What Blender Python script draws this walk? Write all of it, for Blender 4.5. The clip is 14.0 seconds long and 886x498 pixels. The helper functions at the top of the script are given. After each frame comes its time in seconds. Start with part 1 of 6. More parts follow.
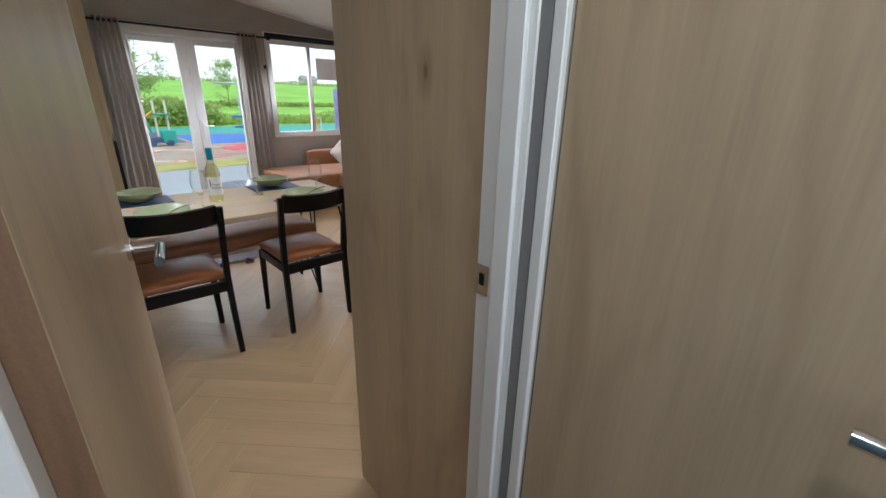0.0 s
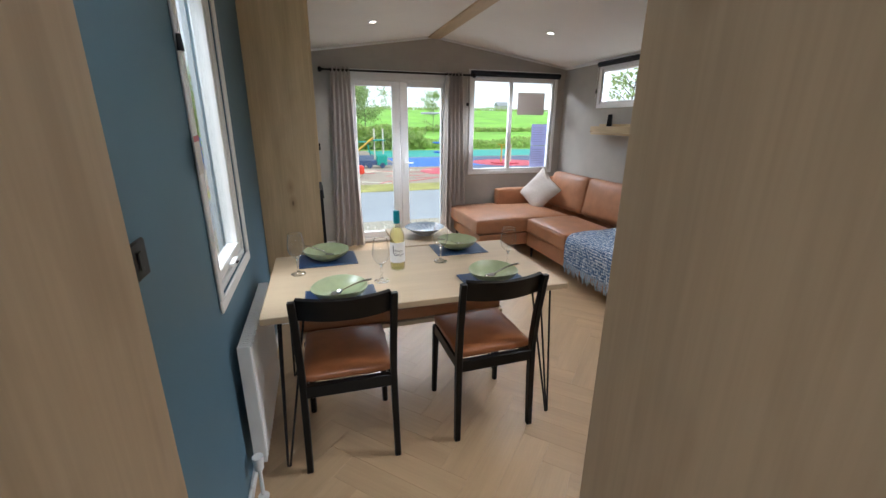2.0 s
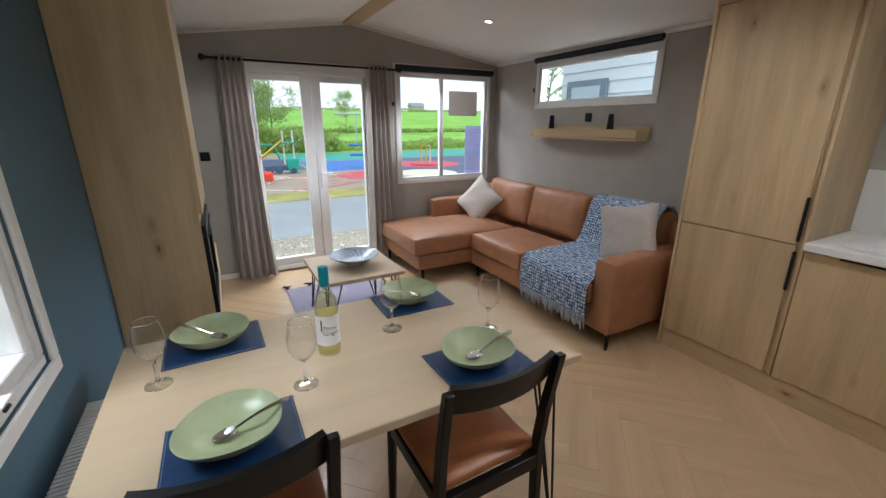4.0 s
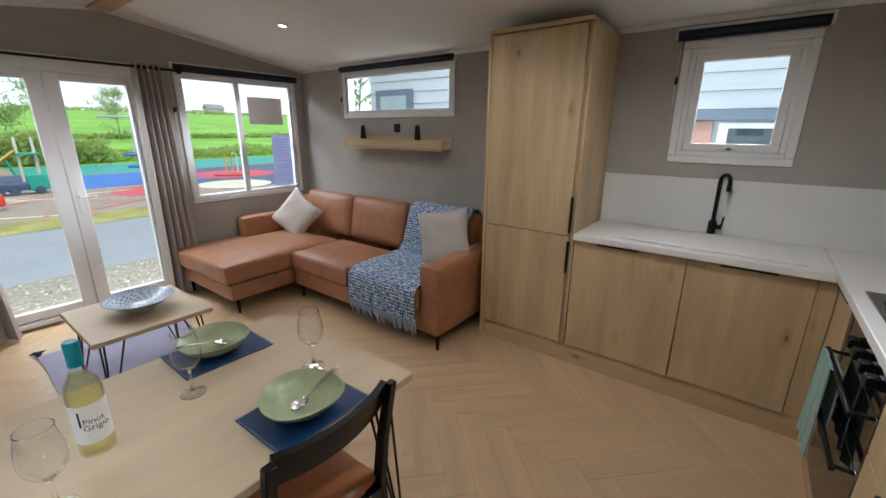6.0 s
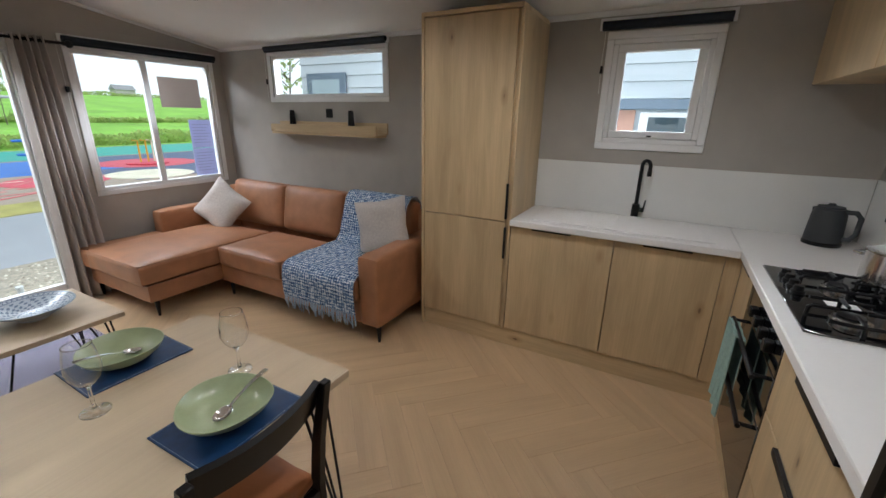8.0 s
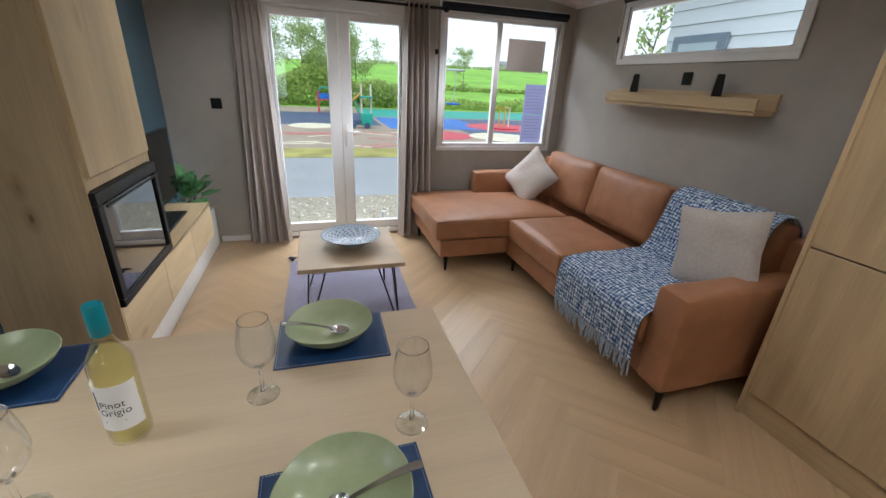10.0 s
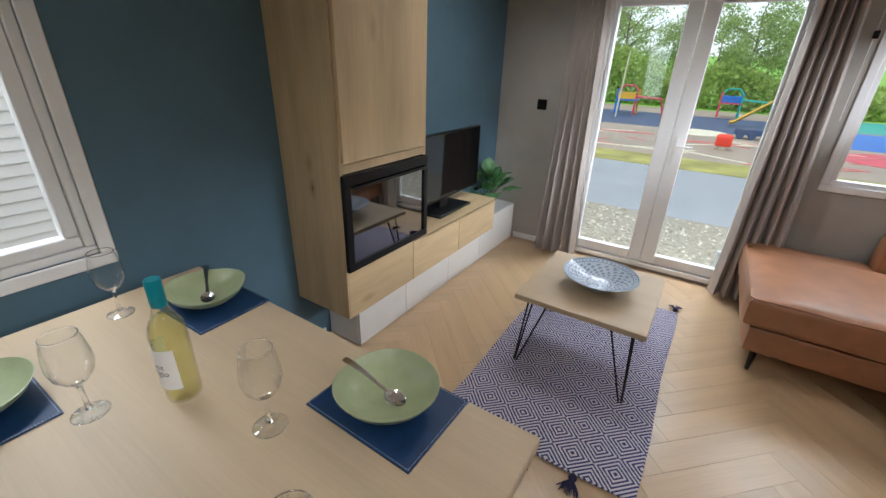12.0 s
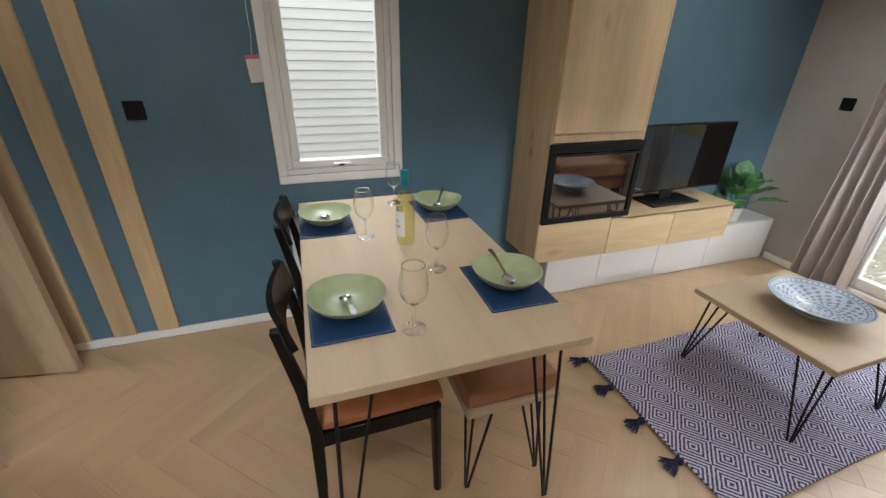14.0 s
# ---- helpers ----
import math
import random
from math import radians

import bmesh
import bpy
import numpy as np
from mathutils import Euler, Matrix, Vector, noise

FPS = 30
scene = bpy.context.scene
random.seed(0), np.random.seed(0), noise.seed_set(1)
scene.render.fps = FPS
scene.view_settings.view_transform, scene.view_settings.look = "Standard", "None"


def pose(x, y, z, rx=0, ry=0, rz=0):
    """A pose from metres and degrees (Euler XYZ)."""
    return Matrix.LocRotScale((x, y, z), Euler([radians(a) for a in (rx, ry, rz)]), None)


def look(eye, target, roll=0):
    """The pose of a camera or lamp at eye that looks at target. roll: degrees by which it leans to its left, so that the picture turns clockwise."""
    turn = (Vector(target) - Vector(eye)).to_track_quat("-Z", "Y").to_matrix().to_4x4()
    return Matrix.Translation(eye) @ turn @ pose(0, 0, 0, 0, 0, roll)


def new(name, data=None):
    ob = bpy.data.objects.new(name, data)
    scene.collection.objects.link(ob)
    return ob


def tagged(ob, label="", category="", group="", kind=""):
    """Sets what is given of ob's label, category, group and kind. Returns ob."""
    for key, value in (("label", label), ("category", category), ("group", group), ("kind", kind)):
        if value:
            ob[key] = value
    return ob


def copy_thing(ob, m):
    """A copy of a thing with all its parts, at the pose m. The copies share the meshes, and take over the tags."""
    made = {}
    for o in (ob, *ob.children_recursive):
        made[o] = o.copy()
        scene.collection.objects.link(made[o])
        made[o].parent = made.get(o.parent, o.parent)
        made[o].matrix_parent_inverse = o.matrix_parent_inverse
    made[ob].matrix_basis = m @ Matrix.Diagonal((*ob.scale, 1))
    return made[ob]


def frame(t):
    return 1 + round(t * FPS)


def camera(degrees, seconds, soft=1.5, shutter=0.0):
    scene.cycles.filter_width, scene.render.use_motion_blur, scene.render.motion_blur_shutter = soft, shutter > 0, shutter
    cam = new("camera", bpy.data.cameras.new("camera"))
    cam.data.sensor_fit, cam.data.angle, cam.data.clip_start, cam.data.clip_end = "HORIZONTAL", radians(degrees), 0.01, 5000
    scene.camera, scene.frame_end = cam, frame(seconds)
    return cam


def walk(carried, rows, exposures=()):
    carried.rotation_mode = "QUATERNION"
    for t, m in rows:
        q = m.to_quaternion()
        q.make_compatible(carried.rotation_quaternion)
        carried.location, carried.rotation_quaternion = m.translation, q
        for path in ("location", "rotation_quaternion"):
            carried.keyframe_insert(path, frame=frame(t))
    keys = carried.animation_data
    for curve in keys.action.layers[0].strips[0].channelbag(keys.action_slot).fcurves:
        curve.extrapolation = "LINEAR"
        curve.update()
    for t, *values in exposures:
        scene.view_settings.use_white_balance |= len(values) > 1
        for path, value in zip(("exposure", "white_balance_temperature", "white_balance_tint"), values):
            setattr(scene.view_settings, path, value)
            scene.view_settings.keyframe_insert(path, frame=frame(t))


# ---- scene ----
cam = camera(95.1, 14.0)
PATH = [
    (0, (0.143, -2.2, 1.328), (1.411, -0.812, 0.644), 1.1),
    (0.5, (0.22, -2.103, 1.451), (1.207, -0.502, 0.772), 0.8),
    (1, (0.308, -1.995, 1.471), (1.017, -0.238, 0.83), 0.4),
    (1.5, (0.373, -1.826, 1.476), (0.909, 0.002, 0.867), 0.4),
    (2, (0.369, -1.55, 1.477), (0.93, 0.275, 0.883), 0.4),
    (2.2, (0.369, -1.454, 1.471), (0.964, 0.364, 0.888), 0.5),
    (4.3, (0.492, -0.786, 1.5), (1.494, 0.841, 0.907), 0.1),
    (4.5, (0.493, -0.768, 1.505), (1.561, 0.815, 0.912), 0.1),
    (5, (0.513, -0.762, 1.516), (1.75, 0.696, 0.929), 0.1),
    (5.5, (0.539, -0.779, 1.532), (1.935, 0.533, 0.957), 0.3),
    (6, (0.571, -0.801, 1.544), (2.107, 0.347, 0.979), 0.4),
    (6.5, (0.604, -0.831, 1.555), (2.255, 0.148, 0.994), 0.5),
    (7, (0.627, -0.861, 1.558), (2.363, -0.044, 0.994), 0.6),
    (7.5, (0.645, -0.891, 1.566), (2.413, -0.162, 0.982), 0.6),
    (8, (0.617, -0.803, 1.538), (2.292, 0.1, 0.919), 1.0),
    (8.5, (0.609, -0.692, 1.499), (2.039, 0.534, 0.825), 1.6),
    (9, (0.73, -0.546, 1.477), (1.862, 0.935, 0.754), 2.1),
    (9.2, (0.799, -0.494, 1.457), (1.828, 1.056, 0.722), 2.7),
    (11.5, (1.598, -0.075, 1.473), (1.067, 1.686, 0.686), 1.5),
    (12, (1.623, 0.123, 1.481), (0.649, 1.659, 0.65), 2.0),
    (12.5, (1.79, 0.187, 1.468), (0.27, 1.174, 0.622), 1.0),
    (13, (1.974, 0.18, 1.457), (0.257, 0.743, 0.6), 1.9),
    (13.5, (2.085, 0.132, 1.473), (0.347, 0.633, 0.62), 1.6),
    (14, (2.211, 0.061, 1.471), (0.515, 0.652, 0.59), 1.3),
]
walk(cam, [(t, look(eye, target, roll)) for t, eye, target, roll in PATH], exposures=((0.0, 0.24, 5950, 10), (1.0, 0.36, 5950, 10), (2.0, 0.46, 5900, 10), (4.3, 0.18, 5950, 10), (9.0, 0.16, 6000, 10), (12.0, 0.16, 6050, 10), (13.2, 0.30, 6200, 10), (14.0, 0.32, 6250, 10)))

# ---- world, sun, large lights ----
world = bpy.data.worlds.new("overcast_sky")
scene.world = world
world.use_nodes = True
wn, wl = world.node_tree.nodes, world.node_tree.links
sky = wn.new("ShaderNodeTexSky")
sky.sky_type, sky.sun_disc = "NISHITA", False
sky.sun_elevation, sky.sun_rotation = radians(50), radians(200)
sky_gain = wn.new("ShaderNodeMix")
sky_gain.data_type = "RGBA"
sky_gain.inputs["Factor"].default_value = 0.985
wl.new(sky.outputs["Color"], sky_gain.inputs["A"])
sky_gain.inputs["B"].default_value = (0.93, 0.97, 1.0, 1)
wl.new(sky_gain.outputs["Result"], wn["Background"].inputs["Color"])
wn["Background"].inputs["Strength"].default_value = 1.12


def lamp(name, kind, m, energy, colour=(1, 1, 1), size=0.1, size_y=None, angle=None):
    data = bpy.data.lights.new(name, kind)
    data.energy, data.color = energy, colour
    if kind == "AREA":
        data.shape, data.size, data.size_y = "RECTANGLE", size, size_y or size
    elif kind == "SUN":
        data.angle = radians(angle)
    elif kind == "SPOT":
        data.spot_size, data.spot_blend, data.shadow_soft_size = radians(angle), 0.6, size
    ob = new(name, data)
    ob.matrix_world = m
    return ob


lamp("sun", "SUN", look((0, 0, 0), (0.25, 0.45, -0.85)), 1.3, (1.0, 0.97, 0.92), angle=25)
# added area lamps outside the windows boost the daylight, above the line of sight
lamp("daylight_door", "AREA", look((1.35, 4.35, 2.75), (1.35, 2.6, 0.9)), 100, (0.95, 0.98, 1.0), 1.6, 0.9)
lamp("daylight_window", "AREA", look((2.85, 4.35, 2.75), (2.85, 2.7, 1.0)), 48, (0.95, 0.98, 1.0), 1.4, 0.9)
lamp("daylight_high_window", "AREA", look((6.2, 1.7, 2.9), (0.4, 1.6, 0.9)), 260, (0.95, 0.98, 1.0), 1.8, 0.5)
lamp("daylight_kitchen", "AREA", look((6.2, -0.66, 2.85), (0.4, 0.1, 0.6)), 250, (0.95, 0.98, 1.0), 1.8, 0.5)
lamp("daylight_dining", "AREA", look((-0.9, 0.25, 3.0), (0.7, 0.25, 1.1)), 48, (0.95, 0.98, 1.0), 0.9, 0.7)
# unseen lamp, added to light the hall from behind
lamp("added_daylight_hall", "AREA", look((0.35, -3.23, 1.45), (0.35, -1.0, 1.2)), 6, (0.90, 0.95, 1.0), 0.5, 1.0)
# first two spots are known; the other five are unseen, added as fill
SPOTS_AND_FILL = ((0.93, 2.40, 32), (2.64, 2.33, 12), (1.50, -0.35, 10), (2.30, 0.75, 15), (0.42, -0.70, 6), (2.25, -0.55, 31), (0.10, -2.30, 16))
W, G, EAVE, RIDGE, MID = 3.603, 3.52, 2.175, 2.445, 1.80   # room width, gable wall, ceiling heights
BACK, HALL, HALLX = -1.80, -3.20, 0.70                    # kitchen back wall, end of the hall, its side
GROUND = -0.60


def ceil_z(x):
    return EAVE + (RIDGE - EAVE) * (1 - abs(x - MID) / MID)


for sx, sy, watts in SPOTS_AND_FILL:
    lamp("downlight_and_fill_lamp", "SPOT", look((sx, sy, ceil_z(sx) - 0.035), (sx, sy, 0)), watts, (1.0, 0.965, 0.925), 0.07, angle=155)

# ---- materials ----


def mat(name, base, rough=0.5, metal=0.0, spread=0.12, grain=(30, 30, 30), fine=(300, 300, 300), bump=0.05, coat=0.0, dark=None):
    """A surface with two scales of variation in colour, roughness and relief."""
    m = bpy.data.materials.new(name)
    m.use_nodes = True
    n, l = m.node_tree.nodes, m.node_tree.links
    b = n["Principled BSDF"]
    b.inputs["Metallic"].default_value = metal
    b.inputs["Coat Weight"].default_value = coat
    tc, info = n.new("ShaderNodeTexCoord"), n.new("ShaderNodeObjectInfo")
    off = n.new("ShaderNodeVectorMath")
    off.operation = "ADD"
    sc = n.new("ShaderNodeVectorMath")
    sc.operation = "SCALE"
    sc.inputs[0].default_value = (7.3, 3.1, 5.7)
    l.new(info.outputs["Random"], sc.inputs["Scale"])
    l.new(tc.outputs["Object"], off.inputs[0])
    l.new(sc.outputs[0], off.inputs[1])
    outs = []
    for scale, detail in ((grain, 5), (fine, 2)):
        mp, no = n.new("ShaderNodeMapping"), n.new("ShaderNodeTexNoise")
        mp.inputs["Scale"].default_value = scale
        no.inputs["Scale"].default_value, no.inputs["Detail"].default_value = 1.0, detail
        l.new(off.outputs[0], mp.inputs["Vector"])
        l.new(mp.outputs[0], no.inputs["Vector"])
        outs.append(no.outputs["Fac"])
    ramp = n.new("ShaderNodeMapRange")
    ramp.inputs["From Min"].default_value, ramp.inputs["From Max"].default_value = 0.3, 0.7
    add = n.new("ShaderNodeMath")
    add.operation = "MULTIPLY_ADD"
    l.new(outs[1], add.inputs[0])
    add.inputs[1].default_value = 0.35
    l.new(outs[0], add.inputs[2])
    sub = n.new("ShaderNodeMath")
    sub.operation = "SUBTRACT"
    l.new(add.outputs[0], sub.inputs[0])
    sub.inputs[1].default_value = 0.175
    l.new(sub.outputs[0], ramp.inputs["Value"])
    mix = n.new("ShaderNodeMix")
    mix.data_type = "RGBA"
    lo = dark or tuple(c * (1 - spread) for c in base)
    hi = tuple(min(1, c * (1 + spread)) for c in base)
    mix.inputs["A"].default_value, mix.inputs["B"].default_value = (*lo, 1), (*hi, 1)
    l.new(ramp.outputs[0], mix.inputs["Factor"])
    l.new(mix.outputs["Result"], b.inputs["Base Color"])
    rr = n.new("ShaderNodeMapRange")
    rr.inputs["To Min"].default_value, rr.inputs["To Max"].default_value = max(0.02, rough * 0.88), min(1, rough * 1.12)
    l.new(outs[0], rr.inputs["Value"])
    l.new(rr.outputs[0], b.inputs["Roughness"])
    if bump:
        bp = n.new("ShaderNodeBump")
        bp.inputs["Strength"].default_value, bp.inputs["Distance"].default_value = bump, 0.004
        l.new(add.outputs[0], bp.inputs["Height"])
        l.new(bp.outputs[0], b.inputs["Normal"])
    return m


def oak(name, axis, base=(0.53, 0.393, 0.227), rough=0.45, knots=True, spread=0.17, figured=0.2):
    """Light oak with long grain along one axis, and a few knots."""
    grain, fine = [9.0] * 3, [160.0] * 3
    grain[axis], fine[axis] = 0.9, 5.0
    m = mat(name, base, rough, spread=spread, grain=grain, fine=fine, bump=0.06)
    if not knots:
        return m
    n, l = m.node_tree.nodes, m.node_tree.links
    b = n["Principled BSDF"]
    src = b.inputs["Base Color"].links[0].from_socket
    off = [v for v in n if v.bl_idname == "ShaderNodeVectorMath" and v.operation == "ADD"][0]
    mp, vo = n.new("ShaderNodeMapping"), n.new("ShaderNodeTexVoronoi")
    scale = [5.4] * 3
    scale[axis] = 2.3
    mp.inputs["Scale"].default_value = scale
    vo.inputs["Scale"].default_value = 1.0
    l.new(off.outputs[0], mp.inputs["Vector"])
    l.new(mp.outputs[0], vo.inputs["Vector"])
    mr = n.new("ShaderNodeMapRange")
    mr.inputs["From Min"].default_value, mr.inputs["From Max"].default_value = 0.03, 0.16
    mr.inputs["To Min"].default_value, mr.inputs["To Max"].default_value = 0.6, 0.0
    l.new(vo.outputs["Distance"], mr.inputs["Value"])
    mx = n.new("ShaderNodeMix")
    mx.data_type = "RGBA"
    l.new(mr.outputs[0], mx.inputs["Factor"])
    l.new(src, mx.inputs["A"])
    mx.inputs["B"].default_value = (base[0] * 0.52, base[1] * 0.42, base[2] * 0.32, 1)
    # dark heart of each knot, and broad wandering figure
    hr = n.new("ShaderNodeMapRange")
    hr.inputs["From Min"].default_value, hr.inputs["From Max"].default_value = 0.02, 0.05
    hr.inputs["To Min"].default_value, hr.inputs["To Max"].default_value = 0.7, 0.0
    l.new(vo.outputs["Distance"], hr.inputs["Value"])
    hx = n.new("ShaderNodeMix")
    hx.data_type = "RGBA"
    l.new(hr.outputs[0], hx.inputs["Factor"])
    l.new(mx.outputs["Result"], hx.inputs["A"])
    hx.inputs["B"].default_value = (0.09, 0.05, 0.028, 1)
    fm, fn = n.new("ShaderNodeMapping"), n.new("ShaderNodeTexNoise")
    figure = [6.5] * 3
    figure[axis] = 1.5
    fm.inputs["Scale"].default_value = figure
    fn.inputs["Scale"].default_value, fn.inputs["Detail"].default_value, fn.inputs["Distortion"].default_value = 1.0, 2.5, 1.6
    l.new(off.outputs[0], fm.inputs["Vector"])
    l.new(fm.outputs[0], fn.inputs["Vector"])
    fr = n.new("ShaderNodeMapRange")
    fr.inputs["From Min"].default_value, fr.inputs["From Max"].default_value = 0.54, 0.68
    fr.inputs["To Min"].default_value, fr.inputs["To Max"].default_value = 0.0, figured
    l.new(fn.outputs["Fac"], fr.inputs["Value"])
    fx = n.new("ShaderNodeMix")
    fx.data_type = "RGBA"
    l.new(fr.outputs[0], fx.inputs["Factor"])
    l.new(hx.outputs["Result"], fx.inputs["A"])
    fx.inputs["B"].default_value = (base[0] * 0.62, base[1] * 0.56, base[2] * 0.52, 1)
    l.new(fx.outputs["Result"], b.inputs["Base Color"])
    return m


def plain(name, base, rough=0.4, metal=0.0, emit=0.0, alpha=1.0):
    m = bpy.data.materials.new(name)
    m.use_nodes = True
    b = m.node_tree.nodes["Principled BSDF"]
    b.inputs["Base Color"].default_value, b.inputs["Roughness"].default_value = (*base, 1), rough
    b.inputs["Metallic"].default_value = metal
    if emit:
        b.inputs["Emission Color"].default_value, b.inputs["Emission Strength"].default_value = (*base, 1), emit
    return m


def glassy(name, colour=(1, 1, 1), ior=1.45, rough=0.0):
    m = bpy.data.materials.new(name)
    m.use_nodes = True
    b = m.node_tree.nodes["Principled BSDF"]
    b.inputs["Base Color"].default_value, b.inputs["Roughness"].default_value = (*colour, 1), rough
    b.inputs["IOR"].default_value, b.inputs["Transmission Weight"].default_value = ior, 1.0
    return m


OAK_Z = oak("oak_upright", 2)
OAK_X = oak("oak_along_x", 0)
OAK_Y = oak("oak_along_y", 1)
OAK_DOOR = oak("oak_door", 2, (0.46, 0.345, 0.225), 0.42, spread=0.12, figured=0.32)
OAK_TABLE = oak("oak_table", 0, (0.475, 0.368, 0.242), 0.47, knots=False, spread=0.08)
PLANK = oak("oak_plank", 0, (0.51, 0.355, 0.205), 0.31, knots=False, spread=0.11)
PLANK.node_tree.nodes["Principled BSDF"].inputs["Specular IOR Level"].default_value = 0.75
WALL = mat("taupe_wallpaper", (0.395, 0.368, 0.33), 0.75, spread=0.05, grain=(6, 6, 6), fine=(500, 500, 500), bump=0.1)
BLUE = mat("slate_blue_wallpaper", (0.088, 0.165, 0.222), 0.6, spread=0.08, grain=(5, 5, 5), fine=(450, 450, 450), bump=0.1)
CEIL = mat("white_ceiling_board", (0.80, 0.785, 0.75), 0.7, spread=0.02, grain=(3, 3, 3), bump=0.03)
WHITE = mat("white_gloss", (0.80, 0.80, 0.79), 0.35, spread=0.02, grain=(8, 8, 8), bump=0.02)
UPVC = mat("white_upvc", (0.82, 0.82, 0.82), 0.3, spread=0.02, grain=(10, 10, 10), bump=0.01)
STONE = mat("white_worktop", (0.78, 0.765, 0.75), 0.45, spread=0.015, grain=(3, 3, 3), fine=(40, 40, 40), bump=0.0)
SPLASH = mat("white_splashback", (0.72, 0.72, 0.70), 0.3, spread=0.02, grain=(5, 5, 5), bump=0.01)
LEATHER = mat("tan_leather", (0.36, 0.165, 0.082), 0.42, spread=0.13, grain=(9, 9, 9), fine=(260, 260, 260), bump=0.16)
SEAT = mat("dark_tan_leather", (0.36, 0.135, 0.054), 0.31, spread=0.12, grain=(12, 12, 12), fine=(260, 260, 260), bump=0.12)
CURTAIN = mat("taupe_curtain", (0.45, 0.40, 0.365), 0.85, spread=0.08, grain=(40, 40, 8), fine=(900, 900, 900), bump=0.3)
LINEN = mat("beige_linen", (0.50, 0.45, 0.41), 0.9, spread=0.08, grain=(60, 60, 60), fine=(700, 700, 700), bump=0.5)
BLACK = mat("black_painted_wood", (0.004, 0.0038, 0.0038), 0.34, spread=0.3, grain=(20, 20, 20), bump=0.03)
IRON = mat("black_metal", (0.015, 0.015, 0.016), 0.4, 0.3, spread=0.2, bump=0.02)
PLASTIC = mat("black_plastic", (0.006, 0.006, 0.0065), 0.38, spread=0.2, bump=0.02)
NAVYBAR = mat("dark_blue_blind", (0.012, 0.018, 0.028), 0.5, spread=0.2, bump=0.03)
CHROME = mat("brushed_steel", (0.62, 0.61, 0.60), 0.18, 1.0, spread=0.06, bump=0.0)
GREEN = mat("sage_glaze", (0.315, 0.36, 0.205), 0.31, spread=0.07, grain=(25, 25, 25), bump=0.02, coat=0.1)
NAVY = mat("navy_leather_mat", (0.008, 0.035, 0.10), 0.42, spread=0.2, grain=(40, 40, 40), fine=(600, 600, 600), bump=0.15)
for black in (BLACK, IRON, PLASTIC, NAVYBAR):
    black.node_tree.nodes["Principled BSDF"].inputs["Specular IOR Level"].default_value = 0.25
GREYJ = plain("grey_gap_shade", (0.24, 0.24, 0.25), 0.7)
SCREEN = plain("dark_screen", (0.004, 0.004, 0.005), 0.04)
SCREEN.node_tree.nodes["Principled BSDF"].inputs["IOR"].default_value = 2.1
FIRE_GLASS = plain("fire_glass", (0.004, 0.004, 0.005), 0.03)
FIRE_GLASS.node_tree.nodes["Principled BSDF"].inputs["IOR"].default_value = 2.8


def thin_glass(name, tint, fall):
    """Thin clear glass: see-through, with the gloss of its surface."""
    m = bpy.data.materials.new(name)
    m.use_nodes = True
    n, l = m.node_tree.nodes, m.node_tree.links
    n.remove(n["Principled BSDF"])
    lw, tr, gl, mx = n.new("ShaderNodeLayerWeight"), n.new("ShaderNodeBsdfTransparent"), n.new("ShaderNodeBsdfGlossy"), n.new("ShaderNodeMixShader")
    lw.inputs["Blend"].default_value = 0.5
    pw = n.new("ShaderNodeMath")
    pw.operation = "POWER"
    pw.inputs[1].default_value = fall
    ma = n.new("ShaderNodeMath")
    ma.operation = "MULTIPLY_ADD"
    ma.inputs[1].default_value, ma.inputs[2].default_value = 0.9, 0.03
    l.new(lw.outputs["Facing"], pw.inputs[0])
    l.new(pw.outputs[0], ma.inputs[0])
    tr.inputs["Color"].default_value, gl.inputs["Roughness"].default_value = (*tint, 1), 0.02
    l.new(ma.outputs[0], mx.inputs[0])
    l.new(tr.outputs[0], mx.inputs[1])
    l.new(gl.outputs[0], mx.inputs[2])
    l.new(mx.outputs[0], n["Material Output"].inputs["Surface"])
    return m


PANE = thin_glass("window_glass", (0.97, 0.985, 0.98), 5.0)
GLASS = thin_glass("clear_glass", (0.988, 0.992, 0.99), 2.2)
FOOT_GLASS = thin_glass("glass_foot", (0.95, 0.955, 0.95), 1.7)
SOLID_GLASS = mat("solid_glass", (0.99, 0.995, 0.995), 0.02, spread=0.0, bump=0.0)
SOLID_GLASS.node_tree.nodes["Principled BSDF"].inputs["Transmission Weight"].default_value = 1.0


def paper(name, colour):
    """Paper or card that lets some of the light behind it through."""
    m = plain(name, colour, 0.8)
    n, l = m.node_tree.nodes, m.node_tree.links
    tl, mx = n.new("ShaderNodeBsdfTranslucent"), n.new("ShaderNodeMixShader")
    tl.inputs["Color"].default_value, mx.inputs[0].default_value = (*colour, 1), 0.5
    l.new(n["Principled BSDF"].outputs[0], mx.inputs[1])
    l.new(tl.outputs[0], mx.inputs[2])
    l.new(mx.outputs[0], n["Material Output"].inputs["Surface"])
    return m


LIT = plain("lit_lamp", (1.0, 0.93, 0.82), 0.4, emit=6.0)

# ---- helpers ----


def finish(bm, sharp=38):
    bmesh.ops.recalc_face_normals(bm, faces=bm.faces)
    for f in bm.faces:
        f.smooth = True
    for e in bm.edges:
        if len(e.link_faces) != 2 or e.calc_face_angle(0) > radians(sharp):
            e.smooth = False


def root_place(ob):
    p = Vector((0, 0, 0))
    while ob is not None:
        p += ob.location
        ob = ob.parent
    return p


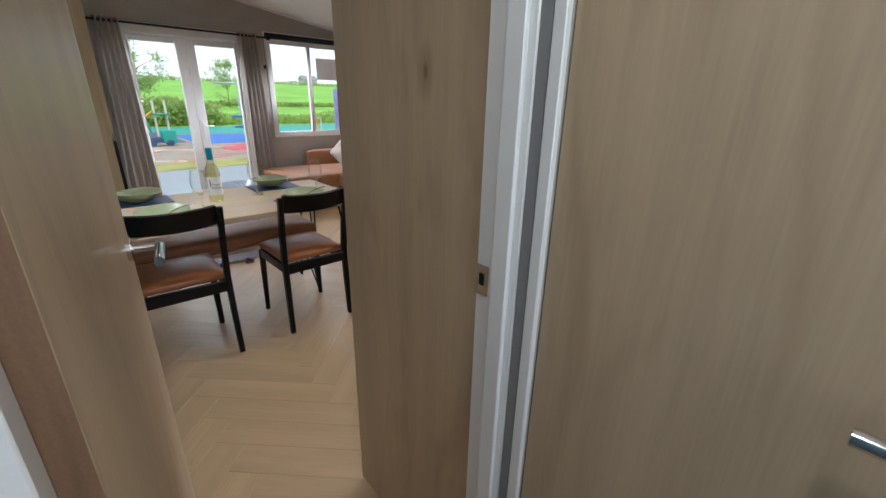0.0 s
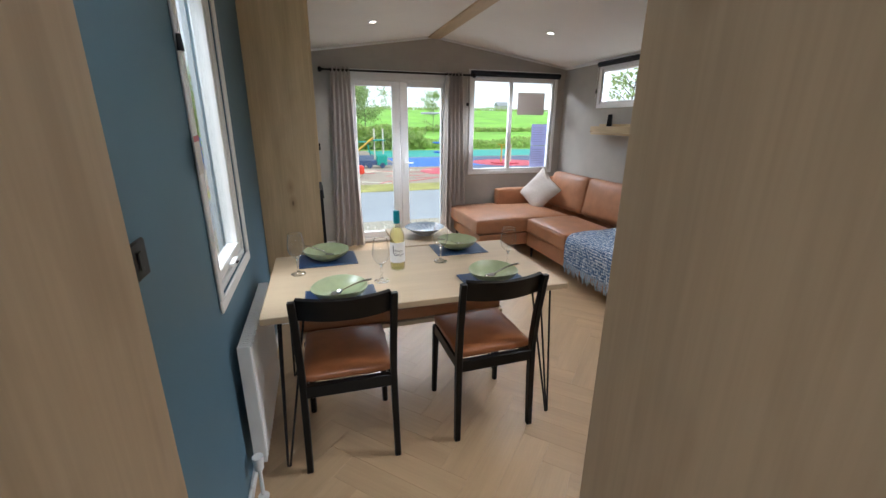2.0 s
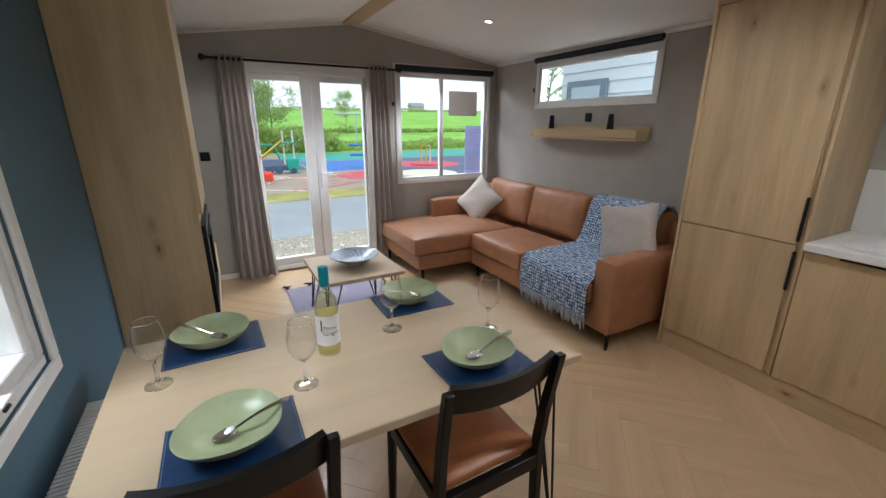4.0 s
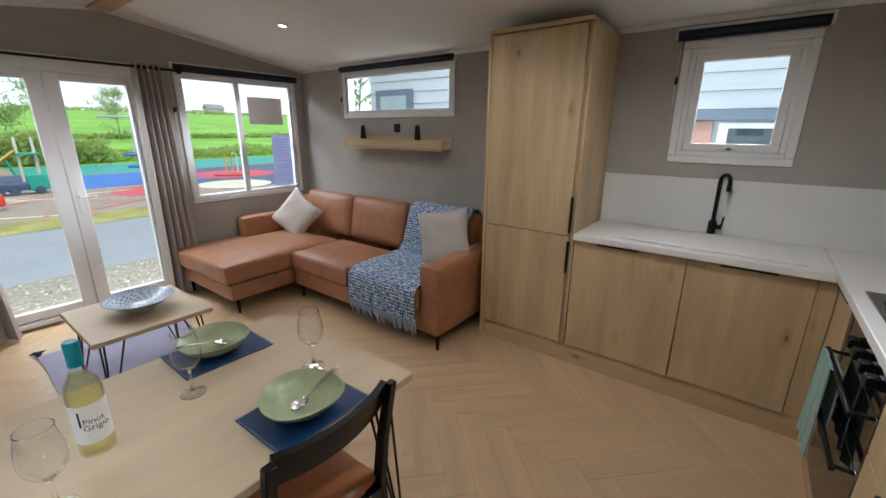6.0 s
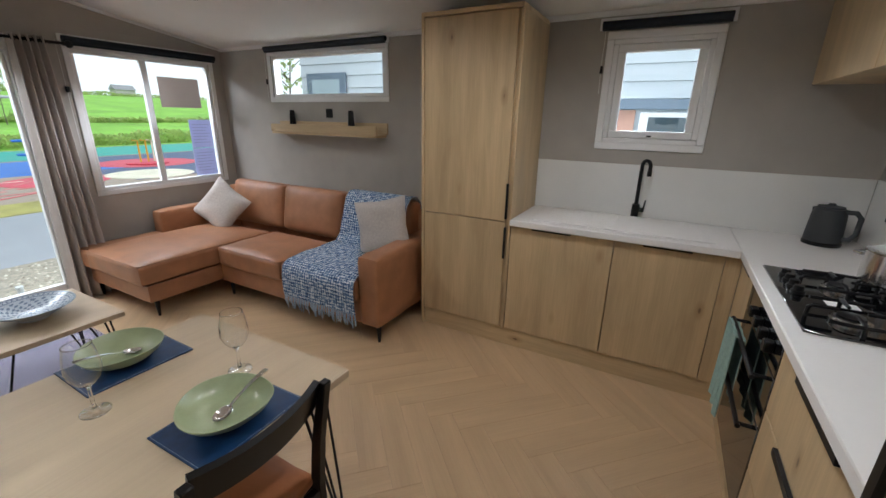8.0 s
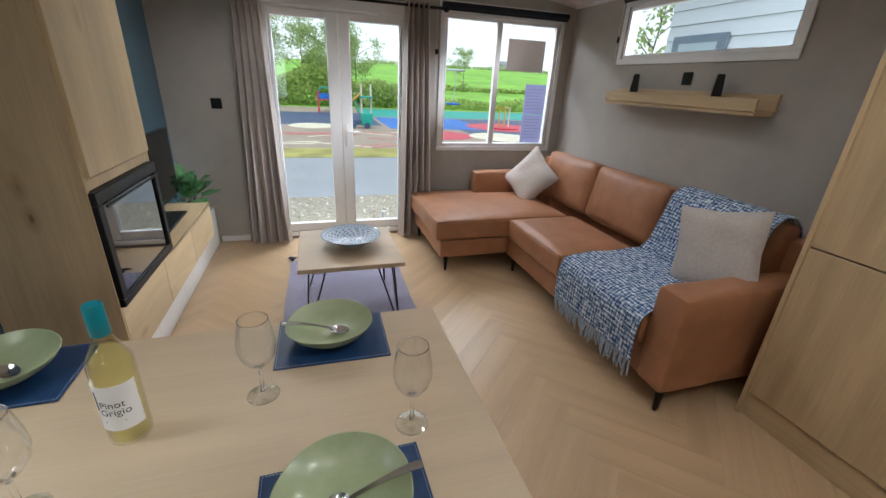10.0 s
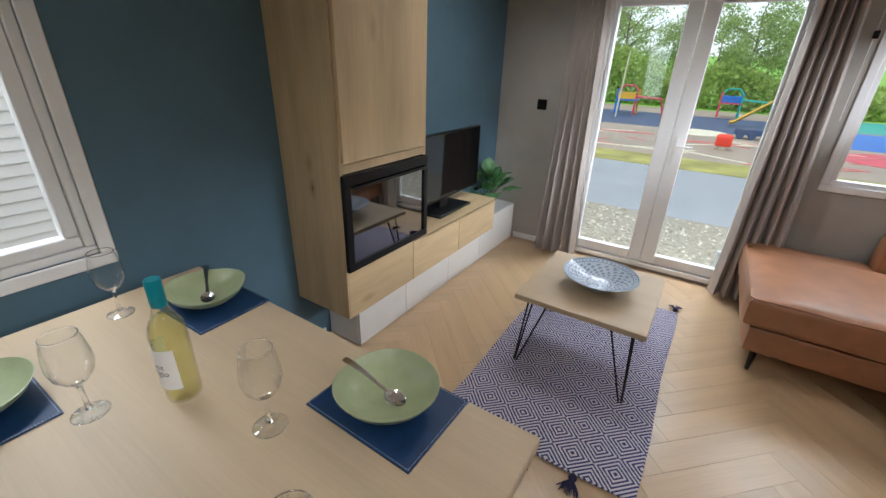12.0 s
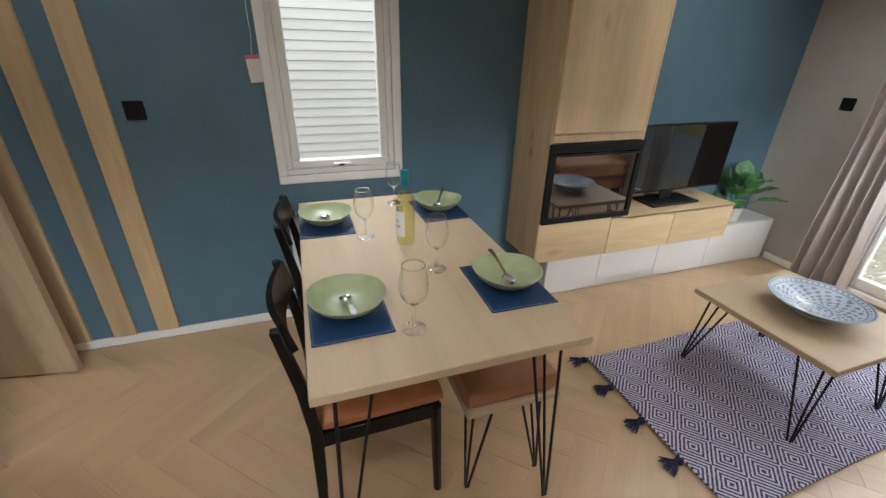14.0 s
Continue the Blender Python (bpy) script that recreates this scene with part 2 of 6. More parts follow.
def part(name, bm, material, parent, label="", sharp=38, kind=""):
    """One mesh under a thing or a part; bm is in world metres."""
    finish(bm, sharp)
    if parent is not None:
        bmesh.ops.translate(bm, verts=bm.verts, vec=-root_place(parent))
    me = bpy.data.meshes.new(name)
    bm.to_mesh(me)
    bm.free()
    me.materials.append(material)
    ob = new(name, me)
    ob.parent = parent
    return tagged(ob, label=label, kind=kind)


def thing(name, at, label, category, group="", kind=""):
    ob = new(name)
    ob.empty_display_size = 0.1
    ob.location = at
    return tagged(ob, label, category, group, kind)


def setting(name, bm, material, label, category="", sharp=30):
    return tagged(part(name, bm, material, None, sharp=sharp), label, category or name.split("_")[0], kind="structure")


def box(x0, x1, y0, y1, z0, z1, bev=0.002, bm=None, seg=1):
    """A box with slightly rounded edges, added to bm."""
    one = bmesh.new()
    bmesh.ops.create_cube(one, size=1)
    bmesh.ops.scale(one, vec=(abs(x1 - x0), abs(y1 - y0), abs(z1 - z0)), verts=one.verts)
    bmesh.ops.translate(one, vec=((x0 + x1) / 2, (y0 + y1) / 2, (z0 + z1) / 2), verts=one.verts)
    if bev:
        bmesh.ops.bevel(one, geom=one.edges[:], offset=bev, segments=seg, profile=0.5, affect="EDGES")
    return join(one, bm)


def join(one, bm):
    if bm is None:
        return one
    me = bpy.data.meshes.new("tmp")
    one.to_mesh(me)
    one.free()
    bm.from_mesh(me)
    bpy.data.meshes.remove(me)
    return bm


def turned(bm, m):
    bmesh.ops.transform(bm, matrix=m, verts=bm.verts)
    return bm


def tube(points, radii, seg=10, bm=None, cap=True):
    """A round bar through the points; radii one number or one for each point."""
    one = bm or bmesh.new()
    pts = [Vector(p) for p in points]
    radii = radii if isinstance(radii, (list, tuple)) else [radii] * len(pts)
    rings, side = [], None
    for i, p in enumerate(pts):
        d = (pts[min(i + 1, len(pts) - 1)] - pts[max(i - 1, 0)]).normalized()
        if side is None:
            side = d.orthogonal().normalized()
        side = (side - d * side.dot(d)).normalized()
        up = d.cross(side)
        rings.append([one.verts.new(p + radii[i] * (side * math.cos(a) + up * math.sin(a)))
                      for a in [2 * math.pi * k / seg for k in range(seg)]])
    for r0, r1 in zip(rings, rings[1:]):
        for k in range(seg):
            one.faces.new((r0[k], r0[(k + 1) % seg], r1[(k + 1) % seg], r1[k]))
    if cap:
        one.faces.new(rings[0][::-1])
        one.faces.new(rings[-1])
    return one


def lathe(profile, seg=32, at=(0, 0, 0), sx=1.0, sy=1.0, bm=None):
    """Turns (radius, height) pairs about the upright axis."""
    one = bm or bmesh.new()
    rings = []
    for r, z in profile:
        if r < 1e-5:
            rings.append([one.verts.new((at[0], at[1], at[2] + z))])
        else:
            rings.append([one.verts.new((at[0] + sx * r * math.cos(2 * math.pi * k / seg), at[1] + sy * r * math.sin(2 * math.pi * k / seg), at[2] + z)) for k in range(seg)])
    for a, b in zip(rings, rings[1:]):
        for k in range(seg):
            q = (k + 1) % seg
            if len(a) == 1 and len(b) > 1:
                one.faces.new((a[0], b[k], b[q]))
            elif len(b) == 1 and len(a) > 1:
                one.faces.new((a[k], a[q], b[0]))
            elif len(a) > 1:
                one.faces.new((a[k], a[q], b[q], b[k]))
    return one


def sheet(fn, nu, nv, thick=0.0):
    """A grid from fn(u, v) with u and v from 0 to 1, given thickness along its normals."""
    bm = bmesh.new()
    vs = [[bm.verts.new(fn(i / nu, j / nv)) for j in range(nv + 1)] for i in range(nu + 1)]
    for i in range(nu):
        for j in range(nv):
            bm.faces.new((vs[i][j], vs[i + 1][j], vs[i + 1][j + 1], vs[i][j + 1]))
    if thick:
        bm.normal_update()
        ws = [[bm.verts.new(v.co - v.normal * thick) for v in row] for row in vs]
        for i in range(nu):
            for j in range(nv):
                bm.faces.new((ws[i][j], ws[i][j + 1], ws[i + 1][j + 1], ws[i + 1][j]))
        rim = [(i, 0) for i in range(nu)] + [(nu, j) for j in range(nv)] + [(i, nv) for i in range(nu, 0, -1)] + [(0, j) for j in range(nv, 0, -1)]
        for (a, b), (c, d) in zip(rim, rim[1:] + rim[:1]):
            bm.faces.new((vs[a][b], ws[a][b], ws[c][d], vs[c][d]))
    return bm


def pad(x0, x1, y0, y1, z0, z1, round_=0.03, puff=0.02, n=10, axis=2, both=False, seed=0):
    """An upholstered block: rounded edges, one face swollen along an axis, with slight creases."""
    bm = bmesh.new()
    bmesh.ops.create_cube(bm, size=2)
    bmesh.ops.subdivide_edges(bm, edges=bm.edges[:], cuts=n, use_grid_fill=True)
    c = Vector(((x0 + x1) / 2, (y0 + y1) / 2, (z0 + z1) / 2))
    h = Vector(((x1 - x0) / 2, (y1 - y0) / 2, (z1 - z0) / 2))
    for v in bm.verts:
        p = Vector([v.co[i] * h[i] for i in range(3)])
        core = Vector([max(-h[i] + round_, min(h[i] - round_, p[i])) if h[i] > round_ else 0 for i in range(3)])
        d = p - core
        if d.length > round_:
            p = core + d.normalized() * round_
        u = [v.co[i] for i in range(3) if i != axis]
        sw = max(0, 1 - abs(u[0]) ** 3.0) * max(0, 1 - abs(u[1]) ** 3.0)
        s = v.co[axis]
        if s > 0 or both:
            p[axis] += puff * sw * s
        w = noise.noise((c + p) * 9 + Vector((seed, 0, 0))) * 0.004
        p += Vector((w, w, w))
        v.co = c + p
    return bm


def cushion(size, thick, at, m, n=14):
    """A square scatter cushion with pinched corners."""
    bm = bmesh.new()
    bmesh.ops.create_cube(bm, size=2)
    bmesh.ops.subdivide_edges(bm, edges=bm.edges[:], cuts=n, use_grid_fill=True)
    for v in bm.verts:
        x, y, z = v.co
        e = max(0, (1 - x ** 4)) ** 0.55 * max(0, (1 - y ** 4)) ** 0.55
        pinch = 1 - 0.09 * (1 - abs(x * y)) * max(abs(x), abs(y)) ** 2
        w = noise.noise(Vector((x * 2.1, y * 2.1, z + at[0]))) * 0.012
        v.co = (x * size / 2 * pinch, y * size / 2 * pinch, z * (thick / 2) * (0.06 + 0.94 * e) + w * e)
    turned(bm, Matrix.Translation(at) @ m)
    return bm


# ---- structure ----
T = 0.09   # outer walls' thickness


def wall_x(name, x0, x1, y0, y1, z0, z1, holes, material, label):
    """A wall along y with rectangular openings (y0, y1, z0, z1)."""
    return wall_panels(name, holes, (y0, y1), (z0, z1), lambda a0, a1, b0, b1, bm: box(x0, x1, a0, a1, b0, b1, 0, bm), material, label)


def wall_y(name, y0, y1, x0, x1, z0, z1, holes, material, label):
    return wall_panels(name, holes, (x0, x1), (z0, z1), lambda a0, a1, b0, b1, bm: box(a0, a1, y0, y1, b0, b1, 0, bm), material, label)


def wall_panels(name, holes, a, b, add, material, label):
    bm = bmesh.new()
    cuts = sorted({a[0], a[1], *[h[0] for h in holes], *[h[1] for h in holes]})
    for c0, c1 in zip(cuts, cuts[1:]):
        z = b[0]
        for h in sorted([h for h in holes if h[0] <= c0 and h[1] >= c1], key=lambda h: h[2]):
            if h[2] > z:
                add(c0, c1, z, h[2], bm)
            z = h[3]
        if z < b[1]:
            add(c0, c1, z, b[1], bm)
    bmesh.ops.remove_doubles(bm, verts=bm.verts, dist=1e-5)
    return setting(name, bm, material, label, "wall")


LWIN = (-0.035, 0.535, 0.865, 2.03)     # openings: along the wall, then in height
KWIN = (-0.94, -0.39, 1.395, 2.02)
RWIN = (1.385, 2.755, 1.695, 2.075)
GWIN = (2.30, 3.455, 0.87, 2.01)
FDOOR = (0.775, 1.975, 0.02, 2.0)
wall_x("wall_left", -T, 0, HALL, G + T, -0.12, EAVE, [LWIN], BLUE, "slate blue papered accent wall beside the dining table")
wall_x("wall_right", W, W + T, HALL, G + T, -0.12, EAVE, [RWIN, KWIN], WALL, "taupe papered side wall behind sofa and kitchen")
wall_y("wall_gable", G, G + T, 0, W, -0.12, EAVE, [GWIN, FDOOR], WALL, "taupe papered gable wall with glazed doors")
bm = bmesh.new()
tri = [(0, EAVE), (W, EAVE), (MID, RIDGE)]
lo = [bm.verts.new((x, G, z)) for x, z in tri]
hi = [bm.verts.new((x, G + T, z)) for x, z in tri]
bm.faces.new(lo)
bm.faces.new(hi[::-1])
for i in range(3):
    bm.faces.new((lo[i], lo[(i + 1) % 3], hi[(i + 1) % 3], hi[i]))
setting("wall_gable_top", bm, WALL, "taupe papered gable triangle under the pitched ceiling", "wall")
wall_y("wall_kitchen", BACK - 0.06, BACK, HALLX + 0.05, W, -0.12, 2.46, [], WALL, "taupe papered kitchen end wall")
wall_x("wall_hall", HALLX, HALLX + 0.05, HALL, -1.80, -0.12, 2.46, [(-2.50, -1.846, 0.0, 2.0)], WALL, "taupe papered hall side wall")
# the opening is unseen, added for the hall lamp
wall_y("wall_hall_end", HALL - 0.06, HALL, -T, W + T, -0.12, 2.16, [(0.10, 0.60, 0.95, 1.95)], WALL, "taupe papered wall closing the hall")
wall_x("wall_bathroom", HALLX + 0.9, HALLX + 0.95, HALL, BACK - 0.06, -0.12, 2.46, [], WALL, "plain wall closing the room behind the hall door")
bm = bmesh.new()
for a, b in (((-T, EAVE - (RIDGE - EAVE) * T / MID), (MID, RIDGE)), ((MID, RIDGE), (W + T, EAVE - (RIDGE - EAVE) * T / MID))):
    q = [bm.verts.new((x, y, z + dz)) for dz in (0, 0.10) for y in (HALL - 0.06, G + T) for x, z in (a, b)]
    for f in ((0, 1, 3, 2), (4, 6, 7, 5), (0, 2, 6, 4), (1, 5, 7, 3), (0, 4, 5, 1), (2, 3, 7, 6)):
        bm.faces.new([q[i] for i in f])
setting("ceiling", bm, CEIL, "white pitched ceiling boards", "ceiling")
setting("trim_ridge", turned(box(MID - 0.075, MID + 0.075, HALLX - 2, G - 0.001, RIDGE - 0.028, RIDGE - 0.006), Matrix()), OAK_Y, "oak strip along the ceiling ridge", "trim")
for nm, x0, x1, y0, y1 in (("trim_cornice_right", W - 0.022, W - 0.001, BACK, G - 0.022), ("trim_cornice_left", 0.001, 0.022, -1.7, G - 0.022)):
    setting(nm, box(x0, x1, y0, y1, EAVE - 0.03, EAVE + 0.004, 0.003), WHITE, "slim white cornice under the ceiling", "trim")
for nm, a, b in (("trim_cornice_gable", (0.0, EAVE), (MID, RIDGE)), ("trim_cornice_gable_b", (MID, RIDGE), (W, EAVE))):
    L = math.hypot(b[0] - a[0], b[1] - a[1])
    t = math.atan2(b[1] - a[1], b[0] - a[0])
    setting(nm, turned(box(0.0, L, -0.02, -0.001, -0.022, 0.002, 0.002), Matrix.Translation((a[0], G, a[1])) @ Matrix.Rotation(-t, 4, "Y")), WHITE, "slim white cornice along the gable slope", "trim")
for nm, c in (("baseboard_left", (0.001, 0.014, -1.70, 1.42, 0.004, 0.055)), ("baseboard_gable", (0.26, 0.775, G - 0.014, G - 0.001, 0.004, 0.055)),
              ("baseboard_gable_right", (1.98, W, G - 0.014, G - 0.001, 0.004, 0.055)), ("baseboard_right", (W - 0.014, W - 0.001, 0.70, G - 0.015, 0.004, 0.055)),
              ("baseboard_hall", (0.001, 0.014, HALL, -1.80, 0.004, 0.055))):
    setting(nm, box(*c, 0.003), WHITE, "low white painted skirting board", "baseboard")
floor = setting("floor", box(-T, W + T, HALL - 0.06, G + T, -0.12, -0.002, 0), mat("plank_joint", (0.33, 0.245, 0.155), 0.8), "herringbone floor of light oak planks", "floor")


def window(name, axis, face, a0, a1, z0, z1, out, label, sash=None, mull=None, proud=0.012, reveal=0.05):
    """A white window: outer trim on the wall, frame in the opening, panes. axis 0: in a wall along y at x = face; out is +1 or -1."""
    w = thing(name, (face if axis == 0 else (a0 + a1) / 2, (a0 + a1) / 2 if axis == 0 else face, z0), label, "window", kind="structure")

    def bx(b0, b1, d0, d1, c0, c1, bm=None, bev=0.004):
        d = sorted((face + out * d0, face + out * d1))
        return box(d[0], d[1], b0, b1, c0, c1, bev, bm) if axis == 0 else box(b0, b1, d[0], d[1], c0, c1, bev, bm)

    def ring(b0, b1, c0, c1, t, d0, d1):
        bm = bx(b0, b1, d0, d1, c0, c0 + t)
        bx(b0, b1, d0, d1, c1 - t, c1, bm)
        bx(b0, b0 + t, d0, d1, c0 + t, c1 - t, bm)
        bx(b1 - t, b1, d0, d1, c0 + t, c1 - t, bm)
        return bm

    part("window_trim", ring(a0 - 0.042, a1 + 0.042, z0 - 0.042, z1 + 0.042, 0.045, -proud, -0.001), UPVC, w)
    fr = part("window_frame", ring(a0 + 0.001, a1 - 0.001, z0 + 0.001, z1 - 0.001, 0.03, 0.004, 0.055), UPVC, w)
    panes = [(a0 + 0.03, a1 - 0.03)]
    if mull:
        part("mullion", bx(mull - 0.026, mull + 0.026, 0.006, 0.046, z0 + 0.03, z1 - 0.03), UPVC, w)
        panes = [(a0 + 0.03, mull - 0.026), (mull + 0.026, a1 - 0.03)]
    inset = 0.0
    if sash:
        part("sash", ring(a0 + 0.032, a1 - 0.032, z0 + 0.032, z1 - 0.032, sash, 0.012, 0.065), UPVC, w)
        inset = sash
        mid = (a0 + a1) / 2
        part("latch", bx(mid - 0.045, mid + 0.045, -0.012, 0.010, z0 + 0.040, z0 + 0.055, None, 0.003), WHITE, w, "white window latch")
        part("latch_knob", bx(mid - 0.02, mid + 0.008, -0.02, -0.012, z0 + 0.043, z0 + 0.053, None, 0.003), PLASTIC, w, "small black latch knob")
    for p0, p1 in panes:
        pane = part("pane", bx(p0 + inset, p1 - inset, 0.034, 0.040, z0 + 0.03 + inset, z1 - 0.03 - inset, None, 0), PANE, w)
        pane.visible_shadow = False
    return w


window("window_1", 0, 0.0, *LWIN, -1, "tall white framed casement window in the blue wall", sash=0.04)
window("window_2", 0, W, *KWIN, 1, "white framed casement window above the sink", sash=0.045)
window("window_3", 0, W, *RWIN, 1, "long narrow white window high above the sofa", sash=None)
window("window_4", 1, G, *GWIN, 1, "wide white window with one upright bar", mull=2.835)


def french_doors():
    a0, a1, z0, z1 = FDOOR
    w = thing("door_1", ((a0 + a1) / 2, G, 0), "pair of white glazed doors to the outside, closed", "door", kind="structure")
    bm = box(a0 + 0.001, a0 + 0.055, G - 0.012, G + T, 0.021, z1, 0.004)
    box(a1 - 0.055, a1 - 0.001, G - 0.012, G + T, 0.021, z1, 0.004, bm)
    box(a0 + 0.055, a1 - 0.055, G - 0.012, G + T, z1 - 0.06, z1 - 0.001, 0.004, bm)
    part("door_frame", bm, UPVC, w)
    part("sill", box(a0 + 0.001, a1 - 0.001, G - 0.02, G + T + 0.02, 0.0205, 0.06, 0.004), UPVC, w, "low white threshold")
    mid = (a0 + a1) / 2
    part("top_panel", box(a0 - 0.02, a1 + 0.03, G - 0.03, G - 0.014, z1 - 0.045, z1 + 0.055, 0.004), UPVC, w, "white trim above the doors")
    for x0, x1 in ((a0 + 0.058, mid - 0.002), (mid + 0.002, a1 - 0.058)):
        s, gt, gb = 0.082, 0.085, 0.115
        left = x0 < mid - 0.1
        o0 = 0.025 if left else s + 0.012
        o1 = s + 0.012 if left else 0.025
        bm = box(x0, x0 + o0, G + 0.004, G + 0.06, 0.063, z1 - 0.063, 0.005)
        box(x1 - o1, x1, G + 0.004, G + 0.06, 0.063, z1 - 0.063, 0.005, bm)
        box(x0 + o0, x1 - o1, G + 0.006, G + 0.058, 0.063, 0.063 + 0.075, 0.005, bm)
        box(x0 + o0, x1 - o1, G + 0.006, G + 0.058, z1 - 0.063 - 0.055, z1 - 0.063, 0.005, bm)
        leaf = part("door_leaf", bm, UPVC, w)
        pane = part("pane", box(x0 + o0 + 0.001, x1 - o1 - 0.001, G + 0.028, G + 0.034, 0.139, z1 - 0.119, 0), PANE, leaf)
        pane.visible_shadow = False
    bm = box(mid + 0.03, mid + 0.055, G - 0.006, G + 0.004, 0.86, 1.06, 0.004)
    tube([(mid + 0.042, G - 0.005, 1.0), (mid + 0.042, G - 0.045, 1.0), (mid + 0.15, G - 0.05, 1.0)], 0.008, 8, bm)
    part("door_handle", bm, UPVC, w, "white lever handle")


french_doors()

# ---- furniture ----


def hairpin(x, y, h, ix, iy, r=0.005, spread=0.10, lean=0.03):
    """A black hairpin leg of three rods below a tabletop corner; ix and iy point to the table's middle."""
    bm = box(x - 0.012 + min(0, ix * spread), x + 0.012 + max(0, ix * spread), y - 0.012, y + 0.012, h - 0.004, h, 0.001)
    box(x - 0.012, x + 0.012, y + min(0, iy * spread), y + max(0, iy * spread), h - 0.004, h, 0.001, bm)
    f = Vector((x - ix * lean, y - iy * lean, r))
    for a in ((x + ix * spread, y, h - 0.002), (x, y + iy * spread, h - 0.002), (x, y, h - 0.002)):
        a = Vector(a)
        foot = f + (a - Vector((x, y, h))) * 0.12
        tube([a, foot + Vector((0, 0, 0.012)), foot], r, 6, bm)
    tube([f + Vector((ix * spread * 0.12, 0, 0)), f, f + Vector((0, iy * spread * 0.12, 0))], r, 6, bm)
    return bm


def hairpin_table(name, x0, x1, y0, y1, h, thick, label, inset, group, category):
    t = thing(name, ((x0 + x1) / 2, (y0 + y1) / 2, 0), label, category)
    part("tabletop", box(x0, x1, y0, y1, h - thick, h, 0.003), OAK_TABLE, t)
    for x, ix in ((x0 + inset, 1), (x1 - inset, -1)):
        for y, iy in ((y0 + inset, 1), (y1 - inset, -1)):
            part("leg", hairpin(x, y, h - thick, ix, iy), IRON, t, "black hairpin leg")
    return t


TX0, TX1, TY0, TY1, TH = 0.107, 1.475, 0.0, 0.78, 0.75
hairpin_table("dining_table", TX0, TX1, TY0, TY1, TH, 0.03, "light oak dining table on black hairpin legs, laid for four", 0.06, "", "table")
hairpin_table("coffee_table", 0.985, 1.605, 1.82, 2.475, 0.437, 0.028, "low light oak coffee table on black hairpin legs", 0.06, "", "coffee table")


def dining_chair():
    c = thing("dining_chair", (0, 0, 0), "black wooden dining chair with tan leather seat", "chair", "dining chairs at the table")
    w = 0.195
    for s in (-1, 1):
        bm = bmesh.new()
        pts = [(s * w, 0.0, 0.0), (s * (w - 0.004), 0.012, 0.25), (s * (w - 0.006), 0.018, 0.45), (s * (w - 0.004), 0.0, 0.62), (s * w, -0.04, 0.835)]
        half = [0.013, 0.017, 0.019, 0.017, 0.013]
        rings = []
        for p, h in zip(pts, half):
            rings.append([bm.verts.new((p[0] + a * 0.014, p[1] + b * h, p[2])) for a, b in ((-1, -1), (1, -1), (1, 1), (-1, 1))])
        for a, b in zip(rings, rings[1:]):
            for k in range(4):
                bm.faces.new((a[k], a[(k + 1) % 4], b[(k + 1) % 4], b[k]))
        bm.faces.new(rings[0][::-1])
        bm.faces.new(rings[-1])
        bmesh.ops.bevel(bm, geom=bm.edges[:], offset=0.003, segments=1, affect="EDGES")
        part("leg", bm, BLACK, c)
        bm = tube([(s * (w - 0.005), 0.405, 0.0), (s * (w - 0.012), 0.395, 0.42)], [0.015, 0.02], 8)
        part("leg", bm, BLACK, c)
    def rail(u, v):
        x = (u * 2 - 1) * (w - 0.012)
        bow = -0.032 * (1 - (u * 2 - 1) ** 2)
        return (x, -0.008 - 0.026 * v + bow, 0.735 + 0.095 * v + 0.008 * (u * 2 - 1) ** 2)
    part("backrest", sheet(rail, 14, 4, 0.018), BLACK, c, "curved black top rail")
    bm = box(-w + 0.012, w - 0.012, 0.0, 0.03, 0.375, 0.432, 0.003)
    box(-w + 0.014, w - 0.014, 0.385, 0.41, 0.375, 0.432, 0.003, bm)
    for s in (-1, 1):
        box(s * (w - 0.012) - 0.012, s * (w - 0.012) + 0.012, 0.03, 0.386, 0.375, 0.432, 0.003, bm)
    part("seat_frame", bm, BLACK, c)
    part("seat", pad(-w + 0.004, w - 0.004, 0.022, 0.425, 0.433, 0.473, 0.016, 0.014, 8), SEAT, c, "tan leather seat pad")
    return c


chair = dining_chair()
chair.matrix_basis = pose(0.428, -0.03, 0.0, 0, 0, -1.5)
copy_thing(chair, pose(1.11, -0.028, 0.0, 0, 0, 1.0))


def bench():
    b = thing("dining_bench", (0.78, 0.62, 0), "oak bench with tan leather cushion on hairpin legs", "bench")
    part("seat_board", box(0.20, 1.36, 0.455, 0.80, 0.395, 0.42, 0.003), OAK_TABLE, b)
    part("cushion", pad(0.21, 1.35, 0.46, 0.795, 0.421, 0.50, 0.02, 0.012, 10), LEATHER, b, "tan leather bench cushion")
    for x, ix in ((0.25, 1), (1.31, -1)):
        for y, iy in ((0.50, 1), (0.755, -1)):
            part("leg", hairpin(x, y, 0.395, ix, iy, 0.005, 0.08, 0.02), IRON, b, "black hairpin leg")


bench()


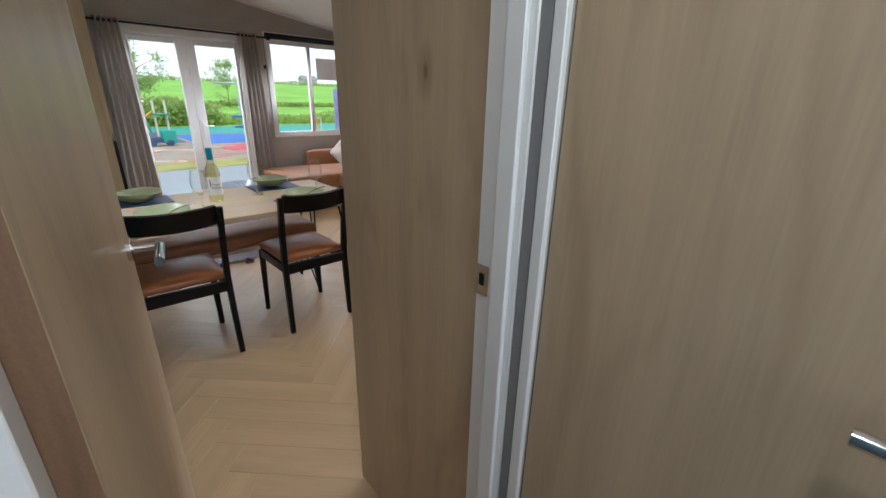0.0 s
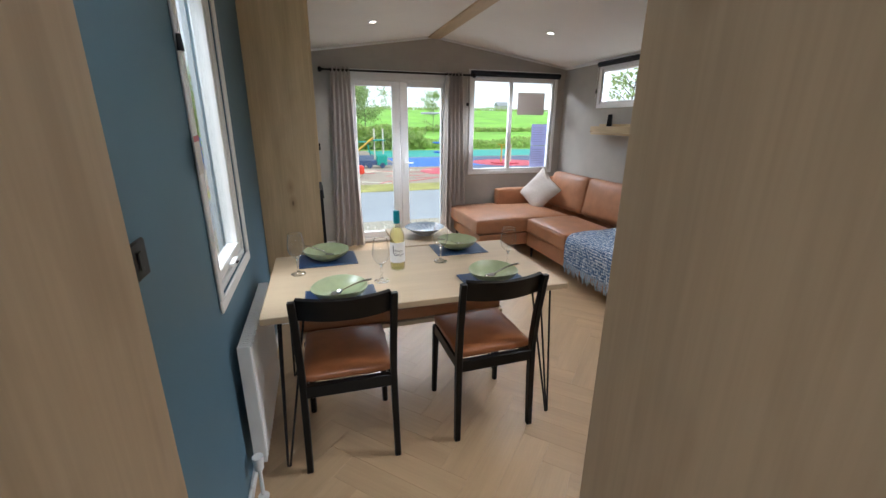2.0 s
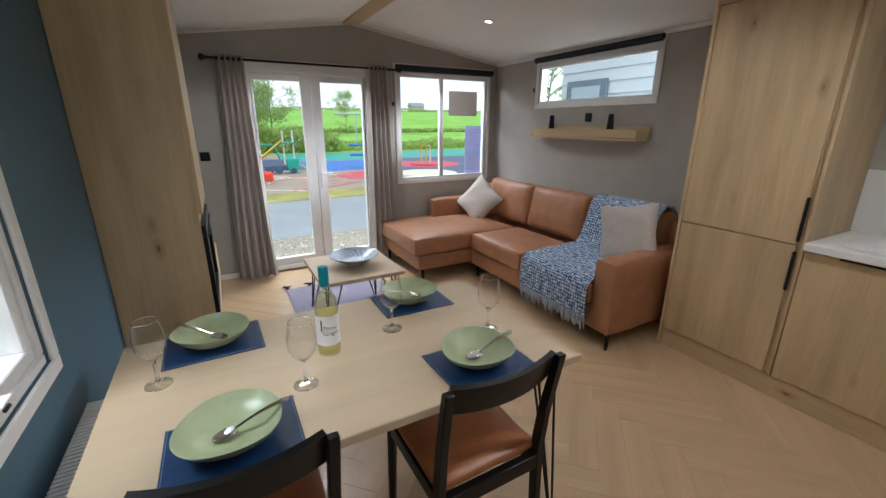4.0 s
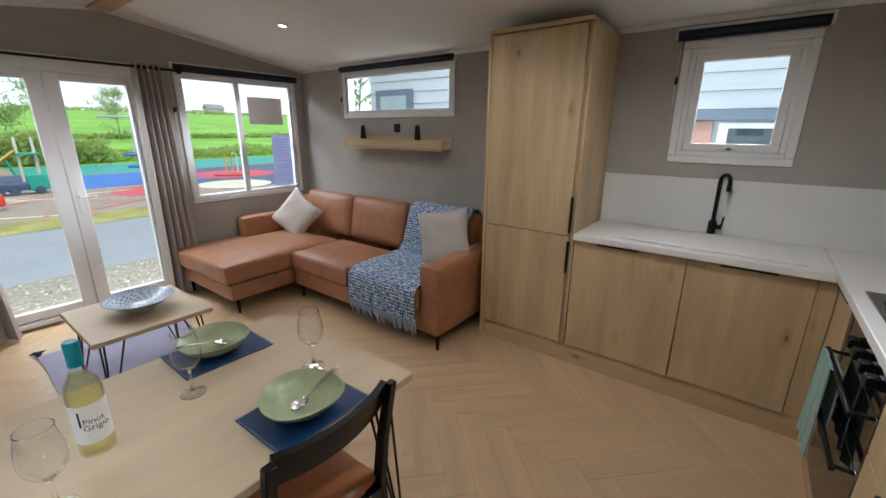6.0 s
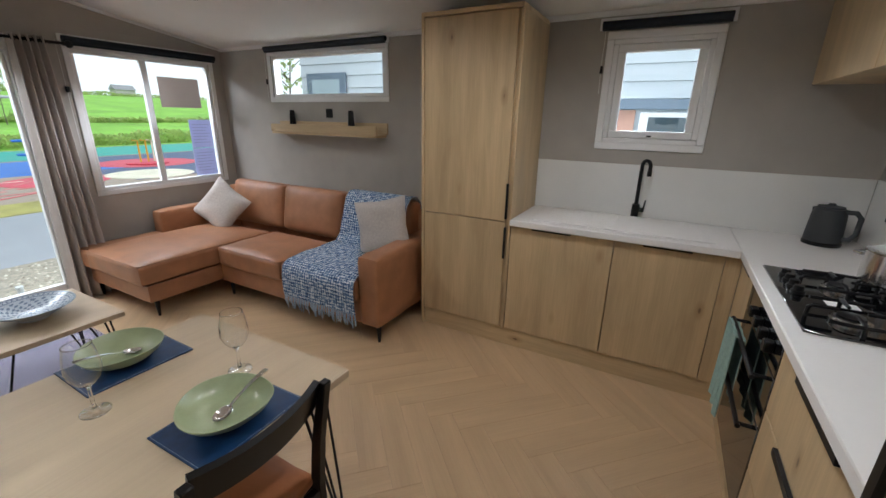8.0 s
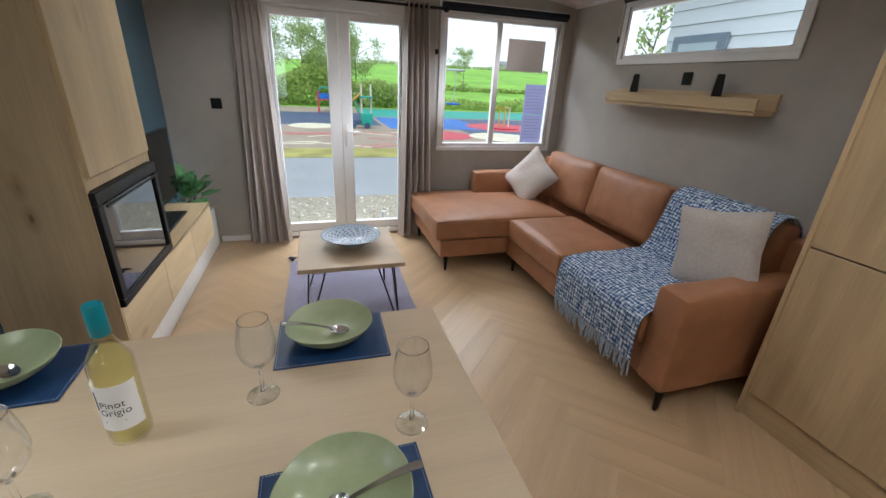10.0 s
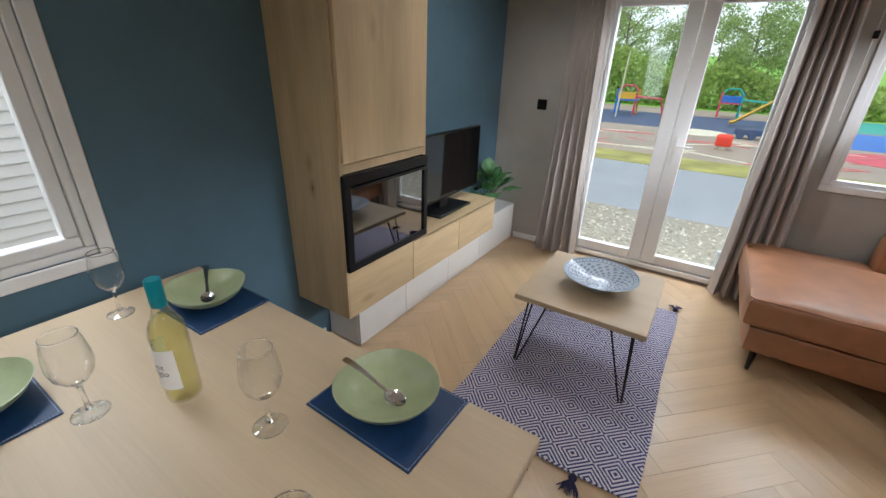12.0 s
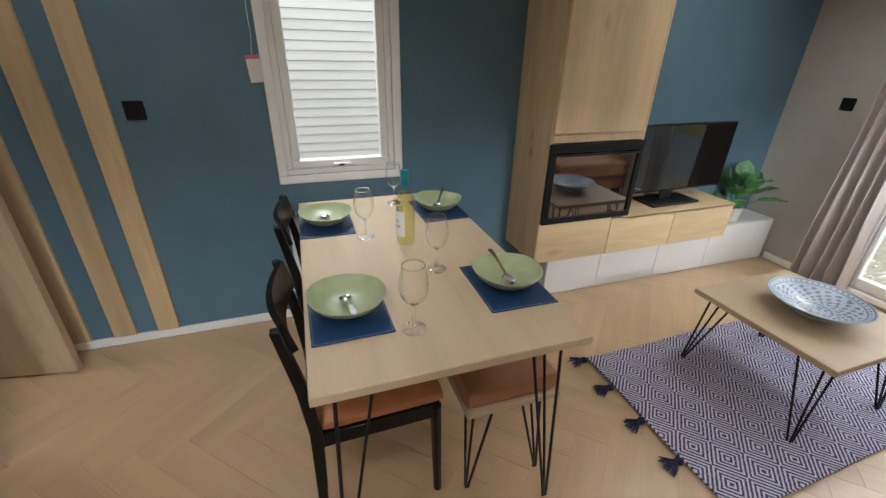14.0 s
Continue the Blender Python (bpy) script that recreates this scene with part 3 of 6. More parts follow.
def radiator():
    r = thing("radiator", (0.06, 0.25, 0.12), "white panel radiator on the blue wall under the window", "radiator")
    def face(u, v):
        y = -0.06 + u * 0.66
        return (0.066 + 0.006 * (0.5 + 0.5 * math.cos(u * 2 * math.pi * 20)), y, 0.14 + v * 0.52)
    part("panel", sheet(face, 160, 1, -0.006), WHITE, r)
    part("side", box(0.028, 0.075, -0.062, -0.058, 0.135, 0.675, 0.001), WHITE, r)
    part("side", box(0.028, 0.075, 0.598, 0.602, 0.135, 0.675, 0.001), WHITE, r)
    bm = bmesh.new()
    for i in range(42):
        y = -0.055 + i * 0.0155
        box(0.03, 0.074, y, y + 0.007, 0.668, 0.676, 0, bm)
    part("grille", bm, WHITE, r)
    part("bracket", box(0.001, 0.029, 0.1, 0.14, 0.2, 0.6, 0), WHITE, r)
    bm = tube([(0.05, -0.075, 0.16), (0.05, -0.10, 0.16), (0.05, -0.105, 0.02)], 0.008, 8)
    tube([(0.05, -0.105, 0.15), (0.05, -0.105, 0.21)], [0.018, 0.021], 12, bm)
    tube([(0.05, -0.105, 0.0), (0.05, -0.105, 0.012)], 0.022, 12, bm)
    part("valve", bm, WHITE, r, "white thermostatic valve")


radiator()


def sofa():
    s = thing("corner_sofa", (2.9, 2.0, 0), "tan leather corner sofa with chaise on black legs", "sofa")
    x0, xb, y0, y1 = 2.62, 3.575, 0.765, 3.46
    part("base", pad(x0 + 0.012, xb - 0.02, y0 + 0.02, y1 - 0.02, 0.115, 0.30, 0.02, 0.0, 8), LEATHER, s)
    part("chaise_base", pad(2.03, x0 + 0.03, 2.49, 3.42, 0.135, 0.285, 0.02, 0.0, 8), LEATHER, s)
    part("chaise_cushion", pad(1.985, 3.16, 2.475, 3.305, 0.285, 0.455, 0.035, 0.022, 14, seed=3), LEATHER, s)
    def piping(owner, a0, a1, b0, b1, z):
        k = 0.02
        pts = [(a0 + k, b0, z), (a1 - k, b0, z), (a1, b0 + k, z), (a1, b1 - k, z), (a1 - k, b1, z), (a0 + k, b1, z), (a0, b1 - k, z), (a0, b0 + k, z), (a0 + k, b0, z)]
        fine = []
        for p, q in zip(pts, pts[1:]):
            n = max(1, int(math.dist(p, q) / 0.05))
            fine += [Vector(p).lerp(Vector(q), i / n) for i in range(n)]
        fine = [f + Vector([noise.noise(f * 9) * 0.003] * 3) for f in fine]
        part("piping", tube(fine + [fine[0]], 0.0042, 6, cap=False), LEATHER, owner)
    piping(s, 1.995, 3.15, 2.485, 3.295, 0.447)
    piping(s, x0 - 0.02, 3.19, 1.71, 2.458, 0.447)
    piping(s, x0 - 0.02, 3.19, 0.955, 1.682, 0.447)
    part("chaise_corner", pad(1.985, 2.64, 3.20, 3.435, 0.286, 0.452, 0.035, 0.005, 8, seed=4), LEATHER, s)
    for i, (a, b) in enumerate(((1.70, 2.468), (0.945, 1.692))):
        part("seat_cushion", pad(x0 - 0.03, 3.20, a, b, 0.285, 0.455, 0.035, 0.022, 12, seed=7 + i), LEATHER, s)
    part("back_frame", pad(3.42, xb, y0 + 0.05, y1 - 0.03, 0.20, 0.80, 0.035, 0.0, 8), LEATHER, s)
    for i, (a, b) in enumerate(((2.46, 3.20), (1.70, 2.44), (0.955, 1.68))):
        bm = pad(-0.09, 0.09, a, b, 0.0, 0.44, 0.05, 0.035, 12, axis=0, both=True, seed=11 + i)
        turned(bm, Matrix.Translation((3.345, 0, 0.445)) @ Matrix.Rotation(radians(11), 4, "Y"))
        part("back_cushion", bm, LEATHER, s)
    for a, b, z in ((y0, 0.945, 0.635), (3.30, y1, 0.65)):
        bm = pad(x0 - 0.005, xb, a, b, 0.118, z, 0.032, 0.006, 10, seed=a)
        part("armrest", bm, LEATHER, s)
    for x, y in ((2.655, 0.80), (3.53, 0.80), (2.66, 2.42), (2.10, 2.545), (2.08, 3.38), (3.53, 3.40)):
        part("leg", tube([(x, y, 0.0), (x, y, 0.145)], [0.010, 0.021], 12), PLASTIC, s, "black tapered leg")


sofa()


def throw_material():
    m = mat("blue_tweed", (0.3, 0.35, 0.42), 0.95, spread=0.2, grain=(60, 60, 60), fine=(600, 600, 600), bump=0.6)
    n, l = m.node_tree.nodes, m.node_tree.links
    b = n["Principled BSDF"]
    tc = n.new("ShaderNodeUVMap")
    sep = n.new("ShaderNodeSeparateXYZ")
    l.new(tc.outputs[0], sep.inputs[0])

    def op(kind, *args):
        x = n.new("ShaderNodeMath")
        x.operation = kind
        for i, v in enumerate(args):
            if isinstance(v, (int, float)):
                x.inputs[i].default_value = v
            else:
                l.new(v, x.inputs[i])
        return x.outputs[0]

    def streak(*scale):
        mp, no = n.new("ShaderNodeMapping"), n.new("ShaderNodeTexNoise")
        mp.inputs["Scale"].default_value = scale
        no.inputs["Scale"].default_value, no.inputs["Detail"].default_value = 1.0, 1.5
        l.new(tc.outputs[0], mp.inputs["Vector"])
        l.new(mp.outputs[0], no.inputs["Vector"])
        return op("SUBTRACT", no.outputs["Fac"], 0.5)

    drift = streak(45, 45, 1)
    weft = op("SINE", op("ADD", op("MULTIPLY", sep.outputs[1], 2 * math.pi / 0.027), op("MULTIPLY", drift, 2.2)))
    warp = op("SINE", op("ADD", op("MULTIPLY", sep.outputs[0], 2 * math.pi / 0.023), op("MULTIPLY", drift, 2.2)))
    total = op("ADD", 0.499, op("MULTIPLY", weft, 0.030))
    total = op("ADD", total, op("MULTIPLY", warp, 0.022))
    total = op("ADD", total, op("MULTIPLY", streak(22, 95, 1), 0.30))
    total = op("ADD", total, op("MULTIPLY", streak(110, 20, 1), 0.24))
    ramp = n.new("ShaderNodeValToRGB")
    ramp.color_ramp.elements[0].position, ramp.color_ramp.elements[0].color = 0.42, (0.025, 0.055, 0.14, 1)
    ramp.color_ramp.elements[1].position, ramp.color_ramp.elements[1].color = 0.60, (0.74, 0.77, 0.80, 1)
    for at, colour in ((0.475, (0.085, 0.16, 0.31, 1)), (0.505, (0.20, 0.29, 0.44, 1)), (0.54, (0.56, 0.62, 0.68, 1))):
        ramp.color_ramp.elements.new(at).color = colour
    l.new(total, ramp.inputs[0])
    l.new(ramp.outputs[0], b.inputs["Base Color"])
    return m


def with_uv(ob, fn):
    me = ob.data
    uv = me.uv_layers.new(name="UVMap")
    for lp in me.loops:
        uv.data[lp.index].uv = fn(me.vertices[lp.vertex_index].co)
    return ob


TWEED = throw_material()


def throw_blanket():
    t = thing("throw_blanket", (3.0, 1.25, 0.5), "blue and white woven throw with fringe over the sofa", "throw")
    line = [(3.56, 0.72), (3.50, 0.835), (3.43, 0.90), (3.35, 0.905), (3.285, 0.85), (3.235, 0.70), (3.195, 0.56), (3.13, 0.495), (2.95, 0.490), (2.75, 0.489), (2.62, 0.483), (2.572, 0.455), (2.562, 0.39), (2.564, 0.31), (2.568, 0.225)]
    lens = [0]
    for a, b in zip(line, line[1:]):
        lens.append(lens[-1] + math.dist(a, b))

    def at(s):
        s *= lens[-1]
        for i in range(len(line) - 1):
            if s <= lens[i + 1] + 1e-9:
                k = (s - lens[i]) / (lens[i + 1] - lens[i])
                return [line[i][j] + k * (line[i + 1][j] - line[i][j]) for j in (0, 1)]
        return line[-1]

    def fn(u, v):
        x, z = at(u)
        y = 0.965 + v * 0.64 - 0.03 * u + 0.10 * max(0, u - 0.35) * (v - 0.2)
        w = noise.noise(Vector((x * 6, y * 6, z * 6)))
        out = 0.008 + 0.010 * max(0, w + 0.4)
        if u < 0.5:
            return (x - out, y, z + out * 0.7)
        return (x - (out if z < 0.45 else 0), y, z + (out if z > 0.44 else 0))

    ob = part("blanket", sheet(fn, 70, 34, 0.005), TWEED, t)
    with_uv(ob, lambda co: (co.y, -(co.z + co.x)))
    rnd = random.Random(4)
    bm = bmesh.new()
    for i in range(46):
        v = (i + 0.5) / 46
        p = Vector(fn(1.0, v))
        q = p + Vector((rnd.uniform(-0.012, 0.008), rnd.uniform(-0.018, 0.018), -rnd.uniform(0.065, 0.11)))
        q.x = min(q.x, 2.60)
        tube([p + Vector((-0.002, 0, 0.004)), (p + q) / 2 + Vector((-0.006, rnd.uniform(-0.008, 0.008), 0)), q], [0.005, 0.0055, 0.003], 5, bm)
    ob = part("fringe", bm, mat("pale_blue_yarn", (0.34, 0.42, 0.52), 0.95, spread=0.3, grain=(90, 90, 90), bump=0.5), t, "knotted blue and white fringe")
    with_uv(ob, lambda co: (co.y, -(co.z + co.x)))


throw_blanket()
for at, m, lab in (((3.075, 3.055, 0.65), Matrix.Rotation(radians(24), 4, "Z") @ Matrix.Rotation(radians(-68), 4, "Y") @ Matrix.Rotation(radians(54), 4, "Z"), "beige linen scatter cushion leaning in the sofa corner"),
                   ((3.10, 1.08, 0.71), Matrix.Rotation(radians(10), 4, "Z") @ Matrix.Rotation(radians(-78), 4, "Y") @ Matrix.Rotation(radians(12), 4, "Z"), "beige linen scatter cushion on the blue throw")):
    ob = part("scatter_cushion", cushion(0.44, 0.13, at, m), LINEN, None)
    tagged(ob, lab, "cushion", "scatter cushions on the sofa")

# ---- kitchen ----
KX = 3.07     # front of the units along the side wall
WTZ = 0.92


def unit(name, label, doors, body, front_axis, category="cabinet"):
    """A kitchen unit: carcass and doors (a0, a1, z0, z1, handle), on the side wall (axis 0) or the back wall (axis 1)."""
    u = thing(name, ((body[0] + body[1]) / 2, (body[2] + body[3]) / 2, body[4]), label, category)
    part("body", box(*body, 0.002), OAK_Z, u)
    for a0, a1, z0, z1, handle in doors:
        if front_axis == 0:
            f = body[0]
            d = part("door", box(f - 0.020, f - 0.001, a0, a1, z0, z1, 0.002), OAK_Z, u)
        else:
            f = body[3]
            d = part("door", box(a0, a1, f + 0.001, f + 0.020, z0, z1, 0.002), OAK_Z, u)
        if handle:
            h0, h1, k0, k1 = handle
            if front_axis == 0:
                bm = box(f - 0.034, f - 0.0205, h0, h1, k0, k1, 0.002)
            else:
                bm = box(h0, h1, f + 0.0205, f + 0.034, k0, k1, 0.002)
            part("handle", bm, IRON, d, "black edge pull handle")
    return u


X1 = W - 0.002
unit("tall_cabinet", "tall light oak fridge cabinet reaching the ceiling", [(0.062, 0.688, 0.135, 0.892, (0.052, 0.066, 0.645, 0.86)), (0.062, 0.688, 0.898, 2.125, (0.052, 0.066, 0.915, 1.145))],
     (KX + 0.02, X1, 0.045, 0.672, 0.12, 2.128), 0)
tagged(part("side_panel", box(KX - 0.012, X1, 0.675, 0.695, 0.0, 2.155, 0.002), OAK_Z, None), "oak end panel beside the tall cabinet", "panel")
tagged(part("top_panel", box(KX - 0.012, X1, 0.028, 0.674, 2.130, 2.155, 0.002), OAK_Y, None), "oak board on top of the tall cabinet", "panel")
tagged(part("side_panel", box(KX + 0.002, X1, 0.026, 0.044, 0.12, 2.129, 0.002), OAK_Z, None), "oak end panel of the tall cabinet by the sink", "panel")
unit("base_cabinet", "light oak base cabinet under the sink drainer", [(-0.605, 0.02, 0.135, 0.872, (-0.36, -0.12, 0.866, 0.880))], (KX + 0.02, X1, -0.608, 0.024, 0.12, 0.878), 0)
unit("base_cabinet", "light oak base cabinet under the sink bowl", [(-1.150, -0.612, 0.135, 0.872, (-1.0, -0.76, 0.866, 0.880))], (KX + 0.02, X1, -1.152, -0.61, 0.12, 0.878), 0)
tagged(part("filler_panel", box(KX + 0.002, KX + 0.02, -1.224, -1.1525, 0.133, 0.876, 0.001), OAK_Z, None), "narrow oak filler strip in the kitchen corner", "panel")
YF = -1.225    # front of the units along the back wall
unit("base_cabinet", "narrow light oak base cabinet beside the oven", [(2.765, 3.065, 0.135, 0.872, (2.80, 2.98, 0.866, 0.880))], (2.763, 3.068, BACK, YF - 0.02, 0.12, 0.878), 1)
unit("drawer_cabinet", "light oak drawer cabinet beside the oven", [(1.405, 2.125, 0.63, 0.872, (1.60, 1.93, 0.855, 0.880)), (1.405, 2.125, 0.385, 0.624, (1.60, 1.93, 0.605, 0.630)), (1.405, 2.125, 0.135, 0.379, (1.60, 1.93, 0.36, 0.385))],
     (1.402, 2.128, BACK, YF - 0.02, 0.12, 0.878), 1)
unit("tall_cabinet", "tall light oak cabinet beside the hall opening", [(0.725, 1.395, 0.135, 0.892, (1.385, 1.399, 0.645, 0.86)), (0.725, 1.395, 0.898, 2.15, (1.372, 1.399, 0.915, 1.15))],
     (0.722, 1.40, BACK, -1.205, 0.12, 2.155), 1)
tagged(part("hall_panel", box(HALLX, 0.719, -1.70, -1.165, 0.0, 2.30, 0.002), OAK_DOOR, None), "tall oak panel lining the hall", "panel")
tagged(part("top_panel", box(0.722, 1.40, BACK, -1.186, 2.156, 2.30, 0.002), OAK_X, None), "oak panel above the tall cabinet", "panel")
bm = box(KX + 0.012, KX + 0.028, -1.262, 0.674, 0.0, 0.131, 0.001)
tagged(part("plinth", bm, OAK_Y, None), "oak plinth under the kitchen cabinets", "plinth")
tagged(part("plinth", box(0.722, 3.081, YF - 0.035, YF - 0.021, 0.0, 0.131, 0.001), OAK_X, None), "oak plinth under the cooker run", "plinth")


def worktop():
    bm = box(KX - 0.03, X1, -1.206, 0.023, WTZ - 0.04, WTZ, 0.004)
    box(1.403, X1, BACK + 0.002, -1.207, WTZ - 0.04, WTZ, 0.004, bm)
    return tagged(part("worktop", bm, STONE, None), "white stone-look worktop turning the kitchen corner", "worktop")


worktop()
bm = box(X1 - 0.008, X1, BACK + 0.01, 0.024, WTZ + 0.001, 1.262, 0.001)
tagged(part("splashback", bm, SPLASH, None), "plain white splashback along the side wall", "splashback")
tagged(part("splashback", box(1.403, X1 - 0.009, BACK + 0.001, BACK + 0.009, WTZ + 0.001, 1.262, 0.001), SPLASH, None), "plain white splashback behind the hob", "splashback")


def sink():
    s = thing("sink", (3.36, -0.6, WTZ), "white composite sink with drainer set in the worktop", "sink")
    x0, x1, y0, y1 = 3.10, 3.54, -1.10, -0.10
    part("rim", box(x0, x1, y0, y1, WTZ + 0.001, WTZ + 0.012, 0.005, None, 2), STONE, s)
    bm = sheet(lambda u, v: (x0 + 0.05 + u * 0.34, y0 + 0.06 + v * 0.38, WTZ + 0.0135 - 0.003 * min(1, 8 * u, 8 * (1 - u), 8 * v, 8 * (1 - v))), 16, 16, 0)
    part("bowl", bm, STONE, s)
    for i in range(7):
        part("drainer_rib", box(x0 + 0.06 + i * 0.048, x0 + 0.072 + i * 0.048, -0.58, -0.16, WTZ + 0.0121, WTZ + 0.0150, 0.001), STONE, s)


sink()


def tap():
    t = thing("kitchen_tap", (3.555, -0.665, WTZ), "matt black swan neck mixer tap", "tap")
    x, y = 3.565, -0.665
    part("base", tube([(x, y, WTZ), (x, y, WTZ + 0.006), (x, y, WTZ + 0.007), (x, y, WTZ + 0.09)], [0.027, 0.027, 0.023, 0.023], 16), IRON, t)
    pts = [(x, y, WTZ + 0.088), (x, y, WTZ + 0.340)]
    for k in range(1, 9):
        a = math.pi * k / 8
        q = 0.036 - 0.036 * math.cos(a)
        pts.append((x - 0.7 * q, y - 0.7 * q, WTZ + 0.340 + 0.036 * math.sin(a)))
    pts.append((x - 0.05, y - 0.05, WTZ + 0.285))
    part("spout", tube(pts, 0.0115, 12), IRON, t)
    part("nozzle", tube([(x - 0.05, y - 0.05, WTZ + 0.32), (x - 0.05, y - 0.05, WTZ + 0.282)], [0.0135, 0.0135], 12), IRON, t)
    bm = tube([(x, y - 0.022, WTZ + 0.055), (x, y - 0.05, WTZ + 0.055)], 0.014, 12)
    tube([(x, y - 0.045, WTZ + 0.055), (x, y - 0.052, WTZ + 0.12)], [0.006, 0.005], 8, bm)
    part("lever", bm, IRON, t)


tap()


def hob():
    h = thing("gas_hob", (2.47, -1.52, WTZ), "black glass gas hob with cast iron pan supports", "hob")
    x0, x1, y0, y1 = 2.14, 2.825, -1.745, -1.257
    z = WTZ + 0.001
    part("glass_plate", box(x0, x1, y0, y1, z, z + 0.008, 0.002), SCREEN, h)
    for cx, cy, r in ((2.60, -1.45, 0.036), (2.27, -1.40, 0.042), (2.66, -1.635, 0.045), (2.27, -1.635, 0.03)):
        b = part("burner", lathe([(0, 0.0), (r + 0.012, 0), (r + 0.012, 0.012), (r, 0.014), (r, 0.02), (0, 0.02)], 24, (cx, cy, z + 0.008)), CHROME, h)
        part("burner_cap", lathe([(0, 0.0205), (r - 0.004, 0.0205), (r - 0.006, 0.027), (0, 0.028)], 24, (cx, cy, z + 0.008)), PLASTIC, b, "black burner cap")
        bm = bmesh.new()
        for k in range(4):
            a = math.pi / 2 * k
            d = Vector((math.cos(a), math.sin(a), 0))
            c = Vector((cx, cy, z + 0.008))
            tube([c + d * 0.112, c + d * 0.110 + Vector((0, 0, 0.034)), c + d * 0.100 + Vector((0, 0, 0.040)), c + d * 0.035 + Vector((0, 0, 0.040))], [0.007, 0.007, 0.007, 0.0055], 6, bm)
        for k in (0, 2):
            a = math.pi / 2 * k
            d, e = Vector((math.cos(a), math.sin(a), 0)), Vector((-math.sin(a), math.cos(a), 0))
            c = Vector((cx, cy, z + 0.042))
            tube([c + d * 0.104 - e * 0.085, c + d * 0.110, c + d * 0.104 + e * 0.085], 0.0062, 6, bm)
        part("pan_support", bm, IRON, h)
    for i in range(4):
        part("knob", lathe([(0.0, 0), (0.024, 0), (0.023, 0.010), (0.018, 0.012), (0.016, 0.030), (0, 0.031)], 16, (2.50 + i * 0.068, -1.315, z + 0.008)), PLASTIC, h)
    part("label_plate", box(2.41, 2.48, -1.47, -1.38, z + 0.0085, z + 0.0095, 0), WHITE, h, "small white paper label")


hob()


def saucepan():
    s = thing("saucepan", (2.66, -1.63, WTZ + 0.05), "shiny steel casserole pan on the hob", "pan")
    c = (2.66, -1.63, WTZ + 0.0495)
    part("pot", lathe([(0, 0), (0.105, 0), (0.112, 0.008), (0.112, 0.118), (0.116, 0.121), (0.112, 0.123), (0.109, 0.118), (0.109, 0.010), (0, 0.008)], 40, c), CHROME, s)
    for k in (1, -1):
        a = 0.6
        d = Vector((math.cos(a), math.sin(a), 0)) * k
        e = Vector((-d.y, d.x, 0))
        o = Vector(c) + Vector((0, 0, 0.088))
        part("handle", tube([o + d * 0.110 + e * 0.045, o + d * 0.142 + e * 0.042, o + d * 0.150, o + d * 0.142 - e * 0.042, o + d * 0.110 - e * 0.045], 0.006, 8), CHROME, s)


saucepan()


def kettle():
    k = thing("kettle", (3.44, -1.60, WTZ), "dark grey electric kettle on the worktop", "kettle")
    c = (3.44, -1.60, WTZ)
    gray = mat("slate_grey_kettle", (0.035, 0.038, 0.042), 0.45, spread=0.1, bump=0.02)
    part("base_plate", lathe([(0, 0.0), (0.082, 0.0), (0.084, 0.014), (0.078, 0.02), (0, 0.02)], 32, c), PLASTIC, k)
    part("body", lathe([(0, 0.021), (0.080, 0.021), (0.081, 0.035), (0.073, 0.165), (0.064, 0.196), (0.0, 0.198)], 36, c), gray, k)
    part("lid", lathe([(0.058, 0.198), (0.055, 0.207), (0.02, 0.212), (0.012, 0.222), (0, 0.223)], 28, c), gray, k)
    d = Vector((-0.55, -0.83, 0))
    o = Vector(c)
    part("handle", tube([o + d * 0.06 + Vector((0, 0, 0.185)), o + d * 0.105 + Vector((0, 0, 0.19)), o + d * 0.128 + Vector((0, 0, 0.165)), o + d * 0.125 + Vector((0, 0, 0.08)), o + d * 0.105 + Vector((0, 0, 0.05)), o + d * 0.072 + Vector((0, 0, 0.045))], 0.0125, 10), gray, k)
    sp = -d
    part("spout", tube([o + sp * 0.058 + Vector((0, 0, 0.165)), o + sp * 0.071 + Vector((0, 0, 0.193))], [0.016, 0.008], 10), gray, k)


kettle()


def oven():
    o = thing("oven", (2.445, -1.5, 0.135), "black built-in oven under the hob", "oven")
    f = YF
    part("body", box(2.133, 2.757, BACK, f - 0.02, 0.121, 0.876, 0.002), PLASTIC, o)
    part("control_panel", box(2.14, 2.75, f - 0.019, f, 0.738, 0.87, 0.003), SCREEN, o)
    for x in (2.24, 2.34, 2.44, 2.54):
        part("knob", box(x - 0.02, x + 0.02, f, f + 0.03, 0.785, 0.825, 0.004), PLASTIC, o, "square black knob")
    for z0, z1 in ((0.53, 0.733), (0.14, 0.525)):
        d = part("door", box(2.14, 2.75, f - 0.019, f, z0, z1, 0.003), SCREEN, o)
        bm = tube([(2.19, f + 0.045, z1 - 0.035), (2.70, f + 0.045, z1 - 0.035)], 0.009, 10)
        for x in (2.21, 2.68):
            tube([(x, f, z1 - 0.035), (x, f + 0.045, z1 - 0.035)], 0.008, 8, bm)
        part("handle", bm, IRON, d, "black bar handle")


oven()


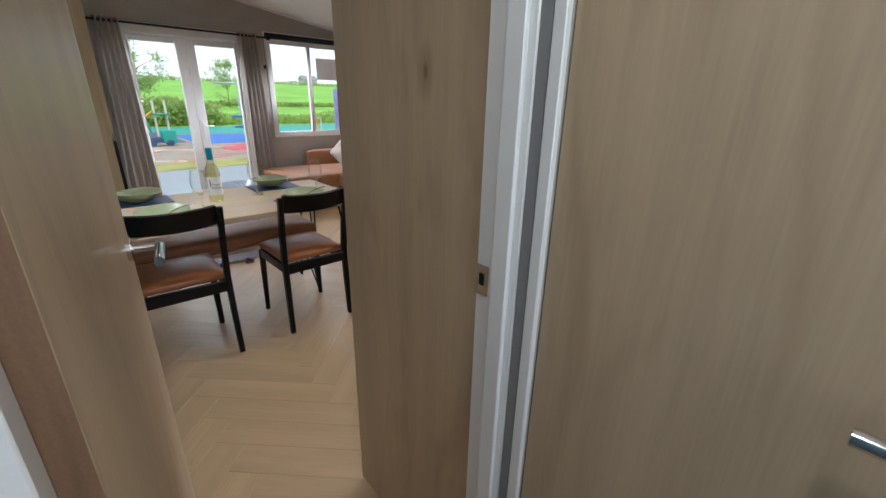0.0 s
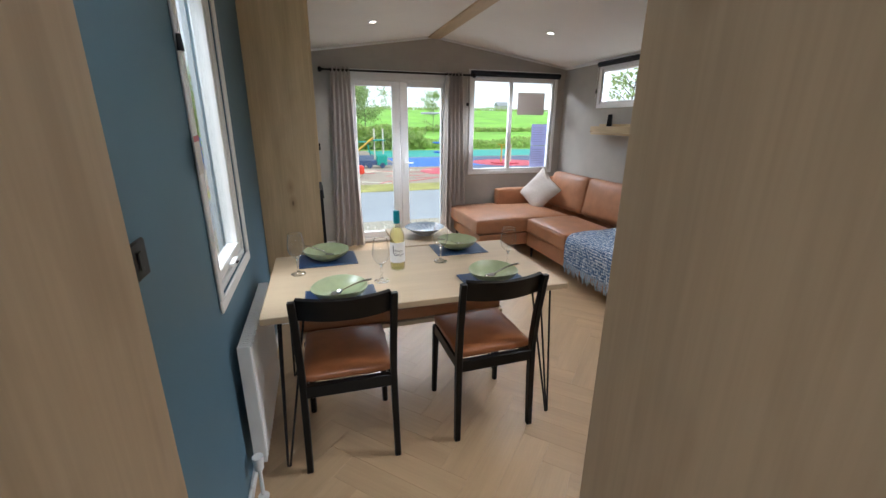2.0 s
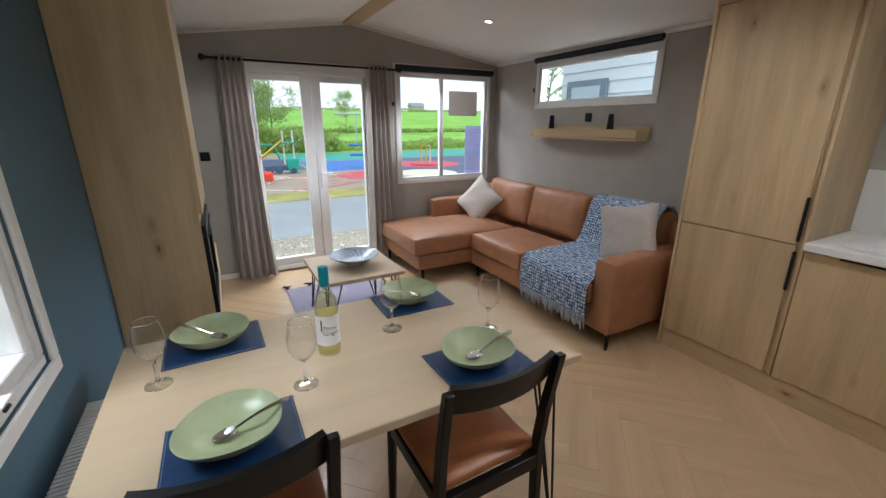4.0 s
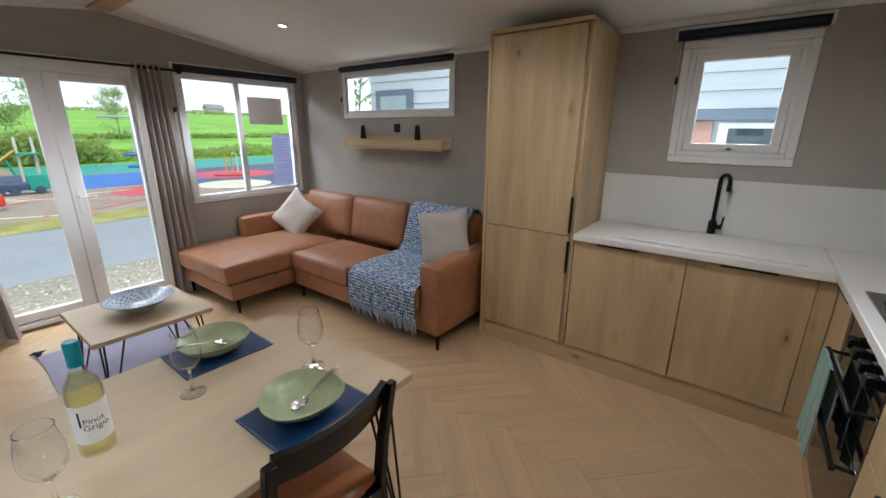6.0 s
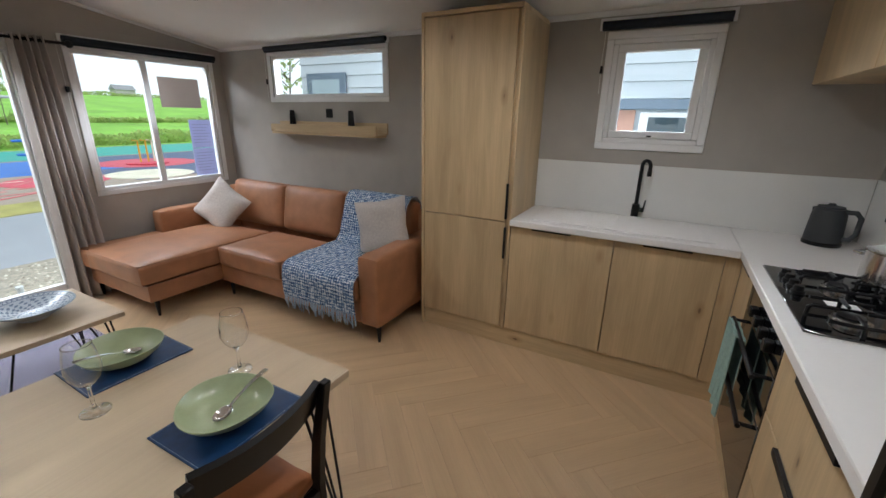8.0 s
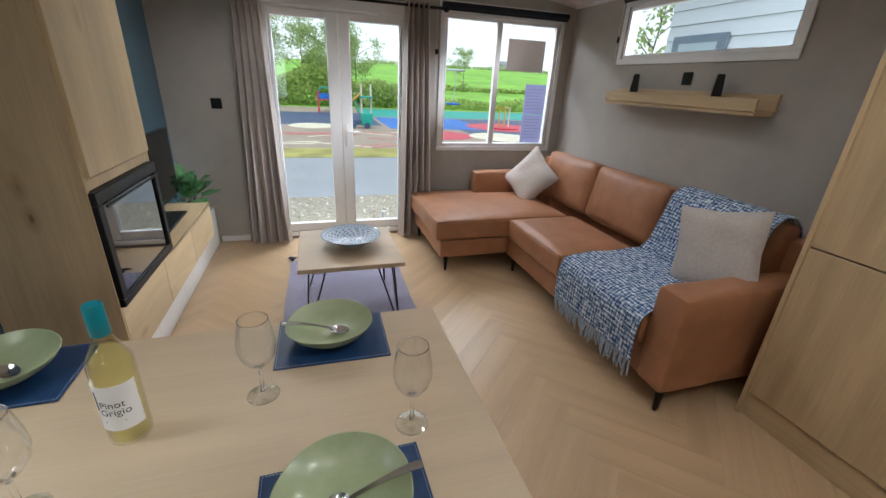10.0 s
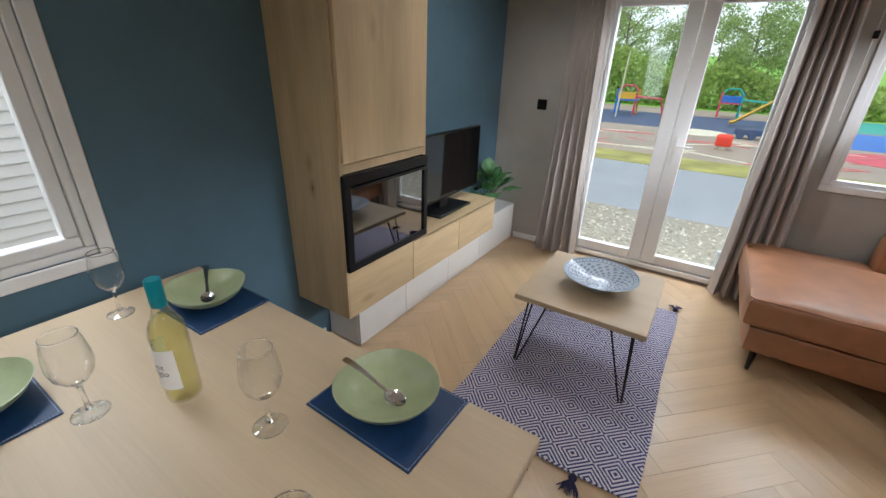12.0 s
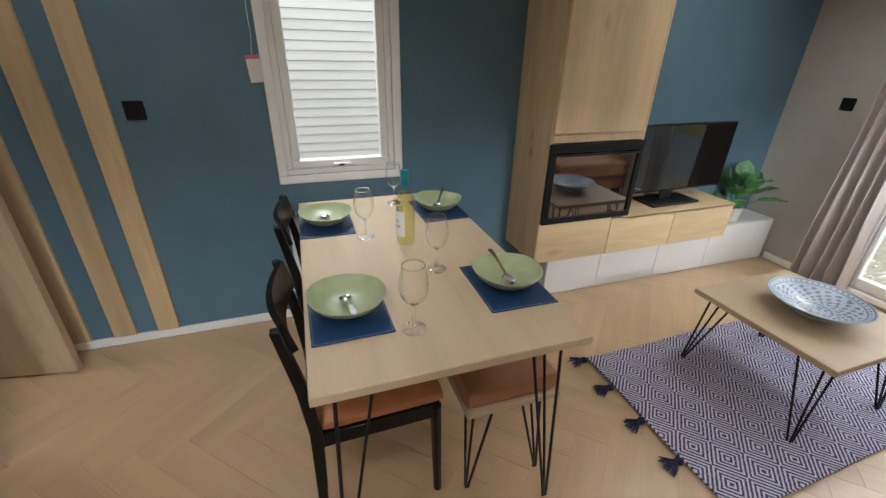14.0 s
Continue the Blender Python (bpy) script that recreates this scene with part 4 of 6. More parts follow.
def tea_towel():
    green = mat("mint_towel", (0.30, 0.44, 0.40), 0.95, spread=0.1, grain=(60, 60, 60), fine=(700, 700, 700), bump=0.6)
    def fn(u, v):
        x = 2.47 + u * 0.20 + 0.01 * math.sin(v * 5)
        w = 0.012 * math.sin(u * 14) * (0.3 + abs(v - 0.5) * 1.4)
        if v < 0.5:
            return (x, YF + 0.024 - w * 0.3, 0.708 - (0.5 - v) * 0.60)
        return (x + 0.01 * math.sin(u * 6) , YF + 0.064 + w, 0.710 - (v - 0.5) * 0.78)
    tagged(part("tea_towel", sheet(fn, 30, 40, 0.004), green, None), "mint green tea towel hung over the oven handle", "towel")


tea_towel()
unit("wall_cabinet", "light oak wall cabinet with a built-in extractor", [(2.79, X1, 1.735, 2.36, None), (2.16, 2.787, 1.735, 2.36, None)], (2.16, X1, BACK, -1.432, 1.735, 2.20), 1)


def extractor():
    e = thing("extractor_hood", (2.5, -1.6, 1.72), "slim steel extractor below the wall cabinet", "extractor")
    part("body", box(2.18, 2.77, BACK + 0.02, -1.44, 1.715, 1.734, 0.003), CHROME, e)
    for i in range(8):
        part("vent_slot", box(2.30 + i * 0.022, 2.312 + i * 0.022, -1.475, -1.452, 1.7135, 1.7155, 0), WHITE, e, "pale vent slot")
    c = part("label_card", turned(box(-0.10, 0.10, -0.001, 0.001, -0.21, 0.0, 0), Matrix.Translation((1.80, -1.425, 1.80)) @ Matrix.Rotation(radians(35), 4, "Z")), plain("pale_blue_card", (0.55, 0.66, 0.72), 0.5), e, "pale blue hanging label card with black border")
    bm = bmesh.new()
    for b in ((-0.08, 0.08, -0.17, -0.164), (-0.08, 0.08, -0.05, -0.044), (-0.08, -0.074, -0.164, -0.05), (0.074, 0.08, -0.164, -0.05)):
        box(b[0], b[1], 0.0012, 0.002, b[2], b[3], 0, bm)
    turned(bm, Matrix.Translation((1.80, -1.425, 1.80)) @ Matrix.Rotation(radians(35), 4, "Z"))
    part("border", bm, PLASTIC, c)


extractor()


def plate_switch(name, at, axis, out, label, category="switch", size=0.08, kind2="switch"):
    s = thing(name, at, label, category)
    x, y, z = at
    h = size / 2
    if axis == 0:
        bm, rk = box(x, x + out * 0.008, y - h, y + h, z - h, z + h, 0.003), box(x + out * 0.0081, x + out * 0.012, y - 0.012, y + 0.012, z - 0.02, z + 0.02, 0.002)
    else:
        bm, rk = box(x - h, x + h, min(y, y + out * 0.008), max(y, y + out * 0.008), z - h, z + h, 0.003), box(x - 0.012, x + 0.012, min(y + out * 0.0081, y + out * 0.012), max(y + out * 0.0081, y + out * 0.012), z - 0.02, z + 0.02, 0.002)
    part("plate", bm, PLASTIC, s)
    part("rocker", rk, PLASTIC, s)


plate_switch("light_switch", (0.001, -0.624, 1.205), 0, 1, "black square light switch on the blue wall")
plate_switch("light_switch", (0.385, G - 0.001, 1.203), 1, -1, "black square switch beside the curtain")
plate_switch("wall_socket", (W - 0.001, 2.03, 1.555), 0, -1, "black wall socket above the shelf", "socket")
plate_switch("wall_socket", (3.30, BACK + 0.010, 1.135), 1, 1, "black square socket on the splashback", "socket", 0.10)

# ---- shelf over the sofa ----


def shelf():
    s = thing("wall_shelf", (3.52, 2.03, 1.36), "light oak ledge shelf on the side wall", "shelf")
    part("ledge", box(3.46, W - 0.001, 1.385, 2.665, 1.36, 1.382, 0.002), OAK_Y, s)
    part("front_lip", box(3.452, 3.470, 1.385, 2.665, 1.383, 1.452, 0.002), OAK_Y, s)
    part("back_board", box(W - 0.020, W - 0.001, 1.365, 2.685, 1.383, 1.478, 0.002), OAK_Y, s)


shelf()
for y in (2.44, 1.715):
    s = thing("small_speaker", (3.53, y, 1.383), "small black tapered speaker on the shelf", "speaker", "speakers on the shelf")
    part("case", lathe([(0, 0), (0.044, 0), (0.044, 0.02), (0.029, 0.19), (0.026, 0.196), (0, 0.197)], 4, (3.53, y, 1.383)), PLASTIC, s)

# ---- media wall ----


def media_wall():
    y0, y1, xf = 1.275, 1.89, 0.372
    t = thing("fireplace_tower", (0.18, 1.58, 0.335), "floor-to-ceiling oak chimney cabinet with glazed fire", "fireplace")
    body = bmesh.new()
    box(0.001, xf, y0, y0 + 0.02, 0.335, 2.215, 0.002, body)
    box(0.001, xf, y1 - 0.02, y1, 0.575, 2.215, 0.002, body)
    box(0.001, xf - 0.002, y0 + 0.021, y1 - 0.021, 1.045, 1.085, 0.002, body)
    box(0.001, xf - 0.004, y0 + 0.021, y1 - 0.021, 1.086, 2.20, 0.0, body)
    part("carcass", body, OAK_Z, t)
    part("front_panel", box(xf - 0.003, xf + 0.017, y0 + 0.012, y1 - 0.03, 1.095, 2.21, 0.002), OAK_Z, t)
    # filled groove; the shade in it is given as dark brown colour
    part("shadow_gap", box(xf - 0.003, xf + 0.006, y1 - 0.029, y1 - 0.019, 1.10, 2.20, 0), mat("brown_gap_shade", (0.10, 0.05, 0.025), 0.7), t, "upright groove with its shade as dark brown colour")
    f0, f1, z0, z1 = y0 + 0.004, y1 - 0.004, 0.59, 1.042
    bm = box(xf - 0.03, xf + 0.02, f0, f1, z1 - 0.048, z1, 0.003)
    box(xf - 0.03, xf + 0.02, f0, f1, z0, z0 + 0.036, 0.003, bm)
    box(xf - 0.03, xf + 0.02, f0, f0 + 0.040, z0 + 0.036, z1 - 0.048, 0.003, bm)
    box(xf - 0.03, xf + 0.02, f1 - 0.032, f1, z0 + 0.036, z1 - 0.048, 0.003, bm)
    part("fire_frame", bm, PLASTIC, t, "black fire surround")
    bm = box(0.05, 0.06, f0, f1, z0, z1, 0)
    box(0.06, xf - 0.03, f0 + 0.002, f0 + 0.01, z0, z1, 0, bm)
    box(0.06, xf - 0.03, f1 - 0.01, f1 - 0.002, z0, z1, 0, bm)
    box(0.06, xf - 0.03, f0 + 0.01, f1 - 0.01, z0, z0 + 0.02, 0, bm)
    box(0.06, xf - 0.03, f0 + 0.01, f1 - 0.01, z1 - 0.02, z1, 0, bm)
    part("firebox", bm, PLASTIC, t, "dark firebox")
    part("glass", box(xf + 0.004, xf + 0.010, f0 + 0.0405, f1 - 0.0325, z0 + 0.0365, z1 - 0.0485, 0), FIRE_GLASS, t, "dark reflective glass")
    part("top_bar", box(xf + 0.0205, xf + 0.028, f0 + 0.05, f1 - 0.01, z1 - 0.066, z1 - 0.054, 0.002), IRON, t)


media_wall()
DR = (1.280, 1.782, 2.285, 2.80)
m_unit = thing("media_unit", (0.18, 2.05, 0.335), "floating oak drawer unit under fire and television", "media unit")
part("body", box(0.001, 0.355, 1.296, 2.798, 0.336, 0.560, 0.001), OAK_Y, m_unit)
part("top", box(0.001, 0.374, 1.891, 2.802, 0.5605, 0.576, 0.001), OAK_Y, m_unit)
for a, b in zip(DR, DR[1:]):
    part("drawer_front", box(0.356, 0.374, a + 0.002, b - 0.002, 0.336, 0.572 if b > 1.8 else 0.586, 0.0015), OAK_Y, m_unit)
plinth = thing("media_plinth", (0.12, 2.5, 0), "white gloss plinth cabinet along the blue wall", "cabinet")
part("body", box(0.001, 0.228, 1.462, G - 0.016, 0.0, 0.334, 0.002), WHITE, plinth)
for a, b in ((1.462, 1.88), (1.88, 2.38), (2.38, 2.86), (2.86, 3.50)):
    part("door", box(0.229, 0.243, a + 0.0015, b - 0.0015, 0.004, 0.333, 0.0015), WHITE, plinth)


def television():
    t = thing("television", (0.20, 2.30, 0.577), "black flat television on its stand", "television")
    m = Matrix.Translation((0.20, 2.36, 0.577)) @ Matrix.Rotation(radians(1), 4, "Z")
    def p(name, bm, material, lab=""):
        return part(name, turned(bm, m), material, t, lab)
    p("case", box(-0.03, 0.0, -0.40, 0.475, 0.07, 0.51, 0.004), PLASTIC)
    p("screen", box(0.0005, 0.003, -0.39, 0.465, 0.085, 0.50, 0), plain("television_glass", (0.003, 0.003, 0.0035), 0.05), "glossy black screen")
    p("neck", box(-0.02, 0.0, -0.05, 0.05, 0.015, 0.075, 0.004), PLASTIC)
    p("stand", box(-0.09, 0.10, -0.20, 0.20, 0.0, 0.016, 0.005), PLASTIC)


television()


def strip(y0, y1):
    tagged(part("wall_batten", box(0.001, 0.020, y0, y1, 0.056, 2.17, 0.002), OAK_Z, None), "upright oak batten on the blue wall", "batten", "oak battens on the wall")


for a, b in ((-1.225, -1.12), (-1.018, -0.915), (-0.815, -0.712)):
    strip(a, b)

# ---- doors and frames of the hall ----


def lever(door, m, material=CHROME):
    """A round rose with a lever, along -x from the rose, in the door's face plane xz; y is out of the door."""
    bm = tube([(0, 0, 0), (0, 0.008, 0)], 0.026, 20)
    tube([(0, 0.007, 0), (0, 0.05, 0), (-0.012, 0.058, 0), (-0.115, 0.058, 0)], [0.010, 0.010, 0.010, 0.0095], 10, bm)
    return part("door_handle", turned(bm, m), material, door, "polished steel lever handle")


def hall_door():
    hinge, free = Vector((0.075, -1.735, 0)), Vector((0.180, -1.12, 0))
    d = thing("door_2", hinge, "oak veneer hall door standing open against the wall", "door", kind="structure")
    L = (free - hinge).length
    a = math.atan2(free.y - hinge.y, free.x - hinge.x)
    m = Matrix.Translation(hinge) @ Matrix.Rotation(a, 4, "Z")
    part("leaf", turned(box(0, L, -0.019, 0.019, 0.012, 1.98, 0.002), m), OAK_DOOR, d)
    # thin strip that colours the hinge edge darker brown than the leaf
    part("edge_strip", turned(box(-0.0015, -0.0003, -0.0188, 0.0188, 0.013, 1.979, 0), m), mat("brown_edge", (0.20, 0.115, 0.065), 0.5, spread=0.2, grain=(60, 60, 4)), d, "darker brown wooden edge")
    lever(d, m @ Matrix.Translation((L - 0.055, -0.019, 1.028)) @ Matrix.Rotation(math.pi, 4, "X") @ Matrix.Rotation(0, 4, "Z"))
    part("latch_plate", turned(box(L, L + 0.002, -0.011, 0.011, 0.94, 1.06, 0), m), CHROME, d)
    for z in (0.25, 1.75):
        part("hinge", turned(box(-0.012, 0.0, 0.012, 0.024, z - 0.04, z + 0.04, 0.001), m), CHROME, d)


hall_door()


def jambs():
    j = thing("door_frame_hall", (0.36, -1.76, 0), "white painted door frame across the hall", "door frame", kind="structure")
    bm = box(HALLX - 0.012, HALLX + 0.016, -1.80, -1.702, 0.0, 2.03, 0.003)
    box(HALLX - 0.024, HALLX - 0.0125, -1.785, -1.748, 0.0, 2.03, 0.002, bm)
    part("jamb", bm, WHITE, j)
    # solid strip whose grey stands in for the shade between the frames
    part("gap_strip", box(HALLX - 0.0105, HALLX - 0.001, -1.8225, -1.801, 0.0, 2.03, 0), GREYJ, j, "flat grey strip for the shaded gap beside the frame")
    part("jamb", box(0.001, 0.063, -1.80, -1.742, 0.0, 2.03, 0.003), WHITE, j)
    part("head", box(0.001, HALLX - 0.001, -1.80, -1.742, 2.031, 2.43 - 0.20, 0.003), WHITE, j)
    bm = box(HALLX - 0.0135, HALLX - 0.0125, -1.735, -1.704, 0.972, 1.034, 0.0)
    part("strike_plate", bm, CHROME, j, "worn steel strike plate")
    part("strike_slot", box(HALLX - 0.0145, HALLX - 0.0136, -1.724, -1.712, 0.992, 1.016, 0), PLASTIC, j)
    b = thing("door_3", (HALLX, -2.2, 0), "closed oak veneer door in the hall side wall", "door", kind="structure")
    bm = box(HALLX - 0.012, HALLX + 0.05, -1.8455, -1.823, 0.0, 2.03, 0.002)
    box(HALLX - 0.012, HALLX + 0.05, -2.53, -2.499, 0.0, 2.03, 0.003, bm)
    box(HALLX - 0.012, HALLX + 0.05, -2.498, -1.846, 2.002, 2.03, 0.003, bm)
    part("frame", bm, WHITE, b)
    part("leaf", box(HALLX + 0.004, HALLX + 0.04, -2.496, -1.848, 0.008, 1.998, 0.002), OAK_DOOR, b)
    lever(b, Matrix.Translation((HALLX + 0.004, -2.355, 1.03)) @ Matrix.Rotation(math.pi / 2, 4, "Z") @ Matrix.Rotation(math.pi, 4, "Y") @ Matrix.Rotation(0, 4, "X"))


jambs()

# ---- curtains, rods and blinds ----


def curtain(x0t, x1t, x0b, x1b, folds, seed, label):
    c = thing("curtain", ((x0b + x1b) / 2, G - 0.09, 0.01), label, "curtain", "curtains at the glazed doors")
    def fn(u, v):
        a0, a1 = x0b + (x0t - x0b) * v, x1b + (x1t - x1b) * v
        amp = 0.038 + 0.012 * (1 - v)
        ph = u * folds * 2 * math.pi + seed
        wob = noise.noise(Vector((u * 3 + seed, v * 2.2, 0))) * 0.02 * (1 - v)
        return (a0 + u * (a1 - a0) + 0.006 * math.sin(ph * 2) + wob, G - 0.085 - 0.04 * (1 - v) + amp * math.sin(ph) + wob, 0.012 + v * 2.05)
    part("cloth", sheet(fn, 110, 26, 0.003), CURTAIN, c)
    bm = bmesh.new()
    for k in range(int(folds * 2)):
        u = (k + 0.5) / (folds * 2)
        x, y, z = fn(u, 1.0)
        bmesh.ops.create_cone(bm, cap_ends=False, segments=14, radius1=0.022, radius2=0.022, depth=0.006, matrix=Matrix.Translation((x, G - 0.085, 2.03)) @ Matrix.Rotation(radians(80), 4, "Y"))
    part("eyelets", bm, IRON, c, "black metal eyelets")


curtain(0.585, 0.80, 0.50, 0.86, 5, 0.4, "taupe eyelet curtain gathered at the door's hinge side")
curtain(1.93, 2.14, 1.88, 2.22, 5, 1.7, "taupe eyelet curtain hanging between door and window")


def curtain_pole():
    p = thing("curtain_pole", (1.35, G - 0.085, 2.03), "black metal curtain pole with round finials", "curtain pole")
    y = G - 0.085
    part("pole", tube([(0.52, y, 2.03), (2.24, y, 2.03)], 0.011, 12), IRON, p)
    for x, s in ((0.52, -1), (2.24, 1)):
        part("finial", turned(lathe([(0, 0), (0.014, 0), (0.016, 0.012), (0.012, 0.016), (0.026, 0.03), (0.029, 0.045), (0.022, 0.06), (0, 0.066)], 16), Matrix.Translation((x, y, 2.03)) @ Matrix.Rotation(radians(90 * s), 4, "Y")), IRON, p)
    for x in (0.545, 1.36, 2.19):
        part("bracket", tube([(x, y, 2.03), (x, G - 0.001, 2.03)], 0.006, 8), IRON, p)


curtain_pole()


def roller_blind(at, size, axis, label, out, cord=True, box_=True):
    """A rolled-up dark blind under a white head rail; size: width."""
    x, y, z = at
    b = thing("roller_blind", at, label, "blind", "rolled-up blinds at the windows")
    h = size / 2
    if axis == 0:
        if box_:
            part("head_rail", box(min(x, x + out * 0.012), max(x, x + out * 0.012), y - h - 0.02, y + h + 0.02, z - 0.015, z + 0.055, 0.003), UPVC, b)
        part("roll", tube([(x + out * 0.035, y - h, z + 0.012), (x + out * 0.035, y + h, z + 0.012)], 0.021, 14), NAVYBAR, b)
        part("bottom_bar", box(min(x + out * 0.03, x + out * 0.042), max(x + out * 0.03, x + out * 0.042), y - h, y + h, z - 0.022, z - 0.008, 0.002), NAVYBAR, b)
    else:
        part("head_rail", box(x - h - 0.02, x + h + 0.02, min(y, y + out * 0.012), max(y, y + out * 0.012), z - 0.015, z + 0.04, 0.003), UPVC, b)
        part("roll", tube([(x - h, y + out * 0.035, z), (x + h, y + out * 0.035, z)], 0.026, 14), NAVYBAR, b)
        part("bottom_bar", box(x - h, x + h, min(y + out * 0.03, y + out * 0.042), max(y + out * 0.03, y + out * 0.042), z - 0.04, z - 0.022, 0.002), NAVYBAR, b)
    return b


roller_blind((W, -0.655, 2.085), 0.68, 0, "rolled-up black blind above the sink window", -1)
roller_blind((W, 2.07, 2.122), 1.44, 0, "rolled-up black blind above the narrow window", -1)
roller_blind((2.885, G, 2.07), 1.24, 1, "rolled-up dark blue blind above the wide window", -1)
roller_blind((0.0, 0.25, 2.09), 0.66, 0, "rolled-up black blind above the dining window", 1)
for y, z0, z1, x in ((-0.335, 1.70, 2.07, W - 0.02), (2.81, 1.70, 2.10, W - 0.02), (-0.10, 1.55, 2.08, 0.02)):
    c = thing("blind_cord", (x, y, z0), "thin blind cord with small weight beside the window", "blind cord", "blind cords")
    part("cord", tube([(x, y, z0), (x, y + 0.004, (z0 + z1) / 2), (x, y, z1)], 0.0015, 5), WHITE, c)
    part("cleat", tube([(x, y, z0 + 0.12), (x, y, z0 + 0.165)], [0.010, 0.007], 8), PLASTIC, c, "small black cleat")
ob = thing("blind_cord", (2.225, G - 0.02, 1.5), "thin blind cord with small weight beside the window", "blind cord", "blind cords")
part("cord", tube([(2.225, G - 0.02, 1.25), (2.222, G - 0.02, 2.06)], 0.0015, 5), WHITE, ob)
part("cleat", box(2.215, 2.24, G - 0.035, G - 0.012, 1.68, 1.72, 0.003), PLASTIC, ob, "small black cleat")

# fixtures for all spots, those added for fill included
for sx, sy, watts in SPOTS_AND_FILL:
    d = thing("downlight", (sx, sy, ceil_z(sx)), "lit recessed round ceiling spotlight, two known and the rest added fill", "ceiling light", "ceiling spotlights")
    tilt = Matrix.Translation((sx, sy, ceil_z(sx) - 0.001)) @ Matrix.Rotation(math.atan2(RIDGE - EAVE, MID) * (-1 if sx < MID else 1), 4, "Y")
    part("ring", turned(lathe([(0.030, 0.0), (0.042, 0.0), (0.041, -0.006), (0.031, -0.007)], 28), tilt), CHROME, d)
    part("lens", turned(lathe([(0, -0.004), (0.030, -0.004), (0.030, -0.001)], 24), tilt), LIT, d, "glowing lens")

# ---- things on the tables ----


def dish():
    d = thing("dinner_bowl", (0, 0, 0), "sage green glazed coupe bowl on a navy mat", "bowl", "green bowls on the table")
    prof = [(0, 0.004), (0.045, 0.004), (0.047, 0.0), (0.052, 0.0), (0.055, 0.006), (0.085, 0.015), (0.112, 0.034), (0.125, 0.052), (0.1265, 0.0535), (0.124, 0.054), (0.109, 0.038), (0.082, 0.021), (0.05, 0.0145), (0, 0.013)]
    bm = lathe([(r * 0.94, z * 1.06) for r, z in prof], 56)
    for v in bm.verts:
        a = math.atan2(v.co.y, v.co.x)
        k = (v.co.xy.length / 0.1185) ** 3
        v.co.x *= 1 + 0.035 * k * math.cos(2 * a + 0.5)
        v.co.y *= 1 + 0.02 * k * math.sin(3 * a)
        v.co.z += 0.004 * k * math.sin(2 * a)
    part("bowl", bm, GREEN, d)
    return d


def spoon():
    s = thing("spoon", (0, 0, 0), "steel dessert spoon lying in a green bowl", "spoon", "spoons in the bowls")
    bm = sheet(lambda u, v: (-0.028 + 0.056 * u, (v - 0.5) * 0.041 * math.sqrt(max(0.0009, 1 - (2 * u - 1) ** 2)), -0.009 * (1 - (2 * u - 1) ** 2) * (1 - (2 * v - 1) ** 2)), 14, 8, 0.0014)
    part("spoon_bowl", bm, CHROME, s)
    def neck(u, v):
        w = 0.0042 + 0.0052 * max(0, u - 0.35) / 0.65
        return (0.024 + 0.135 * u, (v - 0.5) * 2 * w * (1 if u < 0.96 else 0.7), 0.002 + 0.012 * math.sin(u * 2.2))
    part("stem", sheet(neck, 14, 2, 0.0022), CHROME, s)
    return s


def table_mat():
    t = thing("place_mat", (0, 0, 0), "navy leather place mat with stitched edge", "place mat", "navy mats on the table")
    part("mat", box(-0.152, 0.152, -0.115, 0.115, 0.0, 0.004, 0.001), NAVY, t)
    bm = bmesh.new()
    for a, b in (((-0.147, -0.110), (0.147, -0.110)), ((-0.147, 0.110), (0.147, 0.110)), ((-0.147, -0.110), (-0.147, 0.110)), ((0.147, -0.110), (0.147, 0.110))):
        n = int(math.dist(a, b) / 0.006)
        for i in range(n):
            x, y = a[0] + (b[0] - a[0]) * (i + 0.2) / n, a[1] + (b[1] - a[1]) * (i + 0.2) / n
            h = (0.0018, 0.0004) if a[1] == b[1] else (0.0004, 0.0018)
            box(x - h[0], x + h[0], y - h[1], y + h[1], 0.0035, 0.0046, 0, bm)
    part("stitching", bm, plain("pale_thread", (0.45, 0.5, 0.55), 0.8), t, "pale stitching", kind="stuff")
    return t


SETTINGS = ((0.425, 0.117, 4, 0), (1.143, 0.128, 4, 1), (1.143, 0.664, 182, -1), (0.385, 0.665, 150, 1))
first = None
for x, y, spin, tilt in SETTINGS:
    mp, bp = pose(x, y, TH + 0.0005, 0, 0, tilt), pose(x - 0.005, y + 0.002, TH + 0.005, 0, 0, spin + 40)
    sp = pose(x - 0.02 * math.cos(radians(spin)), y - 0.02 * math.sin(radians(spin)), TH + 0.031, 0, -11, spin)
    if first is None:
        first = (table_mat(), dish(), spoon())
        for o, m in zip(first, (mp, bp, sp)):
            o.matrix_basis = m
    else:
        for o, m in zip(first, (mp, bp, sp)):
            copy_thing(o, m)


